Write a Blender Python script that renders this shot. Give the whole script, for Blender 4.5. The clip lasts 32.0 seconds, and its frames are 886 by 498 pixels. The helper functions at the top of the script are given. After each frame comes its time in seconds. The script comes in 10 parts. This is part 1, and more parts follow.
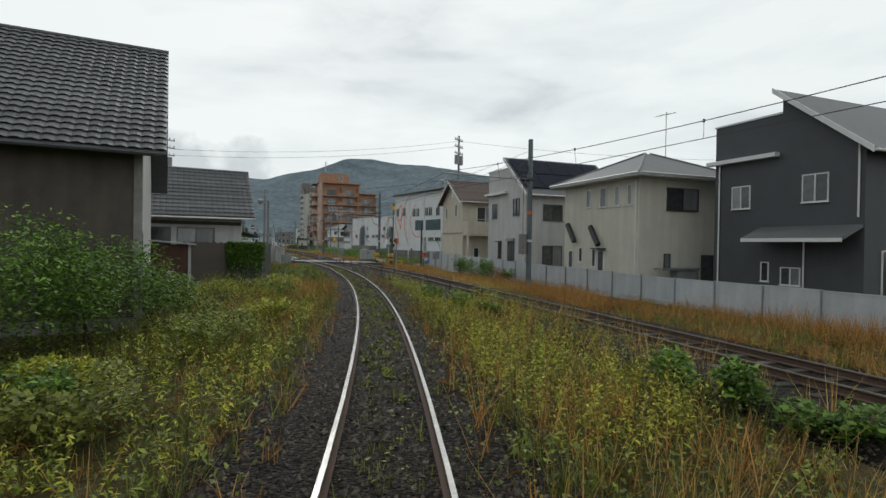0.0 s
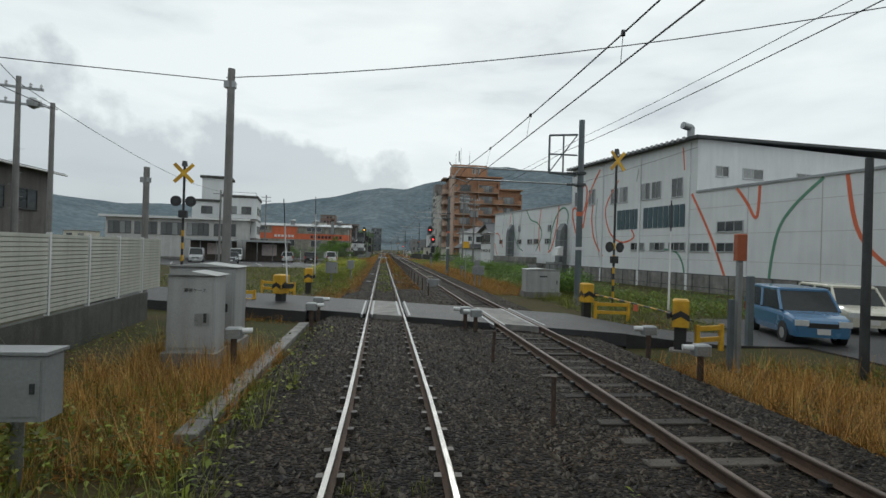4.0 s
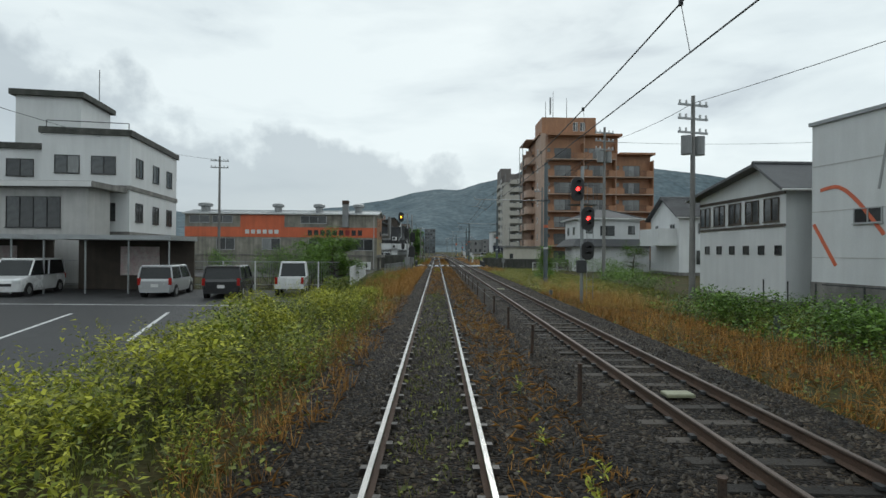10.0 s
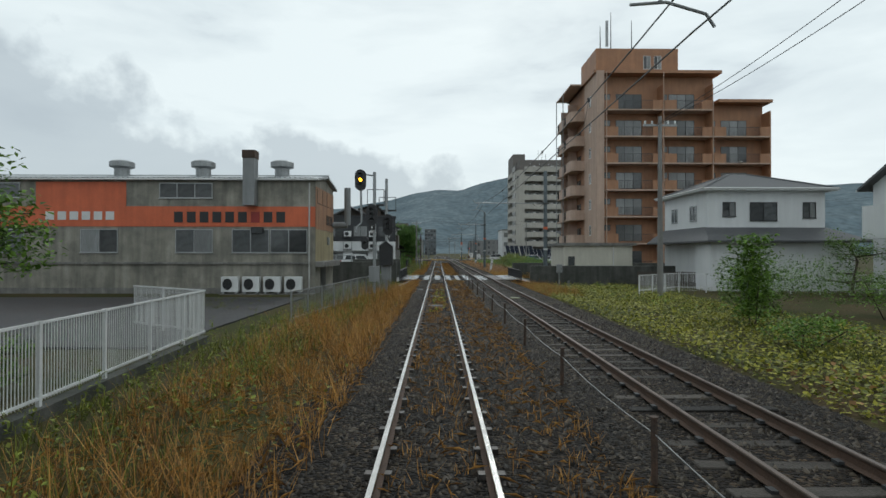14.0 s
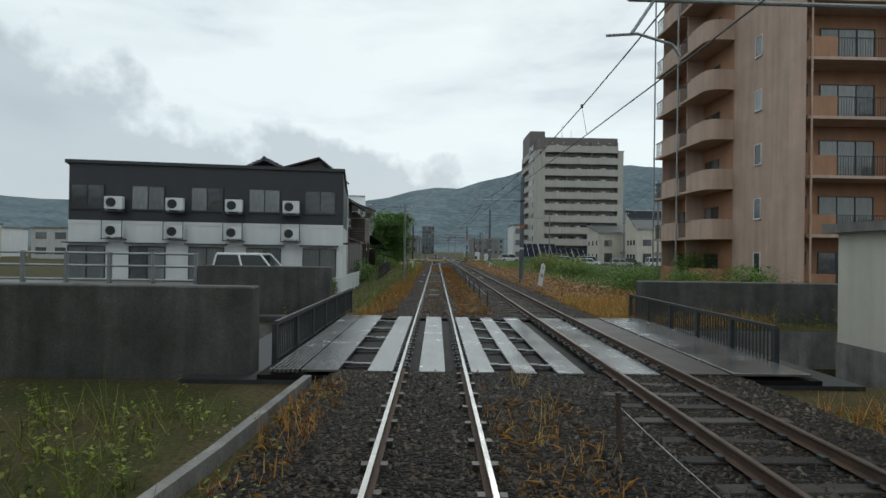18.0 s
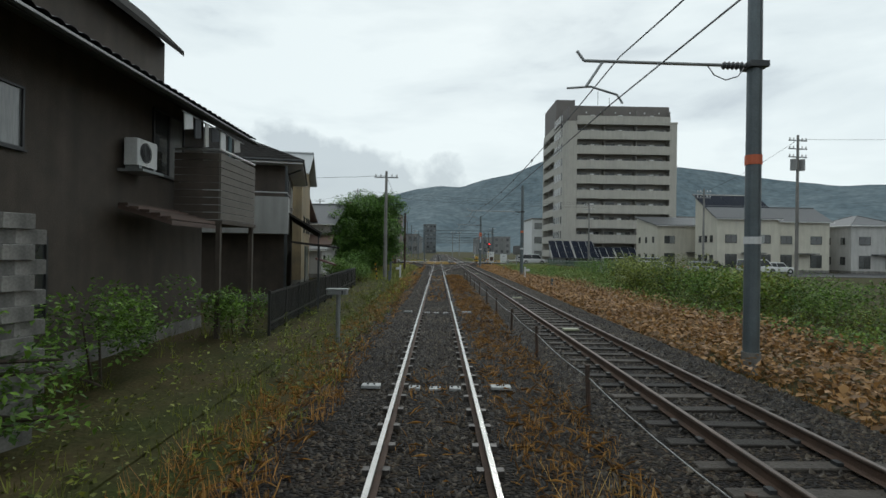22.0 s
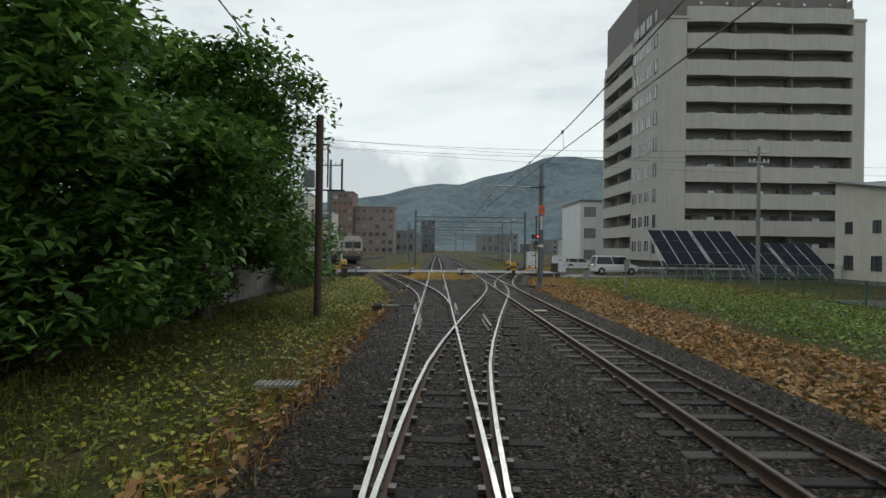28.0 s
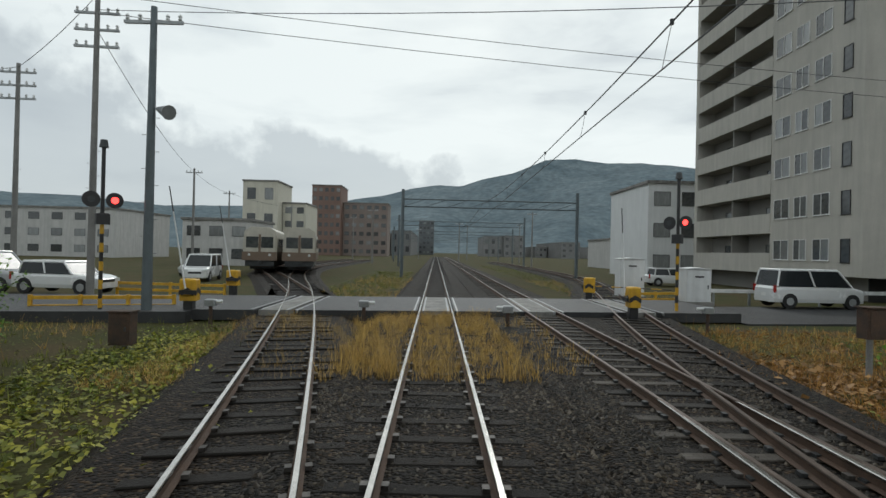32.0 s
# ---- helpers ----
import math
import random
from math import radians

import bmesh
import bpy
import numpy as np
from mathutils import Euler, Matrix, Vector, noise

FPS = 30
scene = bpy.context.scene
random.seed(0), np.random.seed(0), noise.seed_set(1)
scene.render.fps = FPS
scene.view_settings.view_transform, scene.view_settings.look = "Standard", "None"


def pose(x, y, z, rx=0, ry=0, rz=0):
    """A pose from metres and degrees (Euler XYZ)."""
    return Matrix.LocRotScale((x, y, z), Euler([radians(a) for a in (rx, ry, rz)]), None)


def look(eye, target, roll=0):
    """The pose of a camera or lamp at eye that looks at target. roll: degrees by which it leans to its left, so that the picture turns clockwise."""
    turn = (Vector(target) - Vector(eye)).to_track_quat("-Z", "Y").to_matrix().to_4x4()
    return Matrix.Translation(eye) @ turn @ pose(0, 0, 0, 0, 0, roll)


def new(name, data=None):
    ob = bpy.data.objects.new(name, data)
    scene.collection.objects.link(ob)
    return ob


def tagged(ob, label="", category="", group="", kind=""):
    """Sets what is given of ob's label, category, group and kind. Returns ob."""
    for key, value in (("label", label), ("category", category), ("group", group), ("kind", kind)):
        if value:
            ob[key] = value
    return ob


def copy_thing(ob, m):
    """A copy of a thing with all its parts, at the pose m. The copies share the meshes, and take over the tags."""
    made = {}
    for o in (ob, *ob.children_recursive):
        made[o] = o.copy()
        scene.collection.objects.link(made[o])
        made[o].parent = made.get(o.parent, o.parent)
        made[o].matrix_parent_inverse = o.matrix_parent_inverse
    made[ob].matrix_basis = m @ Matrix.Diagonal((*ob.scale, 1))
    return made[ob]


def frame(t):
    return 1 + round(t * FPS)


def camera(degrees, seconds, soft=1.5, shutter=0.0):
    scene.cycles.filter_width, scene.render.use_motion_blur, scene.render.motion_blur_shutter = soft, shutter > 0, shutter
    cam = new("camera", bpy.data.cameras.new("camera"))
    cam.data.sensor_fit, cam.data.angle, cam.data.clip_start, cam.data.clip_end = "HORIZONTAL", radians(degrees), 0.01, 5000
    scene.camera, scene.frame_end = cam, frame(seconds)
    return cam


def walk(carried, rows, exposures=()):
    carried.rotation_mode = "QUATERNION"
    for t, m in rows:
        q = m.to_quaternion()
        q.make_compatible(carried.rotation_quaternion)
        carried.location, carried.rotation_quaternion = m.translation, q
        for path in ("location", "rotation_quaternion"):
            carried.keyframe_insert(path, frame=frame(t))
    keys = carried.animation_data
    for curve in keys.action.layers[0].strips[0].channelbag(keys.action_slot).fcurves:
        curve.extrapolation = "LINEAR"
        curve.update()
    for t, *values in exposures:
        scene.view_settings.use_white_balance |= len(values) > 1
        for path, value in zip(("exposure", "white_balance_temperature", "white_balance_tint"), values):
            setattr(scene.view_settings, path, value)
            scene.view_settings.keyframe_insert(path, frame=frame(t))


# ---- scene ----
cam = camera(80.4, 32.0)
PATH = [
    (0, look((-7.470, -64.638, 2.046), (-6.7465, -62.7731, 2.0293), 0.95)),
    (0.5, look((-5.964, -59.356, 2.029), (-5.2916, -57.4727, 2.0116), 1.06)),
    (1, look((-4.567, -54.026, 2.023), (-3.9516, -52.1229, 2.0111), 1.20)),
    (1.5, look((-3.321, -48.683, 2.025), (-2.7638, -46.7618, 2.0180), 1.37)),
    (2, look((-2.274, -43.383, 2.029), (-1.7744, -41.4468, 2.0239), 1.41)),
    (2.5, look((-1.471, -38.194, 2.042), (-1.0336, -36.2427, 2.0415), 1.40)),
    (3, look((-0.854, -33.066, 2.046), (-0.4921, -31.0989, 2.0484), 1.40)),
    (3.5, look((-0.398, -28.091, 2.043), (-0.0981, -26.1132, 2.0456), 1.64)),
    (4, look((-0.162, -23.172, 2.060), (0.0669, -21.1855, 2.0661), 1.69)),
    (4.5, look((0.027, -18.389, 2.101), (0.2035, -16.3969, 2.1098), 1.36)),
    (6.5, look((0.049, 2.650, 2.072), (0.1164, 4.6491, 2.0717), 1.69)),
    (7, look((0.034, 6.509, 2.056), (0.0897, 8.5080, 2.0543), 1.34)),
    (7.5, look((0.023, 10.314, 2.039), (0.0657, 12.3131, 2.0374), 1.13)),
    (8, look((0.033, 13.978, 2.034), (0.0660, 15.9773, 2.0335), 0.91)),
    (8.5, look((0.043, 17.647, 2.039), (0.0724, 19.6472, 2.0398), 0.75)),
    (9, look((0.046, 21.480, 2.050), (0.0742, 23.4798, 2.0532), 0.61)),
    (9.5, look((0.045, 25.441, 2.052), (0.0683, 27.4412, 2.0585), 0.53)),
    (10, look((0.054, 29.416, 2.056), (0.0769, 31.4157, 2.0643), 0.47)),
    (10.5, look((0.071, 33.358, 2.061), (0.0931, 35.3577, 2.0705), 0.51)),
    (11, look((0.032, 37.255, 2.071), (0.0515, 39.2550, 2.0816), 0.60)),
    (11.5, look((0.018, 41.150, 2.069), (0.0353, 43.1502, 2.0787), 0.57)),
    (12, look((0.041, 45.296, 2.060), (0.0627, 47.2964, 2.0675), 0.58)),
    (12.5, look((0.039, 49.678, 2.061), (0.0610, 51.6776, 2.0693), 0.49)),
    (13, look((0.054, 54.081, 2.072), (0.0747, 56.0813, 2.0844), 0.30)),
    (13.5, look((0.026, 58.309, 2.080), (0.0437, 60.3088, 2.0964), -0.01)),
    (15.5, look((0.041, 74.984, 2.040), (0.0712, 76.9836, 2.0397), 0.61)),
    (16, look((0.064, 79.243, 2.045), (0.0942, 81.2430, 2.0488), 0.67)),
    (16.5, look((0.031, 83.533, 2.043), (0.0606, 85.5331, 2.0474), 0.69)),
    (17, look((0.014, 87.814, 2.047), (0.0425, 89.8133, 2.0543), 0.75)),
    (17.5, look((0.021, 92.012, 2.052), (0.0460, 94.0123, 2.0606), 0.87)),
    (18, look((0.028, 96.013, 2.044), (0.0547, 98.0124, 2.0531), 0.85)),
    (18.5, look((0.030, 99.837, 2.035), (0.0580, 101.8372, 2.0450), 0.80)),
    (19, look((0.024, 103.515, 2.035), (0.0524, 105.5149, 2.0472), 0.75)),
    (19.5, look((0.025, 107.062, 2.049), (0.0540, 109.0621, 2.0629), 0.62)),
    (20, look((-0.017, 110.608, 2.067), (0.0092, 112.6076, 2.0845), 0.60)),
    (20.5, look((0.019, 114.217, 2.063), (0.0471, 116.2171, 2.0790), 0.67)),
    (21, look((0.054, 117.838, 2.039), (0.0809, 119.8374, 2.0486), 0.71)),
    (21.5, look((0.028, 121.445, 2.038), (0.0484, 123.4448, 2.0458), 0.81)),
    (22, look((0.014, 125.209, 2.045), (0.0331, 127.2087, 2.0514), 0.85)),
    (22.5, look((0.020, 129.139, 2.049), (0.0435, 131.1392, 2.0544), 0.84)),
    (23, look((0.029, 133.163, 2.054), (0.0545, 135.1632, 2.0600), 0.83)),
    (23.5, look((0.029, 137.173, 2.058), (0.0526, 139.1727, 2.0650), 0.84)),
    (24, look((0.040, 141.133, 2.063), (0.0621, 143.1333, 2.0695), 0.83)),
    (24.5, look((0.058, 145.082, 2.067), (0.0823, 147.0814, 2.0759), 0.78)),
    (25, look((0.047, 149.085, 2.057), (0.0714, 151.0852, 2.0667), 0.67)),
    (25.5, look((0.042, 153.076, 2.054), (0.0639, 155.0761, 2.0666), 0.53)),
    (27.5, look((0.030, 168.773, 2.051), (0.0569, 170.7733, 2.0581), 0.64)),
    (28, look((0.029, 172.501, 2.044), (0.0516, 174.5005, 2.0462), 0.77)),
    (28.5, look((0.029, 176.164, 2.038), (0.0517, 178.1638, 2.0371), 1.02)),
    (29, look((0.036, 179.832, 2.038), (0.0595, 181.8315, 2.0365), 1.21)),
    (29.5, look((0.032, 183.490, 2.048), (0.0518, 185.4894, 2.0478), 1.24)),
    (30, look((0.041, 187.111, 2.046), (0.0605, 189.1105, 2.0423), 1.21)),
    (30.5, look((0.024, 190.779, 2.040), (0.0419, 192.7790, 2.0334), 1.14)),
    (31, look((0.021, 194.420, 2.031), (0.0411, 196.4202, 2.0247), 1.04)),
    (31.5, look((0.026, 198.011, 2.034), (0.0487, 200.0106, 2.0348), 1.19)),
    (32, look((-0.046, 201.445, 2.041), (-0.0193, 203.4452, 2.0526), 1.33)),
]
walk(cam, PATH, [(0, 0.0, 6480, 10), (3, 0.0, 6400, 9), (7, 0.0, 6260, 7), (17, 0.0, 6180, 6.5), (24, 0.0, 6260, 7), (29, 0.0, 6380, 8), (32, 0.0, 6380, 8)])

# ---------------------------------------------------------------- light
world = bpy.data.worlds.new("overcast_sky")
scene.world = world
world.use_nodes = True
WN, WL = world.node_tree.nodes, world.node_tree.links
WN.clear()


def wnode(kind, **kw):
    n = WN.new(kind)
    for k, v in kw.items():
        n.inputs[k].default_value = v
    return n


SUN_EL, SUN_AZ = 38.0, 8.0
sky = WN.new("ShaderNodeTexSky")
sky.sky_type = "NISHITA"
sky.sun_disc = False
sky.sun_elevation = radians(SUN_EL)
sky.sun_rotation = radians(SUN_AZ)
skyb = wnode("ShaderNodeVectorMath")
skyb.operation = "SCALE"
skyb.inputs["Scale"].default_value = 0.09
WL.new(sky.outputs[0], skyb.inputs[0])
wco = WN.new("ShaderNodeTexCoord")
wmap = WN.new("ShaderNodeMapping")
wmap.inputs["Scale"].default_value = (2.2, 2.2, 7.5)
wmap.inputs["Location"].default_value = (0.35, 1.3, 0.9)
WL.new(wco.outputs["Generated"], wmap.inputs[0])
wn1 = wnode("ShaderNodeTexNoise", Scale=1.35, Detail=7.0, Roughness=0.52, Distortion=0.25)
WL.new(wmap.outputs[0], wn1.inputs["Vector"])
wramp = WN.new("ShaderNodeValToRGB")
wramp.color_ramp.elements[0].position = 0.30
wramp.color_ramp.elements[0].color = (0.60, 0.645, 0.67, 1)
wramp.color_ramp.elements[1].position = 0.60
wramp.color_ramp.elements[1].color = (0.90, 0.945, 0.93, 1)
wmid = wramp.color_ramp.elements.new(0.44)
wmid.color = (0.79, 0.84, 0.84, 1)
WL.new(wn1.outputs[0], wramp.inputs[0])
wmix = WN.new("ShaderNodeMix")
wmix.data_type = "RGBA"
wmix.inputs[0].default_value = 0.93
WL.new(skyb.outputs[0], wmix.inputs[6])
# a grey cloud bank low in the west, with a ragged upper edge
wsep = WN.new("ShaderNodeSeparateXYZ")
WL.new(wco.outputs["Generated"], wsep.inputs[0])
wn2 = wnode("ShaderNodeTexNoise", Scale=6.5, Detail=6.0, Roughness=0.55)
WL.new(wco.outputs["Generated"], wn2.inputs["Vector"])
wtop = WN.new("ShaderNodeMath")
wtop.operation = "MULTIPLY_ADD"
wtop.inputs[1].default_value = 0.42
WL.new(wn2.outputs[0], wtop.inputs[0])
wside = WN.new("ShaderNodeMath")
wside.operation = "MULTIPLY_ADD"
wside.inputs[1].default_value, wside.inputs[2].default_value = -0.30, -0.075
WL.new(wsep.outputs["X"], wside.inputs[0])
WL.new(wside.outputs[0], wtop.inputs[2])
wdif = WN.new("ShaderNodeMath")
wdif.operation = "SUBTRACT"
WL.new(wtop.outputs[0], wdif.inputs[0])
WL.new(wsep.outputs["Z"], wdif.inputs[1])
wbank = WN.new("ShaderNodeMapRange")
wbank.inputs["From Min"].default_value, wbank.inputs["From Max"].default_value = 0.0, 0.05
wbank.inputs["To Min"].default_value, wbank.inputs["To Max"].default_value = 0.0, 0.75
WL.new(wdif.outputs[0], wbank.inputs["Value"])
wcl = WN.new("ShaderNodeMix")
wcl.data_type = "RGBA"
WL.new(wbank.outputs[0], wcl.inputs[0])
WL.new(wramp.outputs[0], wcl.inputs[6])
wcl.inputs[7].default_value = (0.50, 0.545, 0.57, 1)
WL.new(wcl.outputs[2], wmix.inputs[7])
wbg = wnode("ShaderNodeBackground", Strength=1.0)
WL.new(wmix.outputs[2], wbg.inputs[0])
wout = WN.new("ShaderNodeOutputWorld")
WL.new(wbg.outputs[0], wout.inputs[0])

sun_data = bpy.data.lights.new("sun", "SUN")
sun_data.energy = 0.55
sun_data.angle = radians(14)
sun_data.color = (1.0, 0.985, 0.94)
sun = new("sun", sun_data)
sun.matrix_world = look((0, 0, 60), (-8 * math.sin(radians(SUN_AZ)), -8 * math.cos(radians(SUN_AZ)), 60 - 8 * math.tan(radians(SUN_EL))))

# ---------------------------------------------------------------- materials
MATS = {}


def mat(name, color, rough=0.7, metal=0.0, var=0.25, scale=1.5, fine=40.0, bump=0.25, color2=None, stain=0.0, per=0.0, spec=0.5, coat=0.0, stretch=(1, 1, 1)):
    """Surface with two scales of variation, stains running down, fine relief and a change from piece to piece."""
    if name in MATS:
        return MATS[name]
    m = bpy.data.materials.new(name)
    m.use_nodes = True
    N, L = m.node_tree.nodes, m.node_tree.links
    bs = N["Principled BSDF"]
    bs.inputs["Metallic"].default_value = metal
    bs.inputs["Specular IOR Level"].default_value = spec
    bs.inputs["Coat Weight"].default_value = coat
    co = N.new("ShaderNodeTexCoord")
    mp = N.new("ShaderNodeMapping")
    mp.inputs["Scale"].default_value = stretch
    L.new(co.outputs["Object"], mp.inputs[0])
    n1 = N.new("ShaderNodeTexNoise")
    n1.inputs["Scale"].default_value = scale
    n1.inputs["Detail"].default_value = 6
    n1.inputs["Roughness"].default_value = 0.65
    n2 = N.new("ShaderNodeTexNoise")
    n2.inputs["Scale"].default_value = fine
    n2.inputs["Detail"].default_value = 3
    L.new(mp.outputs[0], n1.inputs["Vector"])
    L.new(mp.outputs[0], n2.inputs["Vector"])
    c2 = color2 or tuple(c * (1 - var) for c in color)
    rp = N.new("ShaderNodeValToRGB")
    rp.color_ramp.elements[0].position, rp.color_ramp.elements[1].position = 0.36, 0.66
    rp.color_ramp.elements[0].color = (*c2, 1)
    rp.color_ramp.elements[1].color = (*color, 1)
    L.new(n1.outputs[0], rp.inputs[0])
    out = rp.outputs[0]

    def scaled(src, lo, hi, fac):
        mr = N.new("ShaderNodeMapRange")
        mr.inputs["From Min"].default_value, mr.inputs["From Max"].default_value = 0.3, 0.7
        mr.inputs["To Min"].default_value, mr.inputs["To Max"].default_value = lo, hi
        L.new(fac, mr.inputs["Value"])
        vm = N.new("ShaderNodeVectorMath")
        vm.operation = "SCALE"
        L.new(src, vm.inputs[0])
        L.new(mr.outputs[0], vm.inputs["Scale"])
        return vm.outputs[0]

    out = scaled(out, 1 - var * 0.6, 1 + var * 0.5, n2.outputs[0])
    if stain:
        ms = N.new("ShaderNodeMapping")
        ms.inputs["Scale"].default_value = (1.7, 1.7, 0.16)
        L.new(co.outputs["Object"], ms.inputs[0])
        n3 = N.new("ShaderNodeTexNoise")
        n3.inputs["Scale"].default_value = 1.6
        n3.inputs["Detail"].default_value = 5
        L.new(ms.outputs[0], n3.inputs["Vector"])
        out = scaled(out, 1 - stain, 1.0, n3.outputs[0])
    if per:
        oi = N.new("ShaderNodeObjectInfo")
        ge = N.new("ShaderNodeNewGeometry")
        ad = N.new("ShaderNodeMath")
        ad.operation = "ADD"
        L.new(oi.outputs["Random"], ad.inputs[0])
        L.new(ge.outputs["Random Per Island"], ad.inputs[1])
        fr = N.new("ShaderNodeMath")
        fr.operation = "FRACT"
        L.new(ad.outputs[0], fr.inputs[0])
        mr = N.new("ShaderNodeMapRange")
        mr.inputs["To Min"].default_value, mr.inputs["To Max"].default_value = 1 - per, 1 + per
        L.new(fr.outputs[0], mr.inputs["Value"])
        vm = N.new("ShaderNodeVectorMath")
        vm.operation = "SCALE"
        L.new(out, vm.inputs[0])
        L.new(mr.outputs[0], vm.inputs["Scale"])
        out = vm.outputs[0]
    L.new(out, bs.inputs["Base Color"])
    rr = N.new("ShaderNodeMapRange")
    rr.inputs["To Min"].default_value, rr.inputs["To Max"].default_value = max(0.03, rough - 0.14), min(1, rough + 0.14)
    L.new(n1.outputs[0], rr.inputs["Value"])
    L.new(rr.outputs[0], bs.inputs["Roughness"])
    if bump:
        bp = N.new("ShaderNodeBump")
        bp.inputs["Strength"].default_value = bump
        bp.inputs["Distance"].default_value = 0.02
        L.new(n2.outputs[0], bp.inputs["Height"])
        L.new(bp.outputs[0], bs.inputs["Normal"])
    MATS[name] = m
    return m


def leafy(name, c1, c2, per=0.35, trans=0.25, rough=0.55):
    """Leaves and blades: colour from leaf to leaf, patches over the plan, light passing through."""
    if name in MATS:
        return MATS[name]
    m = bpy.data.materials.new(name)
    m.use_nodes = True
    N, L = m.node_tree.nodes, m.node_tree.links
    bs = N["Principled BSDF"]
    ge = N.new("ShaderNodeNewGeometry")
    n1 = N.new("ShaderNodeTexNoise")
    n1.inputs["Scale"].default_value = 0.45
    n1.inputs["Detail"].default_value = 4
    L.new(ge.outputs["Position"], n1.inputs["Vector"])
    ad = N.new("ShaderNodeMath")
    ad.operation = "MULTIPLY_ADD"
    ad.inputs[1].default_value = 0.55
    L.new(ge.outputs["Random Per Island"], ad.inputs[0])
    s = N.new("ShaderNodeMath")
    s.operation = "MULTIPLY"
    s.inputs[1].default_value = 0.6
    L.new(n1.outputs[0], s.inputs[0])
    L.new(s.outputs[0], ad.inputs[2])
    rp = N.new("ShaderNodeValToRGB")
    rp.color_ramp.elements[0].position, rp.color_ramp.elements[1].position = 0.25, 0.8
    rp.color_ramp.elements[0].color, rp.color_ramp.elements[1].color = (*c1, 1), (*c2, 1)
    L.new(ad.outputs[0], rp.inputs[0])
    mr = N.new("ShaderNodeMapRange")
    mr.inputs["To Min"].default_value, mr.inputs["To Max"].default_value = 1 - per, 1 + per
    L.new(ge.outputs["Random Per Island"], mr.inputs["Value"])
    vm = N.new("ShaderNodeVectorMath")
    vm.operation = "SCALE"
    L.new(rp.outputs[0], vm.inputs[0])
    L.new(mr.outputs[0], vm.inputs["Scale"])
    L.new(vm.outputs[0], bs.inputs["Base Color"])
    bs.inputs["Roughness"].default_value = rough
    bs.inputs["Specular IOR Level"].default_value = 0.35
    tr = N.new("ShaderNodeBsdfTranslucent")
    L.new(vm.outputs[0], tr.inputs[0])
    mx = N.new("ShaderNodeMixShader")
    mx.inputs[0].default_value = trans
    L.new(bs.outputs[0], mx.inputs[1])
    L.new(tr.outputs[0], mx.inputs[2])
    L.new(mx.outputs[0], N["Material Output"].inputs[0])
    MATS[name] = m
    return m


def glow(name, color, strength):
    if name in MATS:
        return MATS[name]
    m = bpy.data.materials.new(name)
    m.use_nodes = True
    bs = m.node_tree.nodes["Principled BSDF"]
    bs.inputs["Base Color"].default_value = (*color, 1)
    bs.inputs["Emission Color"].default_value = (*color, 1)
    bs.inputs["Emission Strength"].default_value = strength
    MATS[name] = m
    return m




def gravel(name, dark, light, scale):
    """Crushed stone: a tone and a facet for each stone, shade painted into the gaps between them, brown patches over
    the plan.
    """
    m = bpy.data.materials.new(name)
    m.use_nodes = True
    N, L = m.node_tree.nodes, m.node_tree.links
    bs = N["Principled BSDF"]
    bs.inputs["Roughness"].default_value = 0.75
    bs.inputs["Specular IOR Level"].default_value = 0.2
    co = N.new("ShaderNodeTexCoord")
    vo = N.new("ShaderNodeTexVoronoi")
    vo.inputs["Scale"].default_value = scale
    L.new(co.outputs["Object"], vo.inputs["Vector"])
    sp = N.new("ShaderNodeSeparateColor")
    L.new(vo.outputs["Color"], sp.inputs[0])
    rp = N.new("ShaderNodeValToRGB")
    rp.color_ramp.elements[0].color, rp.color_ramp.elements[1].color = (*dark, 1), (*light, 1)
    rp.color_ramp.elements[0].position = 0.3
    mid = rp.color_ramp.elements.new(0.74)
    mid.color = (*[0.78 * a + 0.22 * b for a, b in zip(dark, light)], 1)
    L.new(sp.outputs[0], rp.inputs[0])
    # Gap shade goes into the colour: darker away from each stone's middle.
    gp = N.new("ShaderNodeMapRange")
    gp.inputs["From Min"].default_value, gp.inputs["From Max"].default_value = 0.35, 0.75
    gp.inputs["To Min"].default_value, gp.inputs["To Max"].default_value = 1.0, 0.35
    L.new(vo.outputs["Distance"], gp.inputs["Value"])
    n1 = N.new("ShaderNodeTexNoise")
    n1.inputs["Scale"].default_value, n1.inputs["Detail"].default_value = 0.7, 5
    L.new(co.outputs["Object"], n1.inputs["Vector"])
    tn = N.new("ShaderNodeValToRGB")
    tn.color_ramp.elements[0].position, tn.color_ramp.elements[1].position = 0.38, 0.62
    tn.color_ramp.elements[0].color, tn.color_ramp.elements[1].color = (0.95, 0.98, 1.0, 1), (1.15, 0.92, 0.72, 1)
    L.new(n1.outputs[0], tn.inputs[0])
    mu = N.new("ShaderNodeVectorMath")
    mu.operation = "MULTIPLY"
    L.new(rp.outputs[0], mu.inputs[0])
    L.new(tn.outputs[0], mu.inputs[1])
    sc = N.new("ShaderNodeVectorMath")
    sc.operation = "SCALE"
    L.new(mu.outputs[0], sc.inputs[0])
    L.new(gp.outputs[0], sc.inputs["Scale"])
    L.new(sc.outputs[0], bs.inputs["Base Color"])
    bp = N.new("ShaderNodeBump")
    bp.invert = True
    bp.inputs["Strength"].default_value, bp.inputs["Distance"].default_value = 1.0, 0.05
    L.new(vo.outputs["Distance"], bp.inputs["Height"])
    L.new(bp.outputs[0], bs.inputs["Normal"])
    MATS[name] = m
    return m


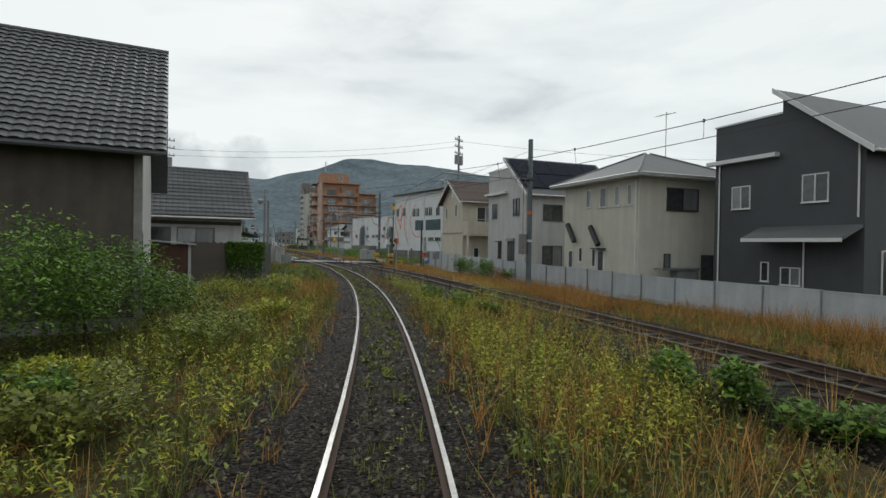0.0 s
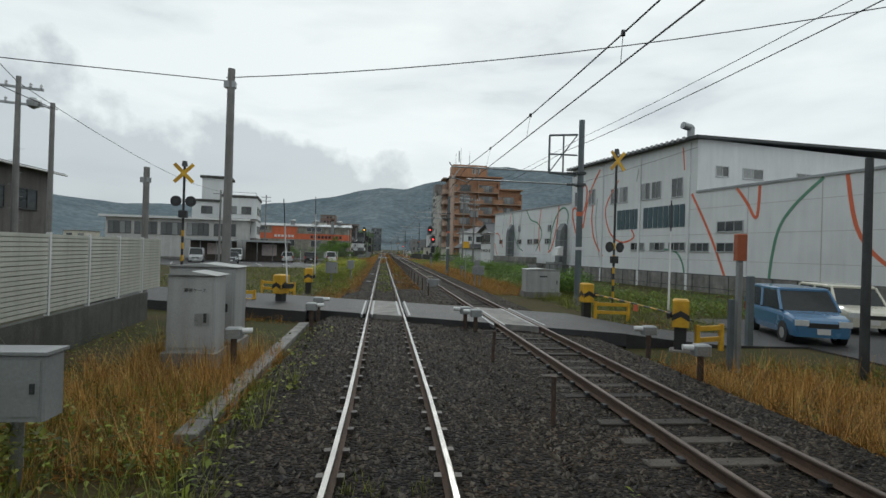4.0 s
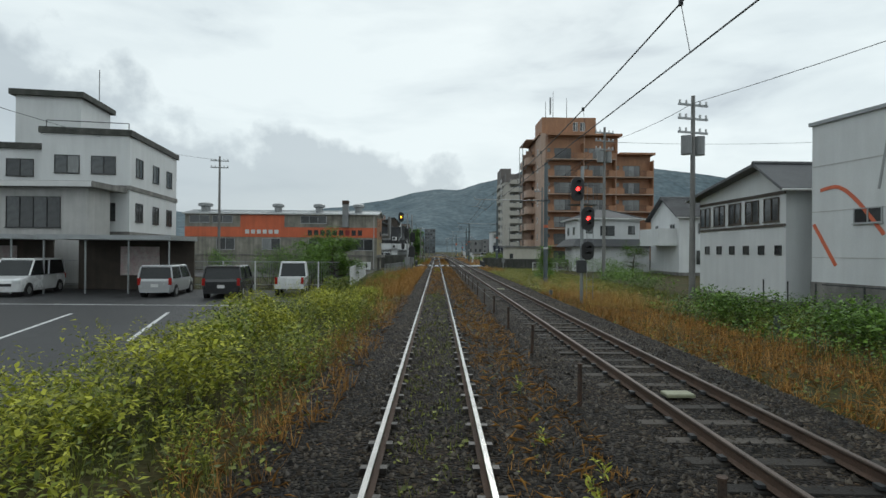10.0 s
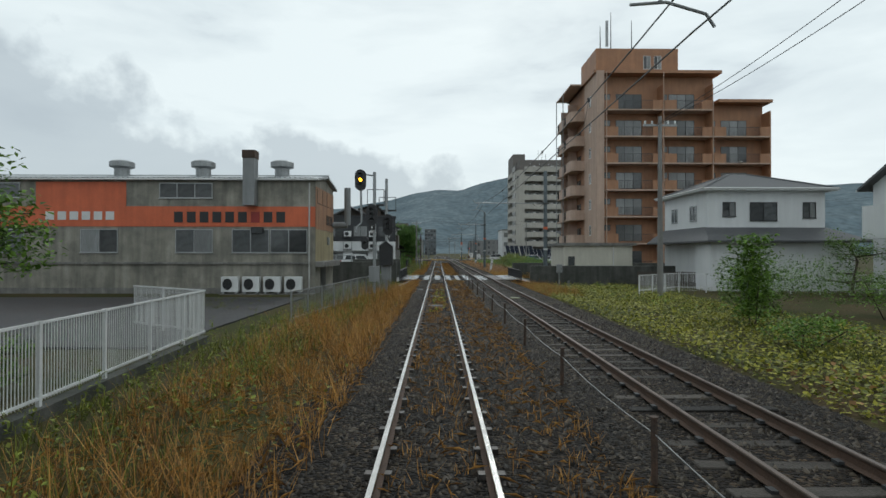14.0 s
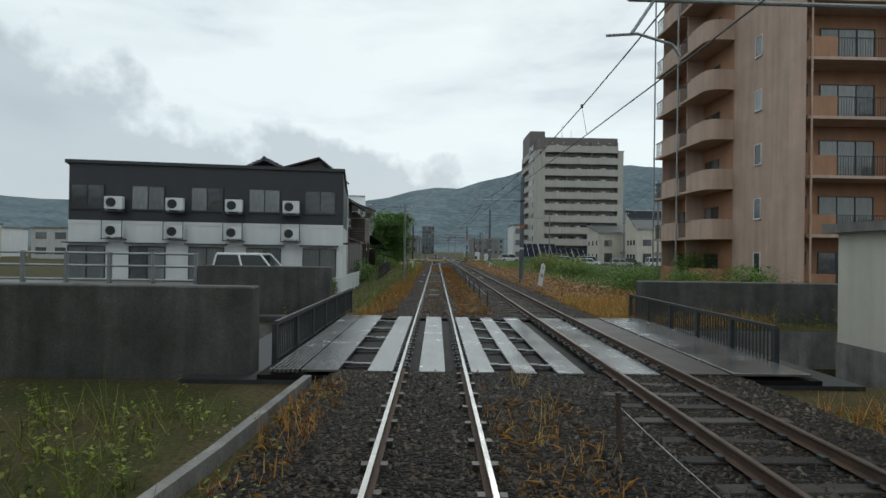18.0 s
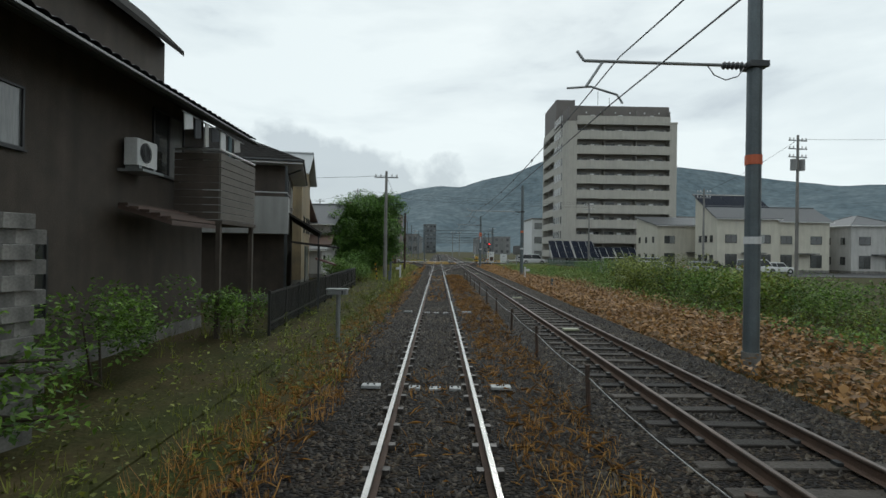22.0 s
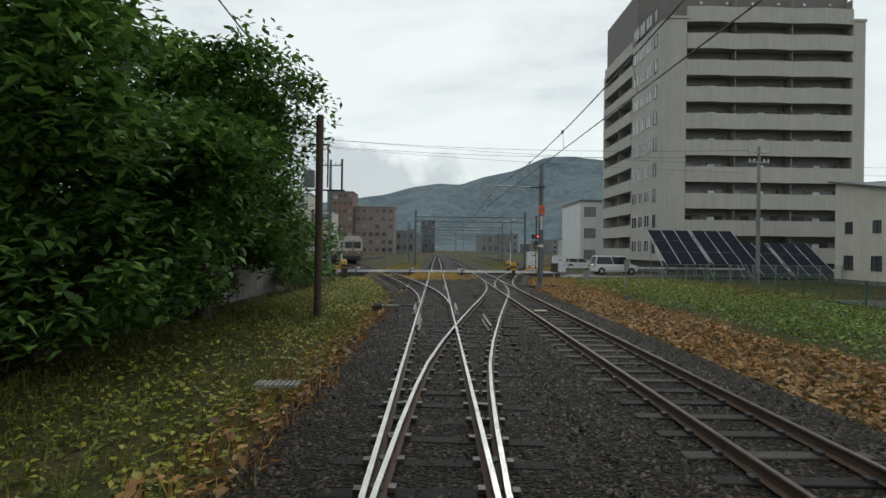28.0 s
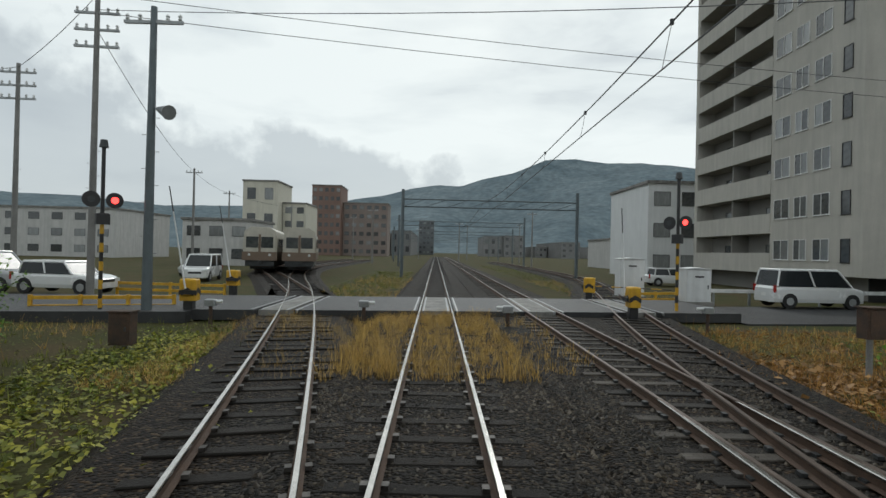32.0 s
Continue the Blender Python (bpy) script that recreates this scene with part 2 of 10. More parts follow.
RAILTOP = mat("rail_worn_steel", (0.62, 0.60, 0.57), 0.22, 1.0, 0.2, 3, 60, 0.1)
RAILSIDE = mat("rail_rust", (0.10, 0.060, 0.040), 0.8, 0.0, 0.35, 4, 60, 0.4)
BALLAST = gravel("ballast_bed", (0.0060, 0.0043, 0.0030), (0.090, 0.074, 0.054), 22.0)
STONE = mat("ballast_stone", (0.060, 0.050, 0.037), 0.6, 0, 0.35, 0.7, 30, 0.3, (0.017, 0.0115, 0.0072), per=0.98, spec=0.25)
SLEEPER = mat("sleeper_wood", (0.022, 0.018, 0.015), 0.65, 0, 0.4, 3, 30, 0.6, (0.009, 0.0075, 0.006), per=0.45, spec=0.18, stretch=(0.6, 6, 6))
SLEEPERC = mat("sleeper_grey", (0.062, 0.055, 0.047), 0.7, 0, 0.45, 3, 30, 0.5, (0.026, 0.021, 0.017), per=0.75, spec=0.25)
DIRT = mat("ground_earth", (0.078, 0.058, 0.030), 0.95, 0, 0.6, 0.5, 14, 1.0, (0.040, 0.048, 0.014), spec=0.1)
ASPHALT = mat("asphalt_wet", (0.048, 0.049, 0.051), 0.55, 0, 0.35, 0.7, 60, 0.5, (0.030, 0.030, 0.031), spec=0.3)
CONC = mat("concrete", (0.30, 0.29, 0.27), 0.75, 0, 0.3, 1.2, 30, 0.35, (0.17, 0.165, 0.155), stain=0.45)
CONCDARK = mat("concrete_mossy", (0.115, 0.115, 0.105), 0.8, 0, 0.35, 1.3, 25, 0.4, (0.055, 0.06, 0.05), stain=0.5)
POLEC = mat("pole_concrete", (0.26, 0.255, 0.245), 0.7, 0, 0.25, 2, 40, 0.25, stain=0.3)
POLES = mat("pole_steel_blue_grey", (0.15, 0.18, 0.195), 0.5, 0.3, 0.25, 2, 40, 0.15, stain=0.3)
STEELG = mat("steel_galvanised", (0.34, 0.355, 0.36), 0.45, 0.6, 0.25, 2.5, 40, 0.1)
STEELD = mat("steel_dark", (0.07, 0.075, 0.078), 0.5, 0.5, 0.3, 3, 40, 0.15)
RUST = mat("steel_rusty", (0.095, 0.055, 0.036), 0.8, 0.1, 0.45, 4, 40, 0.4, (0.045, 0.034, 0.028))
WIRE = mat("wire_dark", (0.045, 0.047, 0.05), 0.5, 0.4, 0.1, 5, 20, 0)
WHITEP = mat("paint_white", (0.74, 0.75, 0.75), 0.5, 0, 0.12, 1.4, 30, 0.1, stain=0.22)
WHITEW = mat("wall_white_panel", (0.70, 0.715, 0.72), 0.55, 0, 0.08, 0.5, 20, 0.08, stain=0.10)
GREYW = mat("wall_grey_render", (0.53, 0.525, 0.51), 0.75, 0, 0.12, 1.0, 60, 0.25, stain=0.2)
TANW = mat("wall_tan_render", (0.60, 0.545, 0.44), 0.8, 0, 0.10, 1.0, 70, 0.3, stain=0.15)
CREAMW = mat("wall_cream_render", (0.60, 0.575, 0.49), 0.8, 0, 0.10, 1.0, 70, 0.3, stain=0.15)
DARKW = mat("wall_charcoal", (0.066, 0.070, 0.078), 0.7, 0, 0.2, 1.2, 50, 0.25)
BLACKW = mat("wall_black_siding", (0.034, 0.036, 0.040), 0.55, 0, 0.25, 1.2, 30, 0.2)
BROWNW = mat("wall_brown_boards", (0.10, 0.080, 0.064), 0.75, 0, 0.35, 1.5, 40, 0.3, stain=0.3)
YELLOWW = mat("wall_ochre_metal", (0.37, 0.285, 0.165), 0.65, 0, 0.3, 0.9, 40, 0.2, (0.25, 0.20, 0.13), stain=0.4)
BRICKW = mat("wall_terracotta_tile", (0.42, 0.215, 0.115), 0.6, 0, 0.18, 1.0, 25, 0.2, (0.34, 0.172, 0.095), stain=0.2)
PINKW = mat("wall_salmon_render", (0.53, 0.385, 0.305), 0.75, 0, 0.12, 1.0, 40, 0.2, stain=0.2)
CONDOW = mat("wall_condo_cream", (0.47, 0.45, 0.405), 0.7, 0, 0.10, 0.7, 25, 0.15, stain=0.16)
# Recess walls: the cream darkened, balcony shade put into the colour.
CONDOSHADE = mat("wall_condo_grey", (0.27, 0.26, 0.24), 0.7, 0, 0.15, 0.7, 25, 0.15)
CONDOD = mat("wall_condo_dark_top", (0.165, 0.150, 0.140), 0.7, 0, 0.15, 0.7, 25, 0.15)
ORANGE = mat("paint_orange", (0.68, 0.155, 0.065), 0.55, 0, 0.15, 1.0, 30, 0.1, stain=0.2)
STRIPEO = mat("paint_orange_line", (0.66, 0.15, 0.07), 0.5, 0, 0.15, 1.0, 30, 0.05)
STRIPEG = mat("paint_green_line", (0.10, 0.26, 0.17), 0.5, 0, 0.15, 1.0, 30, 0.05)
LETTER = mat("paint_slate_blue", (0.045, 0.088, 0.105), 0.5, 0, 0.15, 1.0, 30, 0.05)
REDBR = mat("paint_dark_red", (0.30, 0.035, 0.03), 0.5, 0, 0.15, 1.0, 30, 0.05)
YELLOWP = mat("paint_safety_yellow", (0.72, 0.42, 0.02), 0.5, 0, 0.22, 2.5, 30, 0.1, (0.52, 0.28, 0.02), stain=0.25)
BLACKP = mat("paint_black", (0.025, 0.025, 0.027), 0.45, 0, 0.2, 2, 30, 0.1)
TILEG = mat("roof_tile_grey", (0.105, 0.108, 0.112), 0.55, 0, 0.3, 1.5, 30, 0.2, (0.066, 0.069, 0.075), per=0.3)
TILEB = mat("roof_tile_brown", (0.125, 0.082, 0.066), 0.5, 0, 0.3, 1.5, 30, 0.2, per=0.3)
ROOFS = mat("roof_slate_sheet", (0.105, 0.108, 0.112), 0.5, 0, 0.25, 1.0, 30, 0.15)
ROOFM = mat("roof_metal_pale", (0.40, 0.42, 0.43), 0.4, 0.4, 0.2, 1.0, 20, 0.1)
SOLAR = mat("solar_glass", (0.014, 0.018, 0.030), 0.6, 0.0, 0.2, 1.0, 10, 0, spec=0.08)
ALU = mat("aluminium_frame", (0.45, 0.46, 0.465), 0.4, 0.7, 0.15, 2, 40, 0.05)
FRAMEW = mat("window_frame_white", (0.66, 0.66, 0.65), 0.45, 0, 0.1, 2, 40, 0.05)
FRAMED = mat("window_frame_dark", (0.05, 0.05, 0.052), 0.4, 0.4, 0.1, 2, 40, 0.05)
GLASS = mat("window_glass", (0.030, 0.036, 0.040), 0.07, 0, 0.5, 0.6, 3, 0, (0.075, 0.078, 0.078), per=0.5, coat=0.5)
CURTAIN = mat("window_glass_curtained", (0.22, 0.23, 0.23), 0.12, 0, 0.3, 1.2, 8, 0, per=0.35, coat=0.6, stretch=(4, 4, 0.4))
PLATE = mat("wet_steel_plate", (0.30, 0.305, 0.31), 0.24, 0.65, 0.35, 1.1, 25, 0.12, (0.17, 0.165, 0.16))
PLATEB = mat("brown_steel_plate", (0.036, 0.026, 0.021), 0.6, 0.1, 0.4, 1.1, 25, 0.15, (0.035, 0.030, 0.028))
BEIGEB = mat("box_beige_paint", (0.44, 0.435, 0.40), 0.5, 0, 0.12, 1.5, 30, 0.1, stain=0.28)
GREYB = mat("box_grey_paint", (0.27, 0.28, 0.285), 0.5, 0, 0.15, 1.5, 30, 0.1, stain=0.3)
FENCEB = mat("fence_panel_bluewhite", (0.50, 0.535, 0.565), 0.45, 0.1, 0.10, 0.8, 20, 0.05, stain=0.18, per=0.06)
RUBBER = mat("rubber", (0.02, 0.02, 0.021), 0.8, 0, 0.2, 4, 30, 0.1)
BARK = mat("bark", (0.085, 0.066, 0.05), 0.9, 0, 0.4, 3, 25, 0.8)
# Distance haze is put into the hill colour: paler and bluer than forest.
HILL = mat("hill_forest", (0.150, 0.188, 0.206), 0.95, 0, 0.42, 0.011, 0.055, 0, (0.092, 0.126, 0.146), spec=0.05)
FAR = mat("far_town_wall", (0.23, 0.23, 0.23), 0.8, 0, 0.3, 0.2, 2, 0, per=0.4)
L_GREEN = leafy("leaf_weed_green", (0.060, 0.095, 0.013), (0.21, 0.25, 0.033))
L_OLIVE = leafy("leaf_weed_olive", (0.060, 0.080, 0.013), (0.19, 0.205, 0.034))
L_YEL = leafy("leaf_goldenrod", (0.13, 0.17, 0.016), (0.44, 0.44, 0.05))
L_BUSH = leafy("leaf_bush", (0.045, 0.105, 0.014), (0.15, 0.26, 0.038))
L_TREE = leafy("leaf_tree", (0.034, 0.085, 0.020), (0.125, 0.23, 0.045), trans=0.35)
L_DRY = leafy("grass_dry_russet", (0.175, 0.078, 0.020), (0.44, 0.235, 0.060))
L_STRAW = leafy("grass_straw", (0.30, 0.18, 0.045), (0.54, 0.36, 0.11))
L_KUDZU = leafy("leaf_kudzu_yellowing", (0.080, 0.115, 0.015), (0.30, 0.285, 0.038))
L_DEAD = leafy("leaf_dead_brown", (0.155, 0.080, 0.028), (0.34, 0.19, 0.070))

# ---------------------------------------------------------------- mesh helpers


class M:
    """Vertices and faces of one part."""

    def __init__(self):
        self.v, self.f = [], []

    def poly(self, pts, face):
        n = len(self.v)
        self.v += [tuple(p) for p in pts]
        self.f += [tuple(n + i for i in q) for q in face]
        return self

    def box(self, x0, x1, y0, y1, z0, z1):
        p = [(x, y, z) for z in (z0, z1) for y in (y0, y1) for x in (x0, x1)]
        return self.poly(p, [(0, 2, 3, 1), (4, 5, 7, 6), (0, 1, 5, 4), (2, 6, 7, 3), (0, 4, 6, 2), (1, 3, 7, 5)])

    def cbox(self, x, y, z, a, b, c):
        return self.box(x - a / 2, x + a / 2, y - b / 2, y + b / 2, z - c / 2, z + c / 2)

    def bevel(self, x0, x1, y0, y1, z0, z1, r=0.01):
        """A box with its upright and top edges cut."""
        ring = lambda d, z: [(x0 + r + d, y0 + d, z), (x1 - r - d, y0 + d, z), (x1 - d, y0 + r + d, z), (x1 - d, y1 - r - d, z),
                             (x1 - r - d, y1 - d, z), (x0 + r + d, y1 - d, z), (x0 + d, y1 - r - d, z), (x0 + d, y0 + r + d, z)]
        rings = [ring(0, z0), ring(0, z1 - r), ring(r, z1)]
        n = len(self.v)
        for q in rings:
            self.v += q
        for k in range(2):
            for i in range(8):
                j = (i + 1) % 8
                self.f.append((n + 8 * k + i, n + 8 * k + j, n + 8 * k + 8 + j, n + 8 * k + 8 + i))
        self.f.append(tuple(n + 16 + i for i in range(8)))
        self.f.append(tuple(n + 7 - i for i in range(8)))
        return self

    def tube(self, a, b, r0, r1=None, n=8, cap=True):
        a, b = Vector(a), Vector(b)
        r1 = r0 if r1 is None else r1
        d = (b - a).normalized()
        u = d.orthogonal().normalized()
        w = d.cross(u)
        k = len(self.v)
        for p, r in ((a, r0), (b, r1)):
            for i in range(n):
                t = 2 * math.pi * i / n
                self.v.append(tuple(p + r * (math.cos(t) * u + math.sin(t) * w)))
        for i in range(n):
            j = (i + 1) % n
            self.f.append((k + i, k + j, k + n + j, k + n + i))
        if cap:
            self.f.append(tuple(k + n - 1 - i for i in range(n)))
            self.f.append(tuple(k + n + i for i in range(n)))
        return self

    def pipe(self, pts, r, n=6):
        for a, b in zip(pts, pts[1:]):
            self.tube(a, b, r, n=n, cap=True)
        return self

    def prism(self, pts, axis, a, b):
        """A polygon of (u, w) pushed along an axis from a to b. x: (y, z); y: (x, z); z: (x, y)."""
        put = {"x": lambda u, w, s: (s, u, w), "y": lambda u, w, s: (u, s, w), "z": lambda u, w, s: (u, w, s)}[axis]
        n, k = len(pts), len(self.v)
        self.v += [put(u, w, a) for u, w in pts] + [put(u, w, b) for u, w in pts]
        self.f += [(k + i, k + (i + 1) % n, k + n + (i + 1) % n, k + n + i) for i in range(n)]
        self.f += [tuple(k + n - 1 - i for i in range(n)), tuple(k + n + i for i in range(n))]
        return self

    def sweep(self, path, prof):
        """A closed profile (across, up) along a level path of (x, y, z)."""
        k, n = len(self.v), len(prof)
        for i, p in enumerate(path):
            a, b = path[max(0, i - 1)], path[min(len(path) - 1, i + 1)]
            dx, dy = b[0] - a[0], b[1] - a[1]
            q = math.hypot(dx, dy)
            rx, ry = dy / q, -dx / q
            self.v += [(p[0] + u * rx, p[1] + u * ry, p[2] + w) for u, w in prof]
        for i in range(len(path) - 1):
            for j in range(n):
                j2 = (j + 1) % n
                self.f.append((k + i * n + j, k + i * n + j2, k + (i + 1) * n + j2, k + (i + 1) * n + j))
        self.f += [tuple(k + n - 1 - j for j in range(n)), tuple(k + (len(path) - 1) * n + j for j in range(n))]
        return self

    def lathe(self, x, y, prof, n=12):
        """Rings of (radius, z) round an upright axis."""
        k = len(self.v)
        for r, z in prof:
            self.v += [(x + r * math.cos(2 * math.pi * i / n), y + r * math.sin(2 * math.pi * i / n), z) for i in range(n)]
        for q in range(len(prof) - 1):
            for i in range(n):
                j = (i + 1) % n
                self.f.append((k + q * n + i, k + q * n + j, k + (q + 1) * n + j, k + (q + 1) * n + i))
        self.f.append(tuple(k + n - 1 - i for i in range(n)))
        self.f.append(tuple(k + (len(prof) - 1) * n + i for i in range(n)))
        return self

    def mesh(self, name, material):
        me = bpy.data.meshes.new(name)
        me.from_pydata(self.v, [], self.f)
        bm = bmesh.new()
        bm.from_mesh(me)
        bmesh.ops.recalc_face_normals(bm, faces=bm.faces)
        bm.to_mesh(me)
        bm.free()
        me.materials.append(material)
        return me


def part(name, m, material, parent=None, label="", smooth=False):
    me = m.mesh(name, material) if isinstance(m, M) else m
    if smooth:
        me.polygons.foreach_set("use_smooth", [True] * len(me.polygons))
    ob = new(name, me)
    ob.parent = parent
    if label:
        ob["label"] = label
    return ob


def thing(name, x, y, z, rz=0, label="", category="", group="", kind=""):
    ob = new(name)
    ob.empty_display_size = 0.2
    ob.matrix_basis = pose(x, y, z, 0, 0, rz)
    return tagged(ob, label, category, group, kind)


def solo(name, m, material, label="", category="", group="", kind="", smooth=False):
    return tagged(part(name, m, material, None, "", smooth), label, category, group, kind)


def put(me, parent, name, m):
    """One more object on a mesh that is already made."""
    ob = new(name, me)
    ob.parent = parent
    ob.matrix_basis = m
    return ob


def np_mesh(name, V, F, material):
    """A mesh from arrays of vertices and triangles."""
    me = bpy.data.meshes.new(name)
    me.vertices.add(len(V))
    me.vertices.foreach_set("co", np.asarray(V, np.float32).ravel())
    F = np.asarray(F, np.int32)
    me.loops.add(F.size)
    me.loops.foreach_set("vertex_index", F.ravel())
    me.polygons.add(len(F))
    me.polygons.foreach_set("loop_start", np.arange(0, F.size, 3, dtype=np.int32))
    me.update(calc_edges=True)
    me.materials.append(material)
    return me


G0 = -0.42   # level of the land; the rail heads lie at 0


def own_x(y):
    return -0.00306 * (y + 15) ** 2 if y < -15 else 0.0


def right_x(y):
    if y < -38:
        return 3.8 - 0.563 + 0.0704 * (y + 38)
    return 3.8 - 0.0022 * (y + 22) ** 2 if y < -22 else 3.8

# ---------------------------------------------------------------- land
TRENCH = (105.9, 113.2)


def land_z(x, y):
    if TRENCH[0] < y < TRENCH[1] and abs(x) < 70:
        return -4.6
    d = max(0.0, abs(x - 1.9) - 60) / 300
    return G0 - 0.02 * min(1, d)


def build_ground():
    xs = [-4000, -1500, -600, -250, -120, -71, -70] + [-60 + 6 * i for i in range(21)] + [70, 71, 120, 250, 600, 1500, 4000]
    ys = [-900, -400, -200, -120] + [-90 + 8 * i for i in range(24)] + [103, 105.85, 105.95, 109, 113.15, 113.25, 114.6] + [120 + 8 * i for i in range(26)] + [380, 500, 800, 1500, 2500, 4500]
    m = M()
    for y in ys:
        m.v += [(x, y, land_z(x, y)) for x in xs]
    n = len(xs)
    m.f = [(j * n + i, j * n + i + 1, j * n + n + i + 1, j * n + n + i) for j in range(len(ys) - 1) for i in range(n - 1)]
    solo("ground", m, DIRT, "brown earth with sparse grass beside the railway", "ground", kind="structure")


build_ground()

YS = [-110 + 2 * i for i in range(50)] + [-10 + 10 * i for i in range(45)]
OWN = [(own_x(y), y, 0) for y in YS]
RIGHT = [(right_x(y), y, 0) for y in YS]
# siding to the left and the crossover to the right track
SIDE = [(0, 190, 0), (-0.12, 194.5, 0), (-0.5, 198.5, 0), (-1.07, 202, 0), (-1.8, 206, 0), (-3.5, 214, 0), (-5.35, 222, 0), (-7.4, 230, 0), (-9.9, 239, 0), (-12.4, 249, 0), (-14.2, 259, 0), (-15.2, 272, 0), (-15.6, 320, 0)]
CROSS = [(0, 172.5, 0), (0.1, 177, 0), (0.45, 182, 0), (1.07, 186.4, 0), (1.75, 190.6, 0), (2.5, 195, 0), (3.15, 199.3, 0), (3.62, 204.5, 0), (3.8, 209, 0)]
RSIDE = [(3.8, 197, 0), (4.0, 203, 0), (4.6, 208, 0), (5.7, 214, 0), (7.2, 221, 0), (9.4, 230, 0), (11.6, 240, 0), (13.2, 252, 0), (14.0, 275, 0), (14.2, 330, 0)]
SIDE2 = [(-6.6, 227, 0), (-9.2, 234, 0), (-12.6, 243, 0), (-16, 252, 0), (-18.2, 262, 0), (-19.2, 275, 0), (-19.4, 320, 0)]


def smooth_path(pts, step=1.5):
    """Points at even steps on a rounded line through the given ones."""
    out = []
    for i in range(len(pts) - 1):
        p0, p1, p2, p3 = pts[max(0, i - 1)], pts[i], pts[i + 1], pts[min(len(pts) - 1, i + 2)]
        k = max(1, int((p2[1] - p1[1]) / step))
        for j in range(k):
            t = j / k
            out.append(tuple(0.5 * (2 * b + (c - a) * t + (2 * a - 5 * b + 4 * c - d) * t * t + (3 * b - a - 3 * c + d) * t ** 3) for a, b, c, d in zip(p0, p1, p2, p3)))
    return out + [pts[-1]]


def offset(path, d):
    out = []
    for i, p in enumerate(path):
        a, b = path[max(0, i - 1)], path[min(len(path) - 1, i + 1)]
        dx, dy = b[0] - a[0], b[1] - a[1]
        q = math.hypot(dx, dy)
        out.append((p[0] + d * dy / q, p[1] - d * dx / q, p[2]))
    return out


HEADP = [(-0.0325, -0.012), (-0.026, 0), (0.026, 0), (0.0325, -0.012), (0.0325, -0.034), (-0.0325, -0.034)]
WEBP = [(-0.03, -0.034), (0.03, -0.034), (0.009, -0.05), (0.009, -0.125), (0.0635, -0.145), (0.0635, -0.153), (-0.0635, -0.153), (-0.0635, -0.145), (-0.009, -0.125), (-0.009, -0.05)]
SHINY, DULL = RAILTOP, mat("rail_head_dull", (0.15, 0.115, 0.095), 0.42, 0.7, 0.3, 3, 60, 0.2)


def along(path, step, start=0.0):
    """Places and headings at even steps along a path."""
    out, left = [], start
    for a, b in zip(path, path[1:]):
        q = math.hypot(b[0] - a[0], b[1] - a[1])
        while left < q:
            t = left / q
            out.append((a[0] + (b[0] - a[0]) * t, a[1] + (b[1] - a[1]) * t, math.degrees(math.atan2(-(b[0] - a[0]), b[1] - a[1]))))
            left += step
        left -= q
    return out


def track(label, path, head, y0, y1, sleeper, step=0.66, lo=-60, hi=330, length=2.1, sink=0.0):
    root = thing("railway_track", 0, 0, 0, 0, label, "track", "railway tracks", "structure")
    for side in (-0.566, 0.566):
        p = offset(path, side)
        part("rail", M().sweep(p, WEBP), RAILSIDE, root, "rusty rail web and foot")
        part("rail_head", M().sweep(p, HEADP), head, root, "worn running surface")
    deep = lambda y: sink if y < 170 else 0.004
    sm = M().bevel(-length / 2, length / 2, -0.1, 0.1, -0.14, 0, 0.012).mesh("sleeper", sleeper)
    plate = M()
    rnd = random.Random(5)
    n = 0
    rest = M()
    for x, y, a in along(path, step):
        if not (lo < y < hi) or TRENCH[0] - 0.3 < y < TRENCH[1] + 0.3:
            continue
        a += rnd.uniform(-2.0, 2.0)
        if n < 300 and y0 <= y <= y1:
            put(sm, root, "sleeper", pose(x + rnd.uniform(-0.04, 0.04), y, -0.157 - deep(y) + rnd.uniform(-0.034, 0.003), rnd.uniform(-1, 1), rnd.uniform(-0.4, 0.4), a))
            n += 1
        else:
            k = len(rest.v)
            R = pose(x, y, -0.157 - deep(y), 0, 0, a)
            rest.v += [tuple(R @ v.co) for v in sm.vertices]
            rest.f += [tuple(k + i for i in q.vertices) for q in sm.polygons]
        if -50 < y < 215:
            R = pose(x, y, 0, 0, 0, a)
            for s in (-0.566, 0.566):
                for u in (-0.1, 0.1):
                    k = len(plate.v)
                    plate.box(s + u - 0.035, s + u + 0.035, -0.05, 0.05, -0.158 - deep(y), -0.118)
                    plate.v[k:] = [tuple(R @ Vector(v)) for v in plate.v[k:]]
    if rest.v:
        tagged(part("far_sleepers", rest, sleeper, root), kind="stuff")
    if plate.v:
        tagged(part("rail_clips", plate, STEELD if head is DULL else mat("clip_steel", (0.12, 0.11, 0.10), 0.5, 0.4, 0.4, 4, 30, 0.2, (0.03, 0.026, 0.023)), root), kind="stuff")
    return root


own = track("single railway track with bright worn rail heads", OWN, SHINY, 15, 200, SLEEPER, hi=430, sink=0.022)
rgt = track("second railway track with dull brown rails", RIGHT, DULL, -45, 125, SLEEPERC, hi=430, sink=0.0)
track("siding track branching to the stabled trains", [(x, y, -0.004) for x, y, _ in smooth_path(SIDE)[2:]], SHINY, 190, 260, SLEEPER, sink=0.004)
track("crossover track linking both running lines", [(x, y, -0.004) for x, y, _ in smooth_path(CROSS)[2:]], SHINY, 174, 210, SLEEPER, length=2.3, sink=0.004)
track("siding track branching off on the far line", [(x, y, -0.004) for x, y, _ in smooth_path(RSIDE)[3:]], DULL, 190, 260, SLEEPER, sink=0.004)
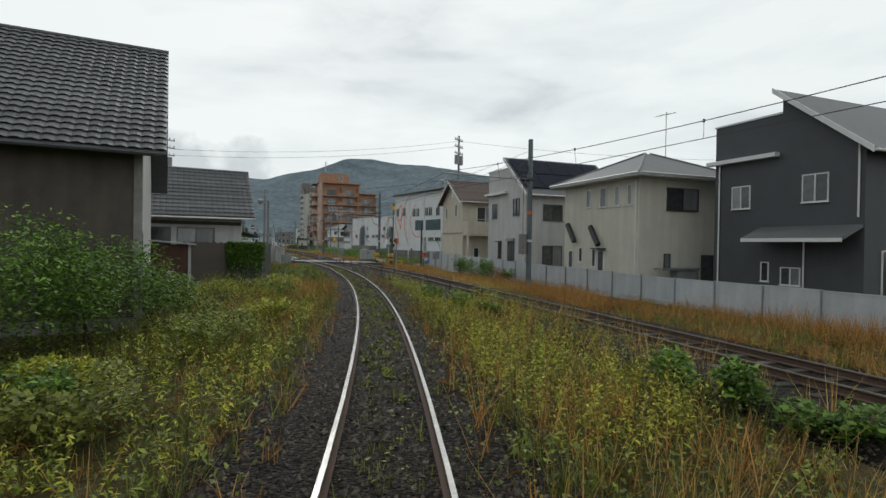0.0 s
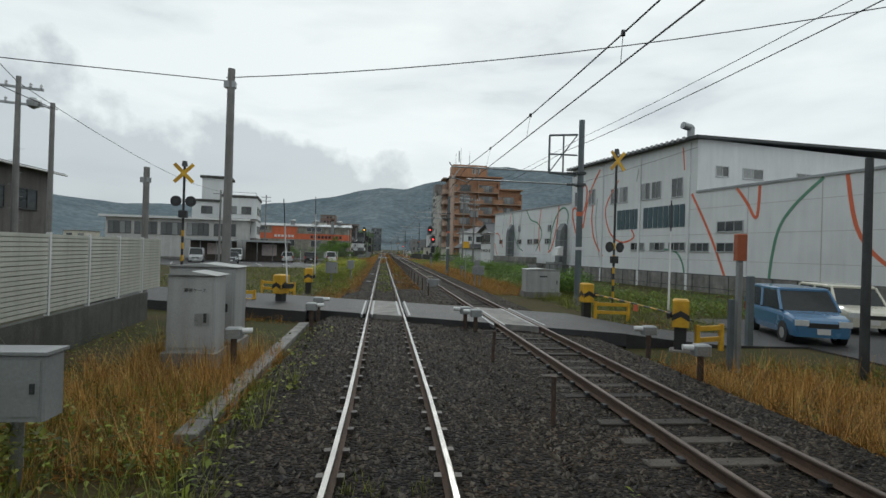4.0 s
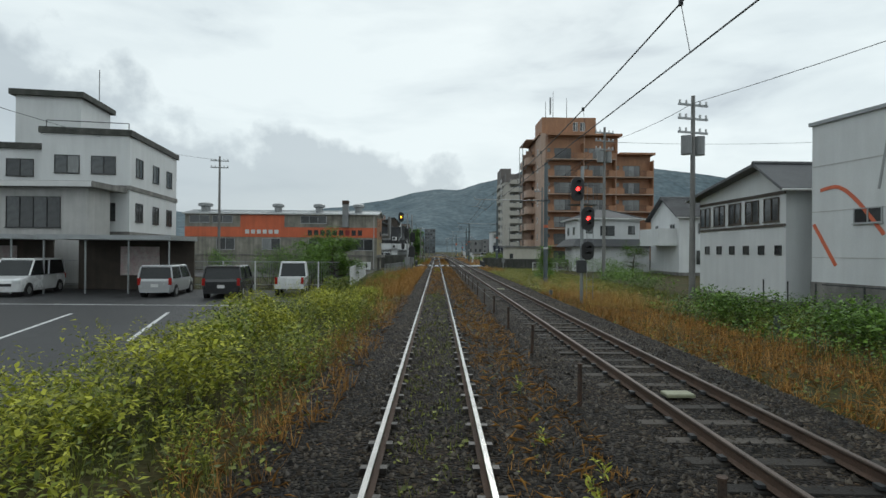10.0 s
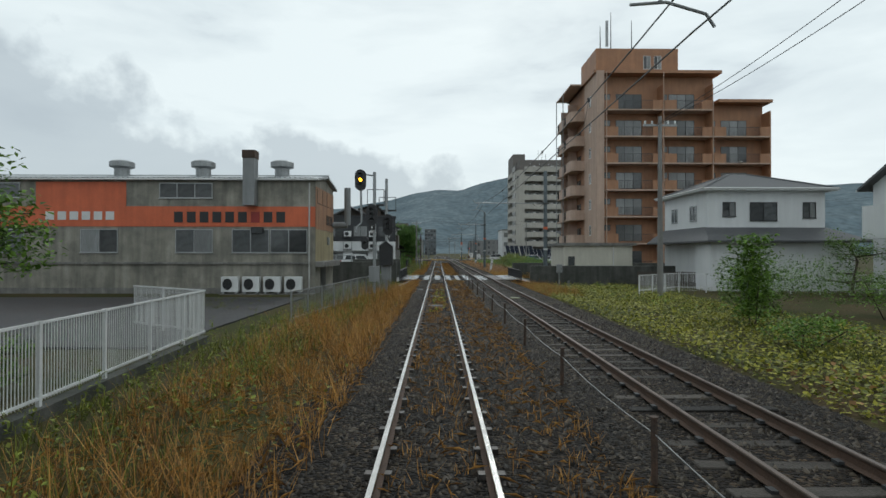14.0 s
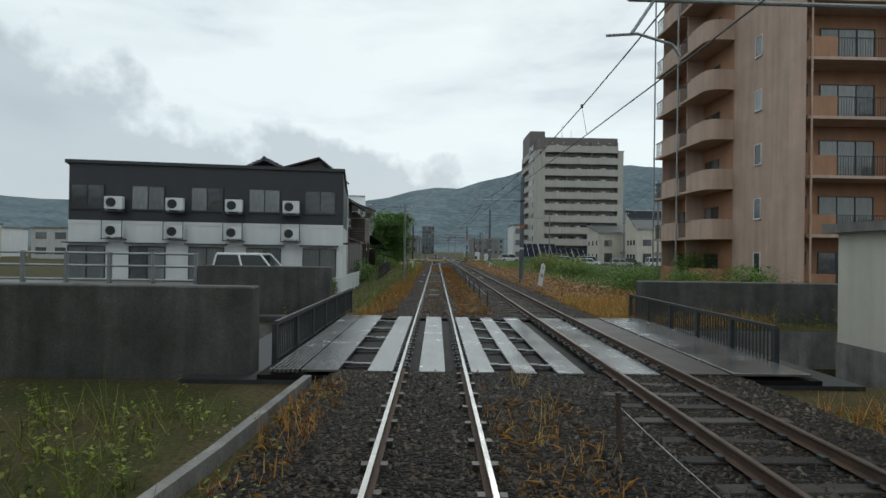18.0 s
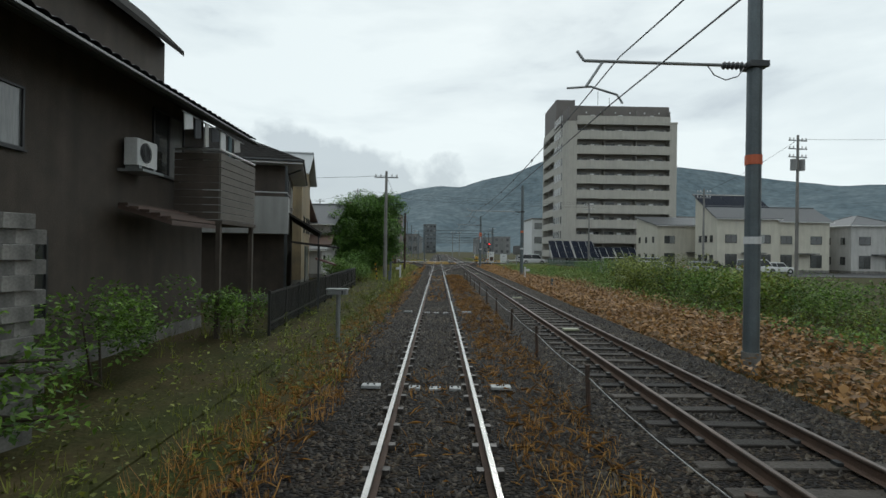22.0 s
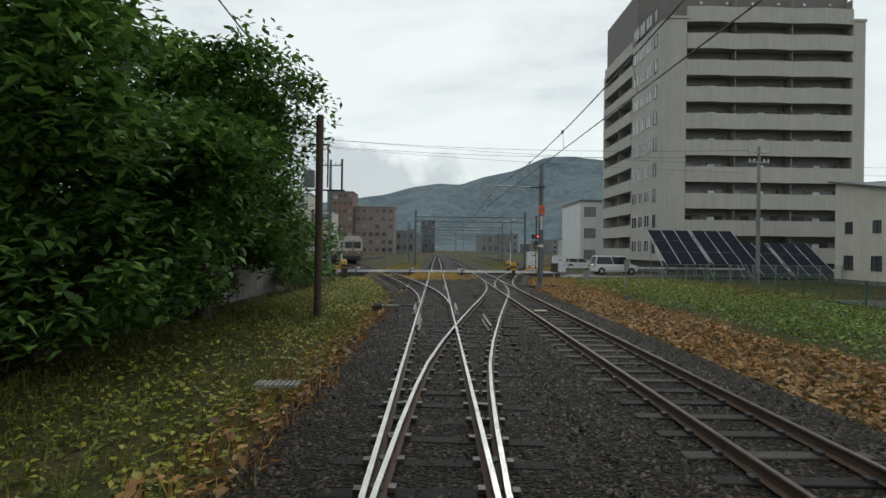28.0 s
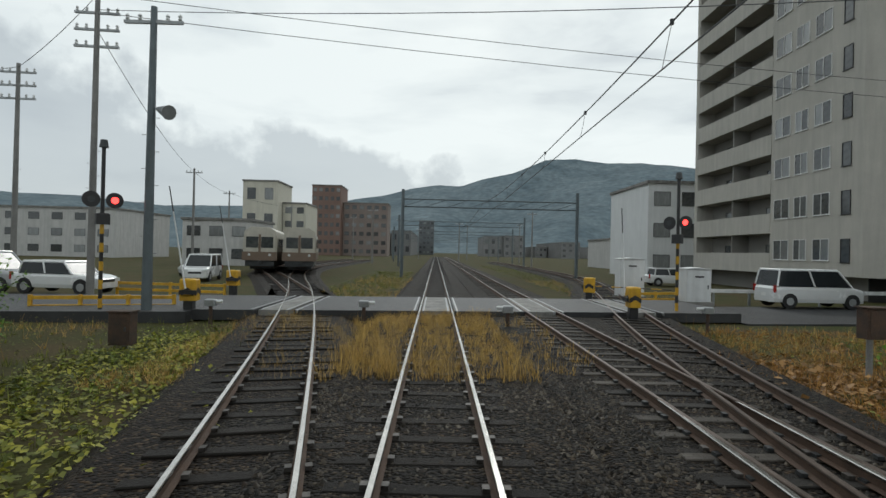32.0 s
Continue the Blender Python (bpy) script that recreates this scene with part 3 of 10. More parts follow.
track("second siding track of the stabled trains", smooth_path(SIDE2), DULL, 225, 260, SLEEPER)

# guard rails, frogs and switch gear of the turnouts
for lab, pts in (("check rail beside the running rail", [(-1.0, 0), (1.0, 0)]),):
    for yy, dx in ((173.3, -0.74), (173.3, 0.74), (187.9, -0.48), (187.9, 1.52), (201.5, 0.48), (201.8, -1.6), (191.4, -0.74), (191.4, 0.74)):
        L = 2.4
        m = M().sweep([(dx, yy - L / 2, 0), (dx, yy + L / 2, 0)], HEADP).sweep([(dx, yy - L / 2, 0), (dx, yy + L / 2, 0)], WEBP)
        solo("check_rail", m, DULL, "short rusty check rail beside the running rail", "rail", "check rails")


def bed(name, paths, half, top, material, label, y0=-110, y1=430):
    """Sloped ballast shoulder under tracks; it stops at the bridge."""
    for lo, hi in ((y0, TRENCH[0] - 0.1), (TRENCH[1] + 0.1, y1)):
        m = M()
        p = [(q[0], q[1], 0) for q in paths if lo <= q[1] <= hi]
        if len(p) < 2:
            continue
        if abs(p[-1][1] - hi) > 0.05 and hi < 420:
            p.append((0.0 if name == "own" else 3.8, hi, 0))
        if abs(p[0][1] - lo) > 0.05 and lo > -100:
            p.insert(0, (0.0 if name == "own" else 3.8, lo, 0))
        m.sweep(p, [(-half - 0.55, G0 - 0.05), (-half, top), (half, top), (half + 0.55, G0 - 0.05)])
        solo("ballast_bed", m, material, label, "ballast", kind="structure")


MID = [((own_x(y) + right_x(y)) / 2, y, 0) for y in YS]
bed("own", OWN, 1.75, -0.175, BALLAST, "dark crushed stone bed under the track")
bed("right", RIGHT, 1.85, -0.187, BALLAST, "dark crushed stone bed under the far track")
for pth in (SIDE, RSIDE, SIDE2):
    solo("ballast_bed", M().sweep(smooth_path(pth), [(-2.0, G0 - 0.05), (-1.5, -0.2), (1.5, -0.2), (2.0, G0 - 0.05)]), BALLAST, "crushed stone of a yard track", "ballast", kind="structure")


def bed_line(y):
    """Middles of both tracks at places y."""
    own_ = np.where(y < -15, -0.00306 * (y + 15) ** 2, 0.0)
    rgt_ = np.array([right_x(q) for q in np.linspace(-110, -15, 400)])
    return own_, np.interp(y, np.linspace(-110, -15, 400), rgt_, right=3.8)


def bed_z(x, y):
    a, b = abs(x - own_x(y)), abs(x - right_x(y))
    return max(-0.175 if a < 1.75 else -0.175 - (a - 1.75) * 0.47, -0.187 if b < 1.85 else -0.187 - (b - 1.85) * 0.45)


def stones(name, n, xr, yr, seed, size=(0.018, 0.046)):
    """Loose angular stones lying on the bed, thickest beside and between the tracks."""
    rs = np.random.RandomState(seed)
    x, y = rs.uniform(*xr, n), rs.uniform(*yr, n)
    o, r = bed_line(y)
    x = x + o
    a, b = np.abs(x - o), np.abs(x - r)
    ok = (np.abs(a - 0.566) > 0.08) & (np.abs(b - 0.566) > 0.08) & ((a < 2.2) | (b < 2.3))
    ok &= (rs.uniform(0, 1, n) < np.where(b < 1.0, 0.55, 1.0))
    ok &= (rs.uniform(0, 1, n) < np.where((y > 172) & (a < 1.3), 0.4, 1.0))
    ok &= np.abs(y - (-4.4 - 0.5 * x)) > 2.2
    x, y, a, b = x[ok], y[ok], a[ok], b[ok]
    n = len(x)
    z = np.maximum(np.where(a < 1.75, -0.175, -0.175 - (a - 1.75) * 0.47), np.where(b < 1.85, -0.187, -0.187 - (b - 1.85) * 0.45))
    ang = rs.uniform(0, 6.283, (n, 1)) + np.array([0, 2.09, 4.19])[None] + rs.uniform(-0.5, 0.5, (n, 3))
    s = rs.uniform(*size, (n, 1))
    R = s * rs.uniform(0.8, 1.35, (n, 3))
    V = np.empty((n, 4, 3))
    V[:, :3, 0] = x[:, None] + np.cos(ang) * R
    V[:, :3, 1] = y[:, None] + np.sin(ang) * R
    V[:, :3, 2] = (z - 0.008)[:, None] + rs.uniform(-0.4, 0.7, (n, 3)) * s * 0.6
    V[:, 3, 0] = x + rs.uniform(-0.6, 0.6, n) * s[:, 0]
    V[:, 3, 1] = y + rs.uniform(-0.6, 0.6, n) * s[:, 0]
    V[:, 3, 2] = z + rs.uniform(0.5, 1.25, n) * s[:, 0]
    F = (np.array([(0, 1, 3), (1, 2, 3), (2, 0, 3)])[None] + 4 * np.arange(n)[:, None, None]).reshape(-1, 3)
    tagged(new(name, np_mesh(name, V.reshape(-1, 3), F, STONE)), "loose grey-brown crushed stones of the track bed", "ballast", kind="stuff")


stones("ballast_stones", 205000, (-2.3, 6.2), (-63, 105.7), 1)
stones("ballast_stones", 128000, (-2.3, 6.2), (113.4, 216), 2)

# ---------------------------------------------------------------- hills and far town


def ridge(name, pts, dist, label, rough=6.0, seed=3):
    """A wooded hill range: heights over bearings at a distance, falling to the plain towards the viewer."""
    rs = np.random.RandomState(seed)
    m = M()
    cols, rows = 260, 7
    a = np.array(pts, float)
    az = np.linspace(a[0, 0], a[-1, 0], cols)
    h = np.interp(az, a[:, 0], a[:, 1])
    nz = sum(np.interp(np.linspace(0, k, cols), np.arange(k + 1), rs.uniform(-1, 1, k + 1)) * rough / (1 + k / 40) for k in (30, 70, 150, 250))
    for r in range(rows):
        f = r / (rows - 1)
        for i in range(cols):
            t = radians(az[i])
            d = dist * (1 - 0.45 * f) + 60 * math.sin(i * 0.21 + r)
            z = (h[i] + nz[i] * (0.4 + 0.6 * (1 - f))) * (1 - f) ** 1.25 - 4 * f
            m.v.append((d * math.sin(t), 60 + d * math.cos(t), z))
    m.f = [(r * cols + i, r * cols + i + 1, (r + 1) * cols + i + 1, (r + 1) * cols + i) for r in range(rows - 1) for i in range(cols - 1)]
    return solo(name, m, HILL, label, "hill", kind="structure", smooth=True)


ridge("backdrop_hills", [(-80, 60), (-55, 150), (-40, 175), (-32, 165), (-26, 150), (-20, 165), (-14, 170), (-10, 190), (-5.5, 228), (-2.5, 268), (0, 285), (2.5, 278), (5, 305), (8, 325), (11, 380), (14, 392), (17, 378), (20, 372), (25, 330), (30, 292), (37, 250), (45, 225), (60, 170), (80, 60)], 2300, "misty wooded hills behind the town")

# ---------------------------------------------------------------- buildings
WIN = {}


def lattice(us, zs, y0, y1):
    """One joined frame with openings in every second column of the middle row."""
    m = M()
    nx, nz = len(us), len(zs)
    m.v = [(u, y, z) for y in (y0, y1) for z in zs for u in us]
    at = lambda i, k, s: s * nx * nz + k * nx + i
    solid = lambda i, k: 0 <= i < nx - 1 and 0 <= k < nz - 1 and not (k == 1 and i % 2 == 1)
    for k in range(nz - 1):
        for i in range(nx - 1):
            if not solid(i, k):
                continue
            m.f += [(at(i, k, 0), at(i + 1, k, 0), at(i + 1, k + 1, 0), at(i, k + 1, 0)), (at(i, k, 1), at(i, k + 1, 1), at(i + 1, k + 1, 1), at(i + 1, k, 1))]
            for di, dk, p, q in ((-1, 0, (i, k), (i, k + 1)), (1, 0, (i + 1, k), (i + 1, k + 1)), (0, -1, (i, k), (i + 1, k)), (0, 1, (i, k + 1), (i + 1, k + 1))):
                if not solid(i + di, k + dk):
                    m.f.append((at(*p, 0), at(*q, 0), at(*q, 1), at(*p, 1)))
    return m


def window(parent, x, y, z, rz, w, h, frame=ALU, glass=GLASS, panes=2, sill=True):
    """A sliding window: frame with sill, and its panes; x, y, z is the middle of its foot on the wall."""
    key = (round(w, 2), round(h, 2), frame.name, panes, sill)
    if key not in WIN:
        t, d = 0.045, 0.05
        us = [-w / 2, -w / 2 + t]
        for i in range(1, panes):
            u = -w / 2 + w * i / panes
            us += [u - t * 0.55, u + t * 0.55]
        us += [w / 2 - t, w / 2]
        m = lattice(us, [0, t, h - t, h], -d, 0.02)
        pw = (w - 2 * t) / panes
        g = M().box(-pw / 2, pw / 2, -0.018, -0.008, t, h - t)
        sl = M().box(-w / 2 - 0.04, w / 2 + 0.04, -d - 0.03, 0.02, -0.035, -0.001).mesh("sill", frame)
        WIN[key] = (m.mesh("window", frame), g.mesh("pane", GLASS), g.mesh("pane", CURTAIN), pw, sl)
    me, ga, gb, pw, sl = WIN[key]
    ob = put(me, parent, "window", pose(x, y, z, 0, 0, rz))
    if sill:
        put(sl, ob, "sill", pose(0, 0, 0))
    for i in range(panes):
        k = gb if (glass is CURTAIN or random.Random(int(x * 37 + z * 91 + i * 13)).random() < 0.22) else ga
        put(k, ob, "pane", pose(-w / 2 + 0.045 + pw * (i + 0.5), 0.006 * (i % 2), 0))
    return ob


def roof_slab(m, a, b, c, d, t=0.14):
    """A sloping slab through four corners, in order."""
    lo = [(p[0], p[1], p[2] - t) for p in (a, b, c, d)]
    m.poly([a, b, c, d] + lo, [(0, 1, 2, 3), (7, 6, 5, 4), (0, 4, 5, 1), (1, 5, 6, 2), (2, 6, 7, 3), (3, 7, 4, 0)])
    return m


def tile_roof(m, a, b, c, d, rows, cols, lift=0.05):
    """Rows of curved tiles on a slope: a, b along the eave, c, d along the ridge above b and a."""
    a, b, c, d = (Vector(p) for p in (a, b, c, d))
    n = (b - a).cross(d - a).normalized()
    if n.z < 0:
        n = -n
    for r in range(rows):
        t0, t1 = r / rows, (r + 1) / rows
        e0, e1 = a.lerp(d, t0), b.lerp(c, t0)
        f0, f1 = a.lerp(d, t1), b.lerp(c, t1)
        k = len(m.v)
        steps = cols * 3
        for i in range(steps + 1):
            s = i / steps
            wv = (0.0, 0.75, 0.75)[i % 3] * lift
            m.v.append(tuple(e0.lerp(e1, s) + n * (wv + lift * 0.75)))
            m.v.append(tuple(f0.lerp(f1, s) + n * (wv * 0.8)))
        for i in range(steps):
            m.f.append((k + 2 * i, k + 2 * i + 2, k + 2 * i + 3, k + 2 * i + 1))
    return m


def house(name, label, x0, x1, y0, y1, eave, wall, roof="gable_x", rise=1.8, rmat=TILEG, over=0.45, base=G0, ridge_at=0.5, group="", tiles=False, category="house"):
    """Walls, roof and gutters of a house; sizes in metres on the plan. Returns the empty and a function for windows."""
    cx, cy = (x0 + x1) / 2, (y0 + y1) / 2
    root = thing(name, cx, cy, base, 0, label, category, group)
    a, b, c, d, e = x0 - cx, x1 - cx, y0 - cy, y1 - cy, eave - base
    w = M().box(a, b, c, d, 0.35, e)
    part("wall", w, wall, root)
    part("foundation", M().box(a - 0.02, b + 0.02, c - 0.02, d + 0.02, -0.6, 0.348), CONC, root)
    o = over
    r = M()
    tl = M()
    if roof == "gable_x":
        ry = c + (d - c) * ridge_at
        sl = rise / (ry - c), rise / (d - ry)
        p = [(a - o, c - o, e - o * sl[0]), (b + o, c - o, e - o * sl[0]), (b + o, ry, e + rise), (a - o, ry, e + rise)]
        q = [(a - o, d + o, e - o * sl[1]), (b + o, d + o, e - o * sl[1]), (b + o, ry, e + rise), (a - o, ry, e + rise)]
        roof_slab(r, *[(u, v, z + 0.14) for u, v, z in p])
        roof_slab(r, *[(u, v, z + 0.14) for u, v, z in q])
        part("gable", M().prism([(c, e), (d, e), (ry, e + rise)], "x", a, b), wall, root)
        part("ridge_cap", M().tube((a - o, ry, e + rise + 0.15), (b + o, ry, e + rise + 0.15), 0.11), rmat, root)
        if tiles:
            tile_roof(tl, *[(u, v, z + 0.15) for u, v, z in p], int((ry - c + o) / 0.27), int((b - a + 2 * o) / 0.3))
            tile_roof(tl, *[(u, v, z + 0.15) for u, v, z in q], int((d - ry + o) / 0.27), int((b - a + 2 * o) / 0.3))
        gut = [((a - o, c - o - 0.05, e - o * sl[0] + 0.05), (b + o, c - o - 0.05, e - o * sl[0] + 0.05)), ((a - o, d + o + 0.05, e - o * sl[1] + 0.05), (b + o, d + o + 0.05, e - o * sl[1] + 0.05))]
    elif roof == "gable_y":
        rx = a + (b - a) * ridge_at
        sl = rise / (rx - a), rise / (b - rx)
        p = [(a - o, c - o, e - o * sl[0]), (a - o, d + o, e - o * sl[0]), (rx, d + o, e + rise), (rx, c - o, e + rise)]
        q = [(b + o, c - o, e - o * sl[1]), (b + o, d + o, e - o * sl[1]), (rx, d + o, e + rise), (rx, c - o, e + rise)]
        roof_slab(r, *[(u, v, z + 0.14) for u, v, z in p])
        roof_slab(r, *[(u, v, z + 0.14) for u, v, z in q])
        part("gable", M().prism([(a, e), (b, e), (rx, e + rise)], "y", c, d), wall, root)
        part("ridge_cap", M().tube((rx, c - o, e + rise + 0.15), (rx, d + o, e + rise + 0.15), 0.11), rmat, root)
        if tiles:
            tile_roof(tl, *[(u, v, z + 0.15) for u, v, z in p], int((rx - a + o) / 0.27), int((d - c + 2 * o) / 0.3))
            tile_roof(tl, *[(u, v, z + 0.15) for u, v, z in q], int((b - rx + o) / 0.27), int((d - c + 2 * o) / 0.3))
        gut = [((a - o - 0.05, c - o, e - o * sl[0] + 0.05), (a - o - 0.05, d + o, e - o * sl[0] + 0.05)), ((b + o + 0.05, c - o, e - o * sl[1] + 0.05), (b + o + 0.05, d + o, e - o * sl[1] + 0.05))]
    elif roof == "hip":
        k = min(b - a, d - c) / 2 + o
        lx = (b - a) / 2 + o - k
        ly = (d - c) / 2 + o - k
        P = [(a - o, c - o, e), (b + o, c - o, e), (b + o, d + o, e), (a - o, d + o, e), (-lx, -ly, e + rise), (lx, ly, e + rise)]
        if lx >= ly:
            fs = [(0, 1, 5, 4), (2, 3, 4, 5), (3, 0, 4), (1, 2, 5)]
        else:
            fs = [(0, 1, 4), (2, 3, 5), (3, 0, 4, 5), (1, 2, 5, 4)]
        r.poly(P, fs + [(3, 2, 1, 0)])
        if tiles:
            qd = [(P[0], P[1], P[5], P[4]), (P[2], P[3], P[4], P[5]), (P[3], P[0], P[4], P[4]), (P[1], P[2], P[5], P[5])] if lx >= ly else [(P[0], P[1], P[4], P[4]), (P[2], P[3], P[5], P[5]), (P[3], P[0], P[4], P[5]), (P[1], P[2], P[5], P[4])]
            for u in qd:
                tile_roof(tl, *u, int(k / 0.27), int(((b - a) + (d - c)) / 2 / 0.3), 0.04)
        part("soffit", M().box(a - o + 0.03, b + o - 0.03, c - o + 0.03, d + o - 0.03, e - 0.13, e - 0.002), WHITEP, root)
        for i in range(4):
            j = 4 if (i in (0, 3) if lx >= ly else i in (0, 1)) else 5
            part("hip_cap", M().tube(P[i], P[j], 0.08, n=6), rmat, root)
        gut = [(P[0], P[1]), (P[2], P[3]), (P[3], P[0]), (P[1], P[2])]
    elif roof == "flat":
        r.box(a - o, b + o, c - o, d + o, e, e + rise)
        gut = []
    else:   # one slope, high along y0 ("mono_s") or y1 ("mono_n")
        zs, zn = (e + rise, e) if roof == "mono_s" else (e, e + rise)
        p = [(a - o, c - o, zs), (b + o, c - o, zs), (b + o, d + o, zn), (a - o, d + o, zn)]
        roof_slab(r, *[(u, v, z + 0.16) for u, v, z in p])
        part("gable", M().prism([(c, e - 0.01), (d, e - 0.01), (d, zn), (c, zs)], "x", a, b), wall, root)
        gut = [((a - o, c - o, zs), (b + o, c - o, zs)) if zs < zn else ((a - o, d + o, zn), (b + o, d + o, zn))]
    part("roof", r, rmat, root)
    if tl.v:
        part("roof_tiles", tl, rmat, root, "rows of curved roof tiles")
    for p, q in gut:
        part("gutter", M().tube(p, q, 0.055, n=6), FRAMEW if wall not in (DARKW, BLACKW, BROWNW) else STEELD, root)

    def win(side, u, z, w, h, **kw):
        """A window on the side w, e or s: u along the plan, z above the rails."""
        if side == "s":
            return window(root, u - cx, c - 0.002, z - base, 0, w, h, **kw)
        if side == "w":
            return window(root, a - 0.002, u - cy, z - base, -90, w, h, **kw)
        return window(root, b + 0.002, u - cy, z - base, 90, w, h, **kw)

    return root, win, (cx, cy, base)


def turn(root, x, y, deg):
    """Swing a whole thing about an upright line through (x, y)."""
    root.matrix_basis = pose(x, y, 0, 0, 0, deg) @ pose(-x, -y, 0) @ root.matrix_basis


def downpipe(root, o, x, y, z0, z1, material=FRAMEW):
    cx, cy, b = o
    part("downpipe", M().tube((x - cx, y - cy, z0 - b), (x - cx, y - cy, z1 - b), 0.038, n=8), material, root)


# --- houses along the curve, on the side of the far track
def slope_house(label, x0, x1, y0, y1, yp, z_low, z_peak, z_par, wall):
    """Modern house: a single slope up from its near end to a peak, then a parapet block; the front faces the track."""
    cx, cy, b = (x0 + x1) / 2, (y0 + y1) / 2, G0
    root = thing("modern_house", cx, cy, b, 0, label, "house")
    a, c, d, p = x0 - cx, y0 - cy, y1 - cy, yp - cy
    zl, zp, zr = z_low - b, z_peak - b, z_par - b
    part("wall", M().prism([(c, 0.35), (d, 0.35), (d, zr), (p, zr), (p, zp), (c, zl)], "x", a, -a), wall, root)
    part("foundation", M().box(a - 0.02, -a + 0.02, c - 0.02, d + 0.02, -0.6, 0.348), CONC, root)
    sl = (zp - zl) / (p - c)
    part("roof", roof_slab(M(), (a - 0.4, c - 0.5, zl - 0.5 * sl + 0.2), (-a + 0.4, c - 0.5, zl - 0.5 * sl + 0.2), (-a + 0.4, p + 0.2, zp + 0.2 * sl + 0.2), (a - 0.4, p + 0.2, zp + 0.2 * sl + 0.2), 0.17), ROOFS, root)
    part("fascia", M().prism([(c - 0.5, zl - 0.5 * sl), (c - 0.5, zl - 0.5 * sl + 0.24), (p + 0.2, zp + 0.2 * sl + 0.24), (p + 0.2, zp + 0.2 * sl)], "x", a - 0.46, a - 0.4), FRAMEW, root, "white fascia board")
    part("parapet_cap", M().box(a - 0.05, -a + 0.05, p, d + 0.05, zr, zr + 0.08), FRAMEW, root)
    part("ledge", M().box(a - 0.32, a, p + 0.1, d + 0.3, zl + 0.05, zl + 0.24), FRAMEW, root, "white trimmed ledge")
    part("gutter", M().tube((a - 0.4, c - 0.55, zl - 0.5 * sl + 0.1), (-a + 0.4, c - 0.55, zl - 0.5 * sl + 0.1), 0.06, n=6), FRAMEW, root)

    def win(side, u, z, w, h, **kw):
        if side == "s":
            return window(root, u - cx, c - 0.002, z - b, 0, w, h, **kw)
        return window(root, a - 0.002, u - cy, z - b, -90, w, h, **kw)

    return root, win, (cx, cy, b)


h5, w5, o5 = slope_house("charcoal two-storey house with a single-pitch roof", 15.1, 23, -51.6, -44.7, -48.2, 6.2, 8.9, 8.15, DARKW)
w5("w", -46.2, 4.0, 1.0, 1.1, frame=FRAMEW), w5("w", -49.7, 4.1, 1.1, 1.2, frame=FRAMEW), w5("w", -47.5, 0.6, 0.4, 0.9, frame=FRAMEW, panes=1)
w5("w", -48.7, 0.5, 0.9, 0.8, frame=FRAMEW), w5("s", 17.5, 3.9, 1.7, 1.2, frame=FRAMEW), w5("s", 17, 0.2, 1.7, 1.9, frame=FRAMEW)
part("porch_roof", roof_slab(M(), (-5.2, -3.4, 3.0), (-5.2, 0.9, 3.0), (-3.9, 0.9, 3.55), (-3.9, -3.4, 3.55), 0.12), ROOFS, h5, "dark lean-to roof")
part("porch_fascia", M().box(-5.24, -5.18, -3.4, 0.9, 2.82, 2.98), FRAMEW, h5)
downpipe(h5, o5, 15.03, -45.0, 0, 6.4), downpipe(h5, o5, 15.03, -49.3, 0, 3.0), downpipe(h5, o5, 15.03, -51.4, 3.4, 6.4)

h4, w4, o4 = house("hipped_house", "cream rendered two-storey house with a hipped slate roof", 12.5, 19.8, -42.2, -35.3, 6.0, CREAMW, "hip", 1.9, ROOFS, 0.75)
for u, z, w, h in ((-37.8, 4.45, 0.42, 1.1), (-39.2, 4.4, 0.6, 1.15), (-40.45, 4.4, 0.4, 1.15), (-41.45, 4.4, 0.36, 1.15), (-36.05, 0.7, 0.5, 1.1), (-37.1, 1.1, 0.36, 0.9), (-38.4, 0.85, 0.36, 1.1), (-39.05, 0.35, 0.6, 1.5)):
    w4("w", u, z, w, h, frame=FRAMEW, panes=1)
w4("s", 15.5, 4.15, 2.3, 1.25, frame=FRAMED), w4("s", 14.45, 1.0, 0.45, 0.75, frame=FRAMED, panes=1), w4("s", 17.4, 0.0, 0.9, 1.7, frame=FRAMED, panes=1)
part("bay_roof", M().box(-3.0, -0.3, -4.5, -3.9, 1.3, 1.42), STEELG, h4)
part("bay_wall", M().box(-1.9, -0.4, -4.4, -3.9, 0.3, 1.29), GREYB, h4)
for yy, zz in ((1.95, 3.4), (-0.4, 3.2)):
    part("awning_case", M().tube((-3.85, yy + 0.9, zz + 0.5), (-3.95, yy, zz - 0.6), 0.16, 0.16, n=8), BLACKP, h4, "dark slanting rolled awning")
part("antenna", M().tube((1.5, 0.1, 7.6), (1.5, 0.1, 11.1), 0.025, n=5).tube((0.7, 0.1, 10.75), (2.3, 0.1, 11.15), 0.02, n=5).pipe([(0.9, -0.3, 10.8), (0.9, 0.5, 10.8)], 0.012, 4).pipe([(1.3, -0.3, 10.9), (1.3, 0.5, 10.9)], 0.012, 4).pipe([(1.8, -0.3, 11.02), (1.8, 0.5, 11.02)], 0.012, 4), STEELG, h4, "thin roof antenna")
downpipe(h4, o4, 12.42, -42.0, 0, 5.9), downpipe(h4, o4, 19.8, -42.25, 0, 5.9)
part("window_hood", M().box(-4.1, -3.66, -0.75, 0.15, 2.35, 2.42), STEELD, h4)

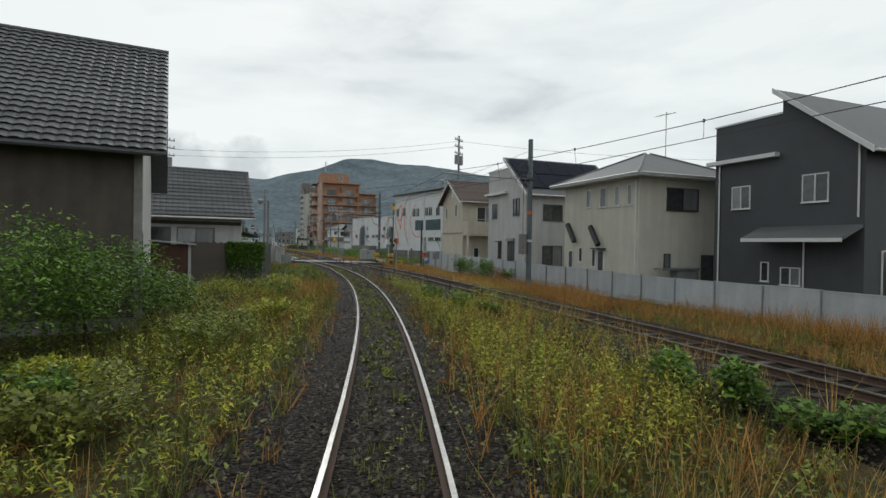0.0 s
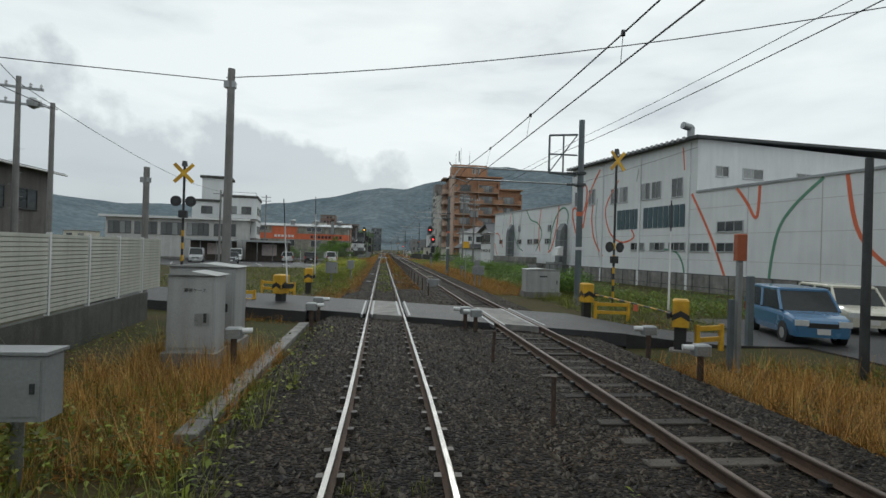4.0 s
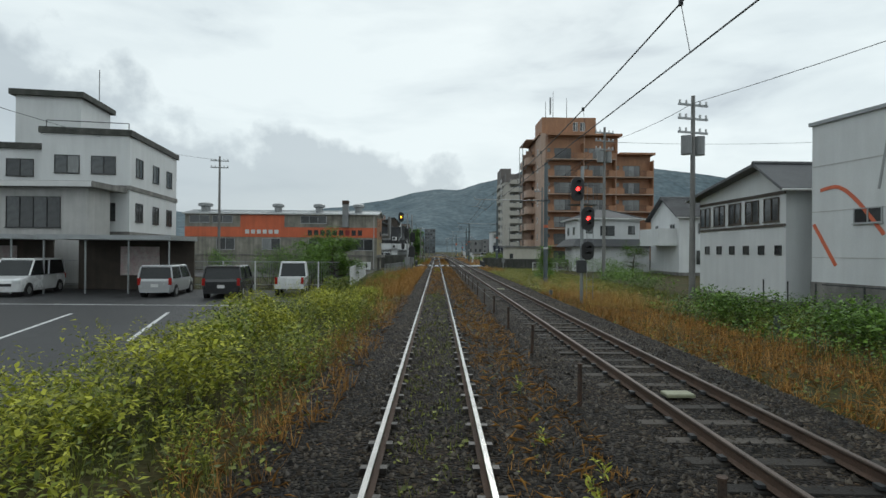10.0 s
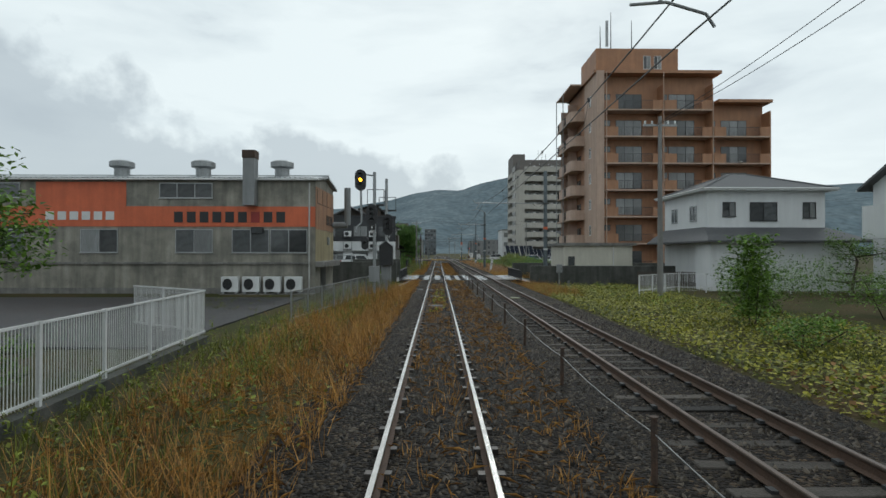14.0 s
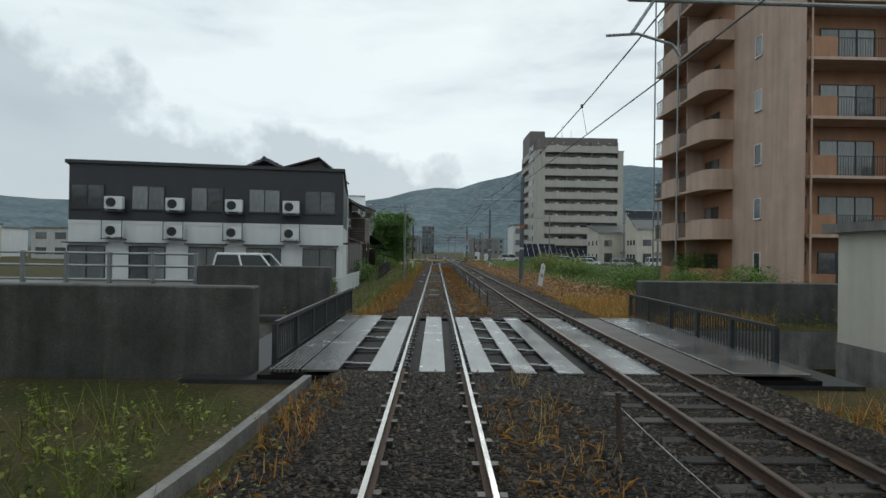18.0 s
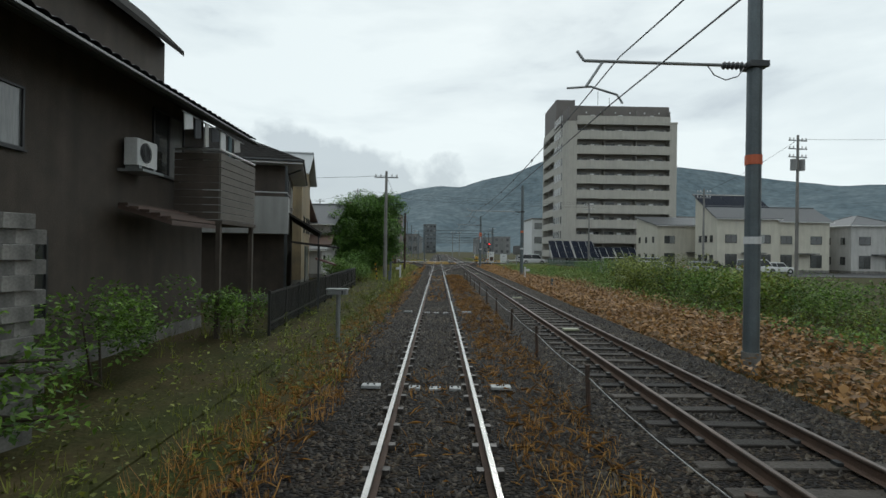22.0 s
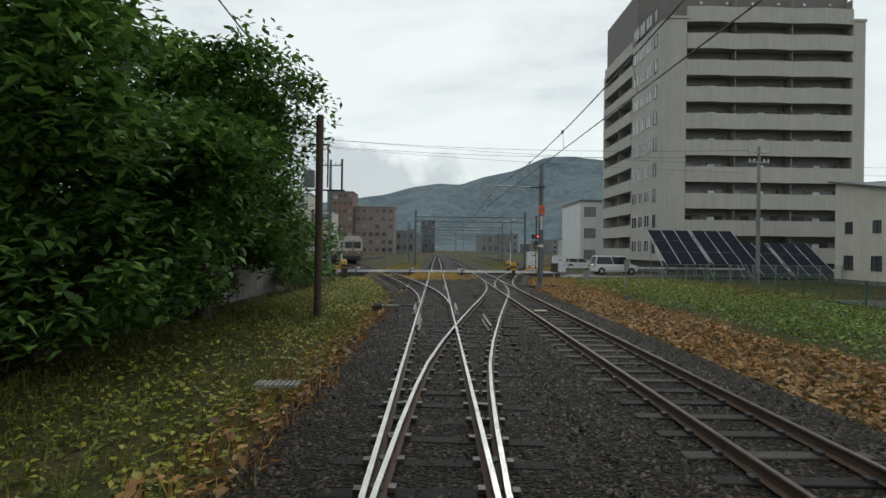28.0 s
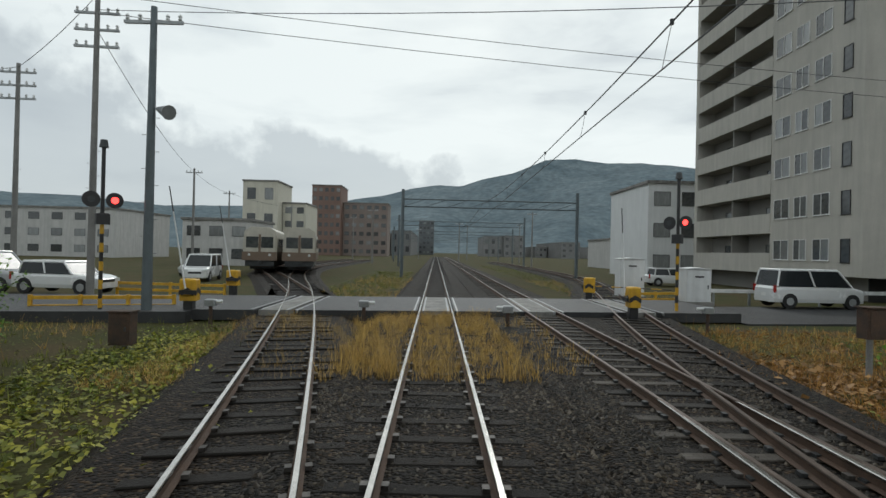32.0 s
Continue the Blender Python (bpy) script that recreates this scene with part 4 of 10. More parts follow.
h3, w3, o3 = slope_house("pale grey two-storey house with solar panels on its sloping roof", 12.4, 20.5, -30.6, -24.1, -27.6, 6.15, 8.7, 8.2, GREYW)
for i in range(5):
    for j in range(2):
        x0 = -4.2 + 1.66 * i
        f = lambda t: (-3.5 + 3.3 * t, 6.5 + 2.8 * t + 0.2)
        (ya, za), (yb, zb) = f(0.06 + 0.46 * j), f(0.49 + 0.46 * j)
        part("solar_panel", roof_slab(M(), (x0, ya, za), (x0 + 1.6, ya, za), (x0 + 1.6, yb, zb), (x0, yb, zb), 0.04), SOLAR, h3, "dark glass solar panel")
w3("w", -25.3, 4.3, 0.85, 1.2, frame=FRAMED), w3("w", -28.95, 4.4, 1.0, 1.3, frame=FRAMED), w3("w", -26.3, 1.0, 0.6, 1.3, frame=FRAMED), w3("w", -28.2, 0.7, 1.05, 1.7, frame=FRAMED)
part("window_hood", M().box(-4.4, -4.05, 0.75, 1.35, 2.75, 2.83), STEELD, h3)
part("shutter_box", M().box(-4.25, -4.05, -1.45, -0.25, 2.82, 3.05), STEELG, h3)
w3("s", 14.6, 4.0, 1.7, 1.2, frame=FRAMED), w3("s", 14.6, 0.5, 1.7, 1.6, frame=FRAMED), w3("s", 18.2, 4.0, 1.7, 1.2, frame=FRAMED)
downpipe(h3, o3, 12.33, -30.4, 0, 6.2), downpipe(h3, o3, 12.5, -30.68, 0, 6.2)

h2, w2, o2 = house("tile_roof_house", "tan two-storey house with a brown tiled gable roof and balcony", 11.9, 19.8, -19.7, -14.5, 6.35, TANW, "gable_x", 1.75, TILEB, 0.5, tiles=True)
part("string_course", M().box(-3.99, -3.95, -2.6, 2.6, 3.55, 3.63), CONC, h2)
part("balcony", M().box(-3.95, 3.9, -3.7, -3.6, 3.35, 4.65).box(-3.95, -3.87, -3.6, -2.6, 3.35, 4.65).box(-3.95, 3.9, -3.6, -2.6, 3.3, 3.42), TANW, h2, "tan balcony front")
part("balcony_rail", M().tube((-3.9, -3.65, 4.85), (3.9, -3.65, 4.85), 0.03), ALU, h2)
part("porch_post", M().box(-3.95, -3.75, -3.7, -3.5, 0, 3.3), TANW, h2)
w2("w", -15.6, 4.55, 0.55, 1.15, frame=FRAMEW, panes=1), w2("w", -18.1, 4.75, 0.55, 1.15, frame=FRAMEW, panes=1)
w2("s", 14.2, 3.7, 1.75, 1.95, frame=FRAMEW), w2("s", 17.5, 3.7, 1.75, 1.95, frame=FRAMEW), w2("s", 13.3, 0.5, 0.55, 1.3, frame=FRAMEW, panes=1), w2("s", 16.5, 0.1, 1.75, 2.0, frame=FRAMEW)
part("verge_board", M().prism([(-3.1, 6.22), (0, 8.42), (3.1, 6.22), (3.1, 6.47), (0, 8.67), (-3.1, 6.47)], "x", -4.5, -4.42), FRAMEW, h2)
part("vent", M().box(-4.0, -3.95, -0.15, 0.15, 7.1, 7.5), FRAMEW, h2)

# --- old tiled houses beside the running line
o1, _w, _o = house("old_tile_house", "old house with a steep grey tiled roof and blackened board walls", -25, -10.0, -48.3, -37.4, 4.75, BROWNW, "gable_x", 4.0, TILEG, 0.7, tiles=True)
part("corner_post", M().box(7.42, 7.62, -5.5, -5.2, 0, 5.0), CONC, o1)
part("end_wall", M().prism([(-5.2, 0.4), (5.2, 0.4), (5.2, 5.0), (0, 8.9), (-5.2, 5.0)], "x", 7.5, 7.56), GREYW, o1, "grey plaster end wall")
window(o1, 7.57, -4.9, 1.5, 90, 0.6, 1.2, FRAMED)
o1.matrix_basis = pose(-18.14, -43.82, G0, 0, 0, 6.5)
oa, wa, _o = house("old_tile_house", "weathered house with grey tiled roof behind a mossy wall", -22, -7.5, -31.0, -25.0, 3.9, GREYW, "gable_x", 2.5, TILEG, 0.7, tiles=True)
for u in (-10, -12.3, -14.6):
    wa("s", u, 1.6, 2.0, 1.2, frame=FRAMED)
wa("e", -29, 1.5, 1.2, 1.3, frame=FRAMED), wa("e", -26.5, 1.5, 1.0, 1.3, frame=FRAMED)
part("eave_band", M().box(-7.3, 7.2, -3.06, -2.99, 3.4, 3.6).box(-7.3, 7.2, -3.06, -2.99, 1.75, 1.88), BROWNW, oa)
part("porch_roof", roof_slab(M(), (7.2, -2.4, 3.2), (7.2, 2.6, 3.2), (8.4, 2.6, 2.8), (8.4, -2.4, 2.8), 0.08), TILEG, oa)
part("end_gable", M().prism([(-2.9, 3.0), (2.9, 3.0), (2.9, 4.3), (0, 6.7), (-2.9, 4.3)], "x", 7.25, 7.3), WHITEW, oa, "white plaster gable")
oa.matrix_basis = pose(-14.9, -28.35, G0, 0, 0, 6)

# rusty shed and board fence by the old house
rs1 = thing("iron_shed", -11.1, -35.6, G0, 6, "rusty red iron-clad shed with a sheet roof", "shed")
part("wall", M().box(-1.25, 1.2, -1.4, 1.6, 0, 2.25), mat("iron_red_rust", (0.16, 0.062, 0.042), 0.8, 0, 0.4, 1.2, 30, 0.3, (0.09, 0.042, 0.032), stain=0.4), rs1)
part("corner_board", M().box(1.2, 1.32, -1.45, -1.1, 0, 2.3), GREYW, rs1)
part("roof", roof_slab(M(), (-1.5, -1.7, 2.55), (-1.5, 1.8, 2.55), (1.55, 1.8, 2.3), (1.55, -1.7, 2.3), 0.06), STEELG, rs1)
for k in range(9):
    part("cladding_rib", M().box(-1.2 + 0.29 * k, -1.17 + 0.29 * k, -1.425, -1.4, 0.05, 2.2), RUST, rs1)
bf = thing("board_fence", 0, 0, 0, 0, "dark brown weathered board fence by the old house", "fence")
for k in range(21):
    t = k / 21
    part("board", M().bevel(-0.12, 0.12, -0.02, 0.02, G0, 1.92 + 0.03 * (k % 3), 0.006), BROWNW, bf).matrix_basis = pose(-10.2 + 2.2 * t, -35.6 + 3.4 * t, 0, 0, 0, 57.9)

# --- long white factory hall beside the line
CAT = thing("factory_hall", 15.9, 51.4, G0, -79.31, "long white panelled factory hall with orange and green curved stripes", "factory")
# local x runs along the front to the near end, y into the building; front faces -y
e = -G0


def hall():
    def near(u):
        """Places along the front past the tall block's far edge."""
        return u if u < 21 else u - 2.1 * min(1, (u - 21) / 18.9)

    part("wall", M().box(0, 20.9, 0, 24, 0, 7.45 + e), WHITEW, CAT, "white lower hall wall")
    part("wall", M().box(20.9, 38.5, 0.004, 26, 0, 11 + e), WHITEW, CAT, "white upper hall wall")
    part("wall", M().box(38.5, 62, 0, 24, 0, 6.95 + e), WHITEW, CAT, "white lower hall wall")
    part("coping", M().box(-0.1, 20.9, -0.1, 24, 7.45 + e, 7.6 + e), STEELG, CAT)
    part("coping", M().box(38.5, 62, -0.1, 24, 6.95 + e, 7.1 + e), STEELG, CAT)
    part("roof", roof_slab(M(), (20.6, -0.6, 11.15 + e), (39.0, -0.6, 11.15 + e), (39.0, 26, 11.9 + e), (20.6, 26, 11.9 + e), 0.2), STEELD, CAT, "dark metal roof edge")
    rib = M().box(-0.12, 0.12, -0.68, -0.6, 10.98 + e, 11.22 + e).mesh("roof_rib", STEELG)
    for i in range(29):
        put(rib, CAT, "roof_rib", pose(20.9 + 0.6 * i, 0, 0))
    for z in (1.9, 3.8, 5.7):
        part("panel_joint", M().box(0.02, 61.9, -0.012, -0.001, z + e, z + 0.035 + e), GREYW, CAT)
    for u in (4, 8.2, 12.4, 16.6, 43, 48, 53):
        part("panel_joint", M().box(u, u + 0.05, -0.014, -0.001, 0, 6.9 + e), GREYW, CAT)
    for u in (20.95, 26.5, 32, 37.7):
        part("pilaster", M().box(u - 0.12, u + 0.12, -0.1, 0, 0, (7.4 if u < 21 else 10.9) + e), WHITEW, CAT)
    part("plinth", M().box(0, 62, -0.06, -0.002, 0, 0.9 + e), CONC, CAT)
    for u, z, w, h in ((2.4, 3.25, 1.1, 0.6), (8.3, 3.2, 1.3, 0.6), (11.3, 3.2, 1.3, 0.6), (12.95, 3.2, 1.3, 0.6), (15.9, 3.2, 1.5, 0.6), (8.2, 4.8, 0.65, 0.8), (16.2, 4.6, 0.8, 0.8),
                       (22.2, 7.1, 1.1, 1.5), (25.1, 7.1, 1.1, 1.5), (29.3, 6.9, 1.1, 1.4), (30.8, 6.9, 1.1, 1.4), (34.2, 6.9, 1.1, 1.4), (35.7, 6.9, 1.1, 1.4), (38.4, 6.8, 1.2, 1.5), (33.2, 2.6, 1.8, 0.65), (36.0, 2.6, 1.8, 0.65), (38.5, 2.6, 1.8, 0.65),
                       (43.7, 3.95, 2.2, 0.75), (43.7, 2.55, 2.2, 0.65), (41.0, 2.55, 1.8, 0.65)):
        window(CAT, near(u), -0.002, z + e, 0, w, h, frame=ALU, panes=2 if w < 1.3 else 3)
    for x in (1.5, 4.5, 10, 14):
        window(CAT, 38.502, x + 0.8, 8.3 + e, 90, 2.0 if x > 4 else 1.2, 0.8, frame=ALU, panes=2)
    part("roof_vent", M().tube((36.4, 1.2, 11 + e), (36.4, 1.2, 12.4 + e), 0.28, n=12).tube((36.4, 1.2, 12.35 + e), (36.4, 0.4, 12.5 + e), 0.28, n=12), STEELG, CAT)
    # curved painted stripes, laid on as thin bands
    def stripe(pts, w, material):
        m = M()
        pts = [(near(q[0]), q[1], 0) for q in smooth2(pts)]
        w *= 0.72
        for (a, b, _), (c, d, _) in zip(pts, pts[1:]):
            q = math.hypot(c - a, d - b) or 1
            nx, nz = -(d - b) / q * w / 2, (c - a) / q * w / 2
            k = len(m.v)
            m.v += [(a + nx, -0.022, b + nz + e), (a - nx, -0.022, b - nz + e), (c - nx, -0.022, d - nz + e), (c + nx, -0.022, d + nz + e)]
            m.v += [(v[0], -0.003, v[2]) for v in m.v[k:]]
            m.f += [tuple(k + i for i in f) for f in ((0, 1, 2, 3), (7, 6, 5, 4), (0, 4, 5, 1), (1, 5, 6, 2), (2, 6, 7, 3), (3, 7, 4, 0))]
        part("painted_stripe", m, material, CAT, "orange painted stripe" if material is STRIPEO else "green painted stripe")

    def smooth2(pts):
        out = []
        for i in range(len(pts) - 1):
            p0, p1, p2, p3 = pts[max(0, i - 1)], pts[i], pts[i + 1], pts[min(len(pts) - 1, i + 2)]
            for j in range(6):
                t = j / 6
                out.append(tuple(0.5 * (2 * b + (c - a) * t + (2 * a - 5 * b + 4 * c - d) * t * t + (3 * b - a - 3 * c + d) * t ** 3) for a, b, c, d in zip(p0, p1, p2, p3)))
        return out + [pts[-1]]

    GR = mat("paint_grey_line", (0.34, 0.35, 0.35), 0.5, 0, 0.15, 1.0, 30, 0.05)
    stripe([(0.4, 4.7), (1.2, 4.75), (2.0, 4.1), (3.0, 2.8)], 0.2, STRIPEO)
    stripe([(0.1, 3.3), (1.1, 1.6)], 0.2, STRIPEO)
    stripe([(3.3, 7.4), (2.8, 4.5)], 0.12, GR)
    stripe([(5.5, 7.3), (5.2, 5.6)], 0.18, STRIPEO)
    stripe([(6.0, 7.4), (6.7, 4.6), (7.8, 3.0), (9.4, 2.3)], 0.2, STRIPEG)
    stripe([(8.8, 7.4), (7.7, 2.5)], 0.12, GR)
    stripe([(10.2, 7.4), (11.4, 6.2), (13.0, 5.8), (14.0, 5.1), (14.3, 4.1), (12.9, 2.3)], 0.24, STRIPEG)
    stripe([(14.0, 7.3), (13.6, 4.6), (14.0, 2.3)], 0.2, STRIPEO)
    stripe([(18.2, 7.4), (17.8, 5.1), (16.8, 2.8), (16.0, 2.2)], 0.26, STRIPEO)
    stripe([(16.1, 2.5), (16.5, 4.2), (17.3, 5.8), (18.4, 6.9), (19.5, 7.1), (20.2, 6.4), (20.1, 5.3)], 0.26, STRIPEG)
    stripe([(23.5, 4.8), (22.5, 6.3), (21.6, 6.95), (21.1, 6.4), (21.7, 4.8), (22.6, 3.2), (23.0, 1.6)], 0.28, STRIPEO)
    stripe([(22.7, 7.2), (22.9, 8.6), (23.6, 9.2), (24.1, 8.6), (23.9, 7.2), (23.3, 6.3), (22.7, 6.7), (22.7, 7.2)], 0.28, STRIPEO)
    stripe([(23.5, 4.8), (23.8, 6.1), (24.5, 7.9), (25.6, 9.4), (26.6, 10.4)], 0.28, STRIPEO)
    stripe([(29.9, 9.0), (27.8, 6.6), (28.6, 4.3), (30.6, 3.3), (32.6, 3.7), (32.2, 4.4)], 0.2, STRIPEO)
    stripe([(25.4, 7.1), (25.2, 5.6), (25.8, 3.6), (27.4, 2.0)], 0.24, STRIPEO)
    stripe([(26.2, 7.6), (26.0, 5.0), (27.0, 1.4)], 0.14, GR)
    stripe([(36.9, 2.7), (38.4, 2.5), (39.2, 1.7), (39.5, 0.8)], 0.22, STRIPEG)
    stripe([(33.4, 10.6), (32.8, 8.6)], 0.14, GR)
    stripe([(39.0, 10.6), (39.2, 8.8)], 0.14, STRIPEO)
    stripe([(40.1, 6.9), (41.5, 4.6), (42.5, 2.7), (43.5, 0.5)], 0.26, STRIPEO)
    stripe([(44.2, 6.9), (45.0, 5.9), (45.8, 4.8), (46.0, 6.9)], 0.28, STRIPEO)
    stripe([(50.2, 6.9), (48.6, 5.6), (47.5, 4.2), (47.0, 2.3), (46.8, 0.5)], 0.26, STRIPEG)
    stripe([(51.5, 6.9), (52.2, 3.6), (54.2, 1.6), (57.2, 1.1)], 0.3, STRIPEO)
    stripe([(56.6, 6.6), (55.0, 4.4), (54.8, 1.8), (55.6, 0.4)], 0.26, STRIPEG)
    # the firm's name, as plain upright bars in its colour
    for i in range(14):
        if i == 5:
            continue
        u = 28.9 + 0.61 * i
        part("sign_bar", M().box(u, u + 0.5, -0.05, -0.003, 4.45 + e, 6.2 + e), LETTER, CAT, "slate blue sign bar")
    # exhaust ducts on the front
    for u, z, k in ((6.4, 4.6, 0.7), (19.7, 4.2, 1.0)):
        d = M().prism([(-0.9, 0.1), (-0.05, 0.1), (-0.05, z + 0.9 + e), (-0.35, z + 1.2 + e), (-0.8, z + 0.5 + e), (-0.9, z - 0.6 + e)], "x", u - 0.5 * k, u + 0.5 * k)
        dk = part("exhaust_duct", d, mat("duct_zinc", (0.25, 0.27, 0.28), 0.55, 0.2, 0.35, 1.6, 30, 0.15, stain=0.45), CAT, "weathered zinc exhaust duct")
        for j in range(5):
            part("duct_flange", M().box(u - 0.53 * k, u + 0.53 * k, -0.93, -0.05, 0.5 + 0.85 * j, 0.56 + 0.85 * j), STEELG, dk)
    part("fan_hood", M().prism([(-1.7, 1.9 + e), (-0.95, 1.9 + e), (-0.95, 2.9 + e), (-1.5, 2.7 + e)], "x", 19.9, 21.0), WHITEP, CAT, "white fan hood")
    part("fan_box", M().bevel(19.2, 20.9, -2.0, -0.95, 0, 1.2 + e, 0.03), STEELG, CAT)
    part("low_annex", M().box(6, 15.5, -2.6, -1.2, 0, 1.6 + e), CONC, CAT, "low grey annex wall")


hall()
fen = thing("mesh_fence", 0, 0, 0, 0, "dark wire fence before the factory hall", "fence")
for i in range(34):
    y = 51 - 1.5 * i
    x = 13.2 + 0.189 * (51.4 - y) if y < 48 else 13.6
    part("post", M().tube((x, y, G0), (x, y, 1.0), 0.03, n=6), STEELD, fen)
part("rail", M().sweep([(13.84, 48, 0.95), (23, -0.5, 0.95)], [(-0.02, 0), (0.02, 0), (0.02, 0.04), (-0.02, 0.04)]), STEELD, fen)
part("rail", M().sweep([(13.84, 48, 0.1), (23, -0.5, 0.1)], [(-0.02, 0), (0.02, 0), (0.02, 0.04), (-0.02, 0.04)]), STEELD, fen)

# --- warehouse with dark windows, two white houses, shed
wh, wwh, owh = house("warehouse", "white plastered warehouse with dark tiled roof and small windows", 15.6, 30, 52.6, 60.2, 5.2, WHITEW, "gable_x", 1.0, TILEG, 0.6, ridge_at=0.2)
for i in range(5):
    wwh("w", 53.6 + 1.5 * i, 3.55, 1.1, 1.1, frame=BROWNW)
for i in range(6):
    wwh("w", 53.1 + 1.25 * i, 2.0, 0.45, 0.45, frame=FRAMED, panes=1, sill=False)
part("timber_band", M().box(-7.26, -7.2, -3.8, 3.8, 3.3 - G0, 3.42 - G0).box(-7.26, -7.2, -3.8, 3.8, 4.75 - G0, 4.9 - G0), BROWNW, wh)
hb, wb_, ob_ = house("white_house", "white two-storey house with grey tiled gable roof", 26.6, 35.2, 86.6, 94.2, 6.2, WHITEW, "gable_x", 2.2, TILEG, 0.55, tiles=True)
wb_("w", 88.2, 4.3, 1.2, 1.0), wb_("s", 29.5, 4.2, 1.7, 1.2), wb_("s", 29.3, 0.8, 1.7, 1.6), wb_("w", 92.4, 4.3, 0.8, 1.0)
part("balcony", M().box(-6.3, -4.3, -3.2, 2.2, 3.3, 5.2), WHITEW, hb, "white balcony box")
ha, wha, oha = house("white_house", "white two-storey house with two tiers of hipped grey tile roofs", 18.7, 26.9, 98.6, 105.4, 6.5, WHITEW, "hip", 1.5, TILEG, 0.6)
wha("s", 20.2, 4.6, 0.9, 1.0, frame=FRAMED), wha("s", 22.6, 4.3, 1.9, 1.3, frame=FRAMED), wha("s", 25.8, 4.5, 0.9, 1.1, frame=FRAMED), wha("w", 100.6, 4.4, 1.0, 1.1), wha("w", 103.6, 4.4, 1.0, 1.1)
wha("s", 21.5, 0.7, 2.4, 1.5, frame=FRAMED, panes=4), wha("s", 25.3, 0.7, 1.8, 1.4, frame=FRAMED)
part("lower_roof", M().poly([(-5.5, -6.2, 3.3), (5.2, -6.2, 3.3), (4.2, -3.3, 4.3), (-4.2, -3.3, 4.3), (-5.5, 3.6, 3.3), (-4.2, 3.4, 4.3), (-5.5, -6.2, 3.18), (5.2, -6.2, 3.18), (4.2, -3.3, 3.18), (-5.5, 3.6, 3.18), (-4.2, 3.4, 3.18)], [(0, 1, 2, 3), (0, 3, 5, 4), (6, 7, 1, 0), (0, 4, 9, 6), (1, 7, 8, 2), (6, 9, 10, 8, 7)]), TILEG, ha, "grey tiled lower roof")
part("lower_wall", M().box(-4.9, 4.6, -5.4, -3.4, 0, 3.2), WHITEW, ha)
shd, wsh, osh = house("concrete_shed", "small pale concrete building with a flat roof", 10.1, 15.6, 104.3, 109, 2.65, CREAMW, "flat", 0.22, CONC, 0.25, base=G0, category="shed")
part("vent", M().box(-2.4, -1.9, -2.42, -2.35, 1.5, 2.2), STEELD, shd)
part("downpipe", M().tube((1.2, -2.4, 0.6), (1.2, -2.4, 3.0), 0.04), FRAMEW, shd)


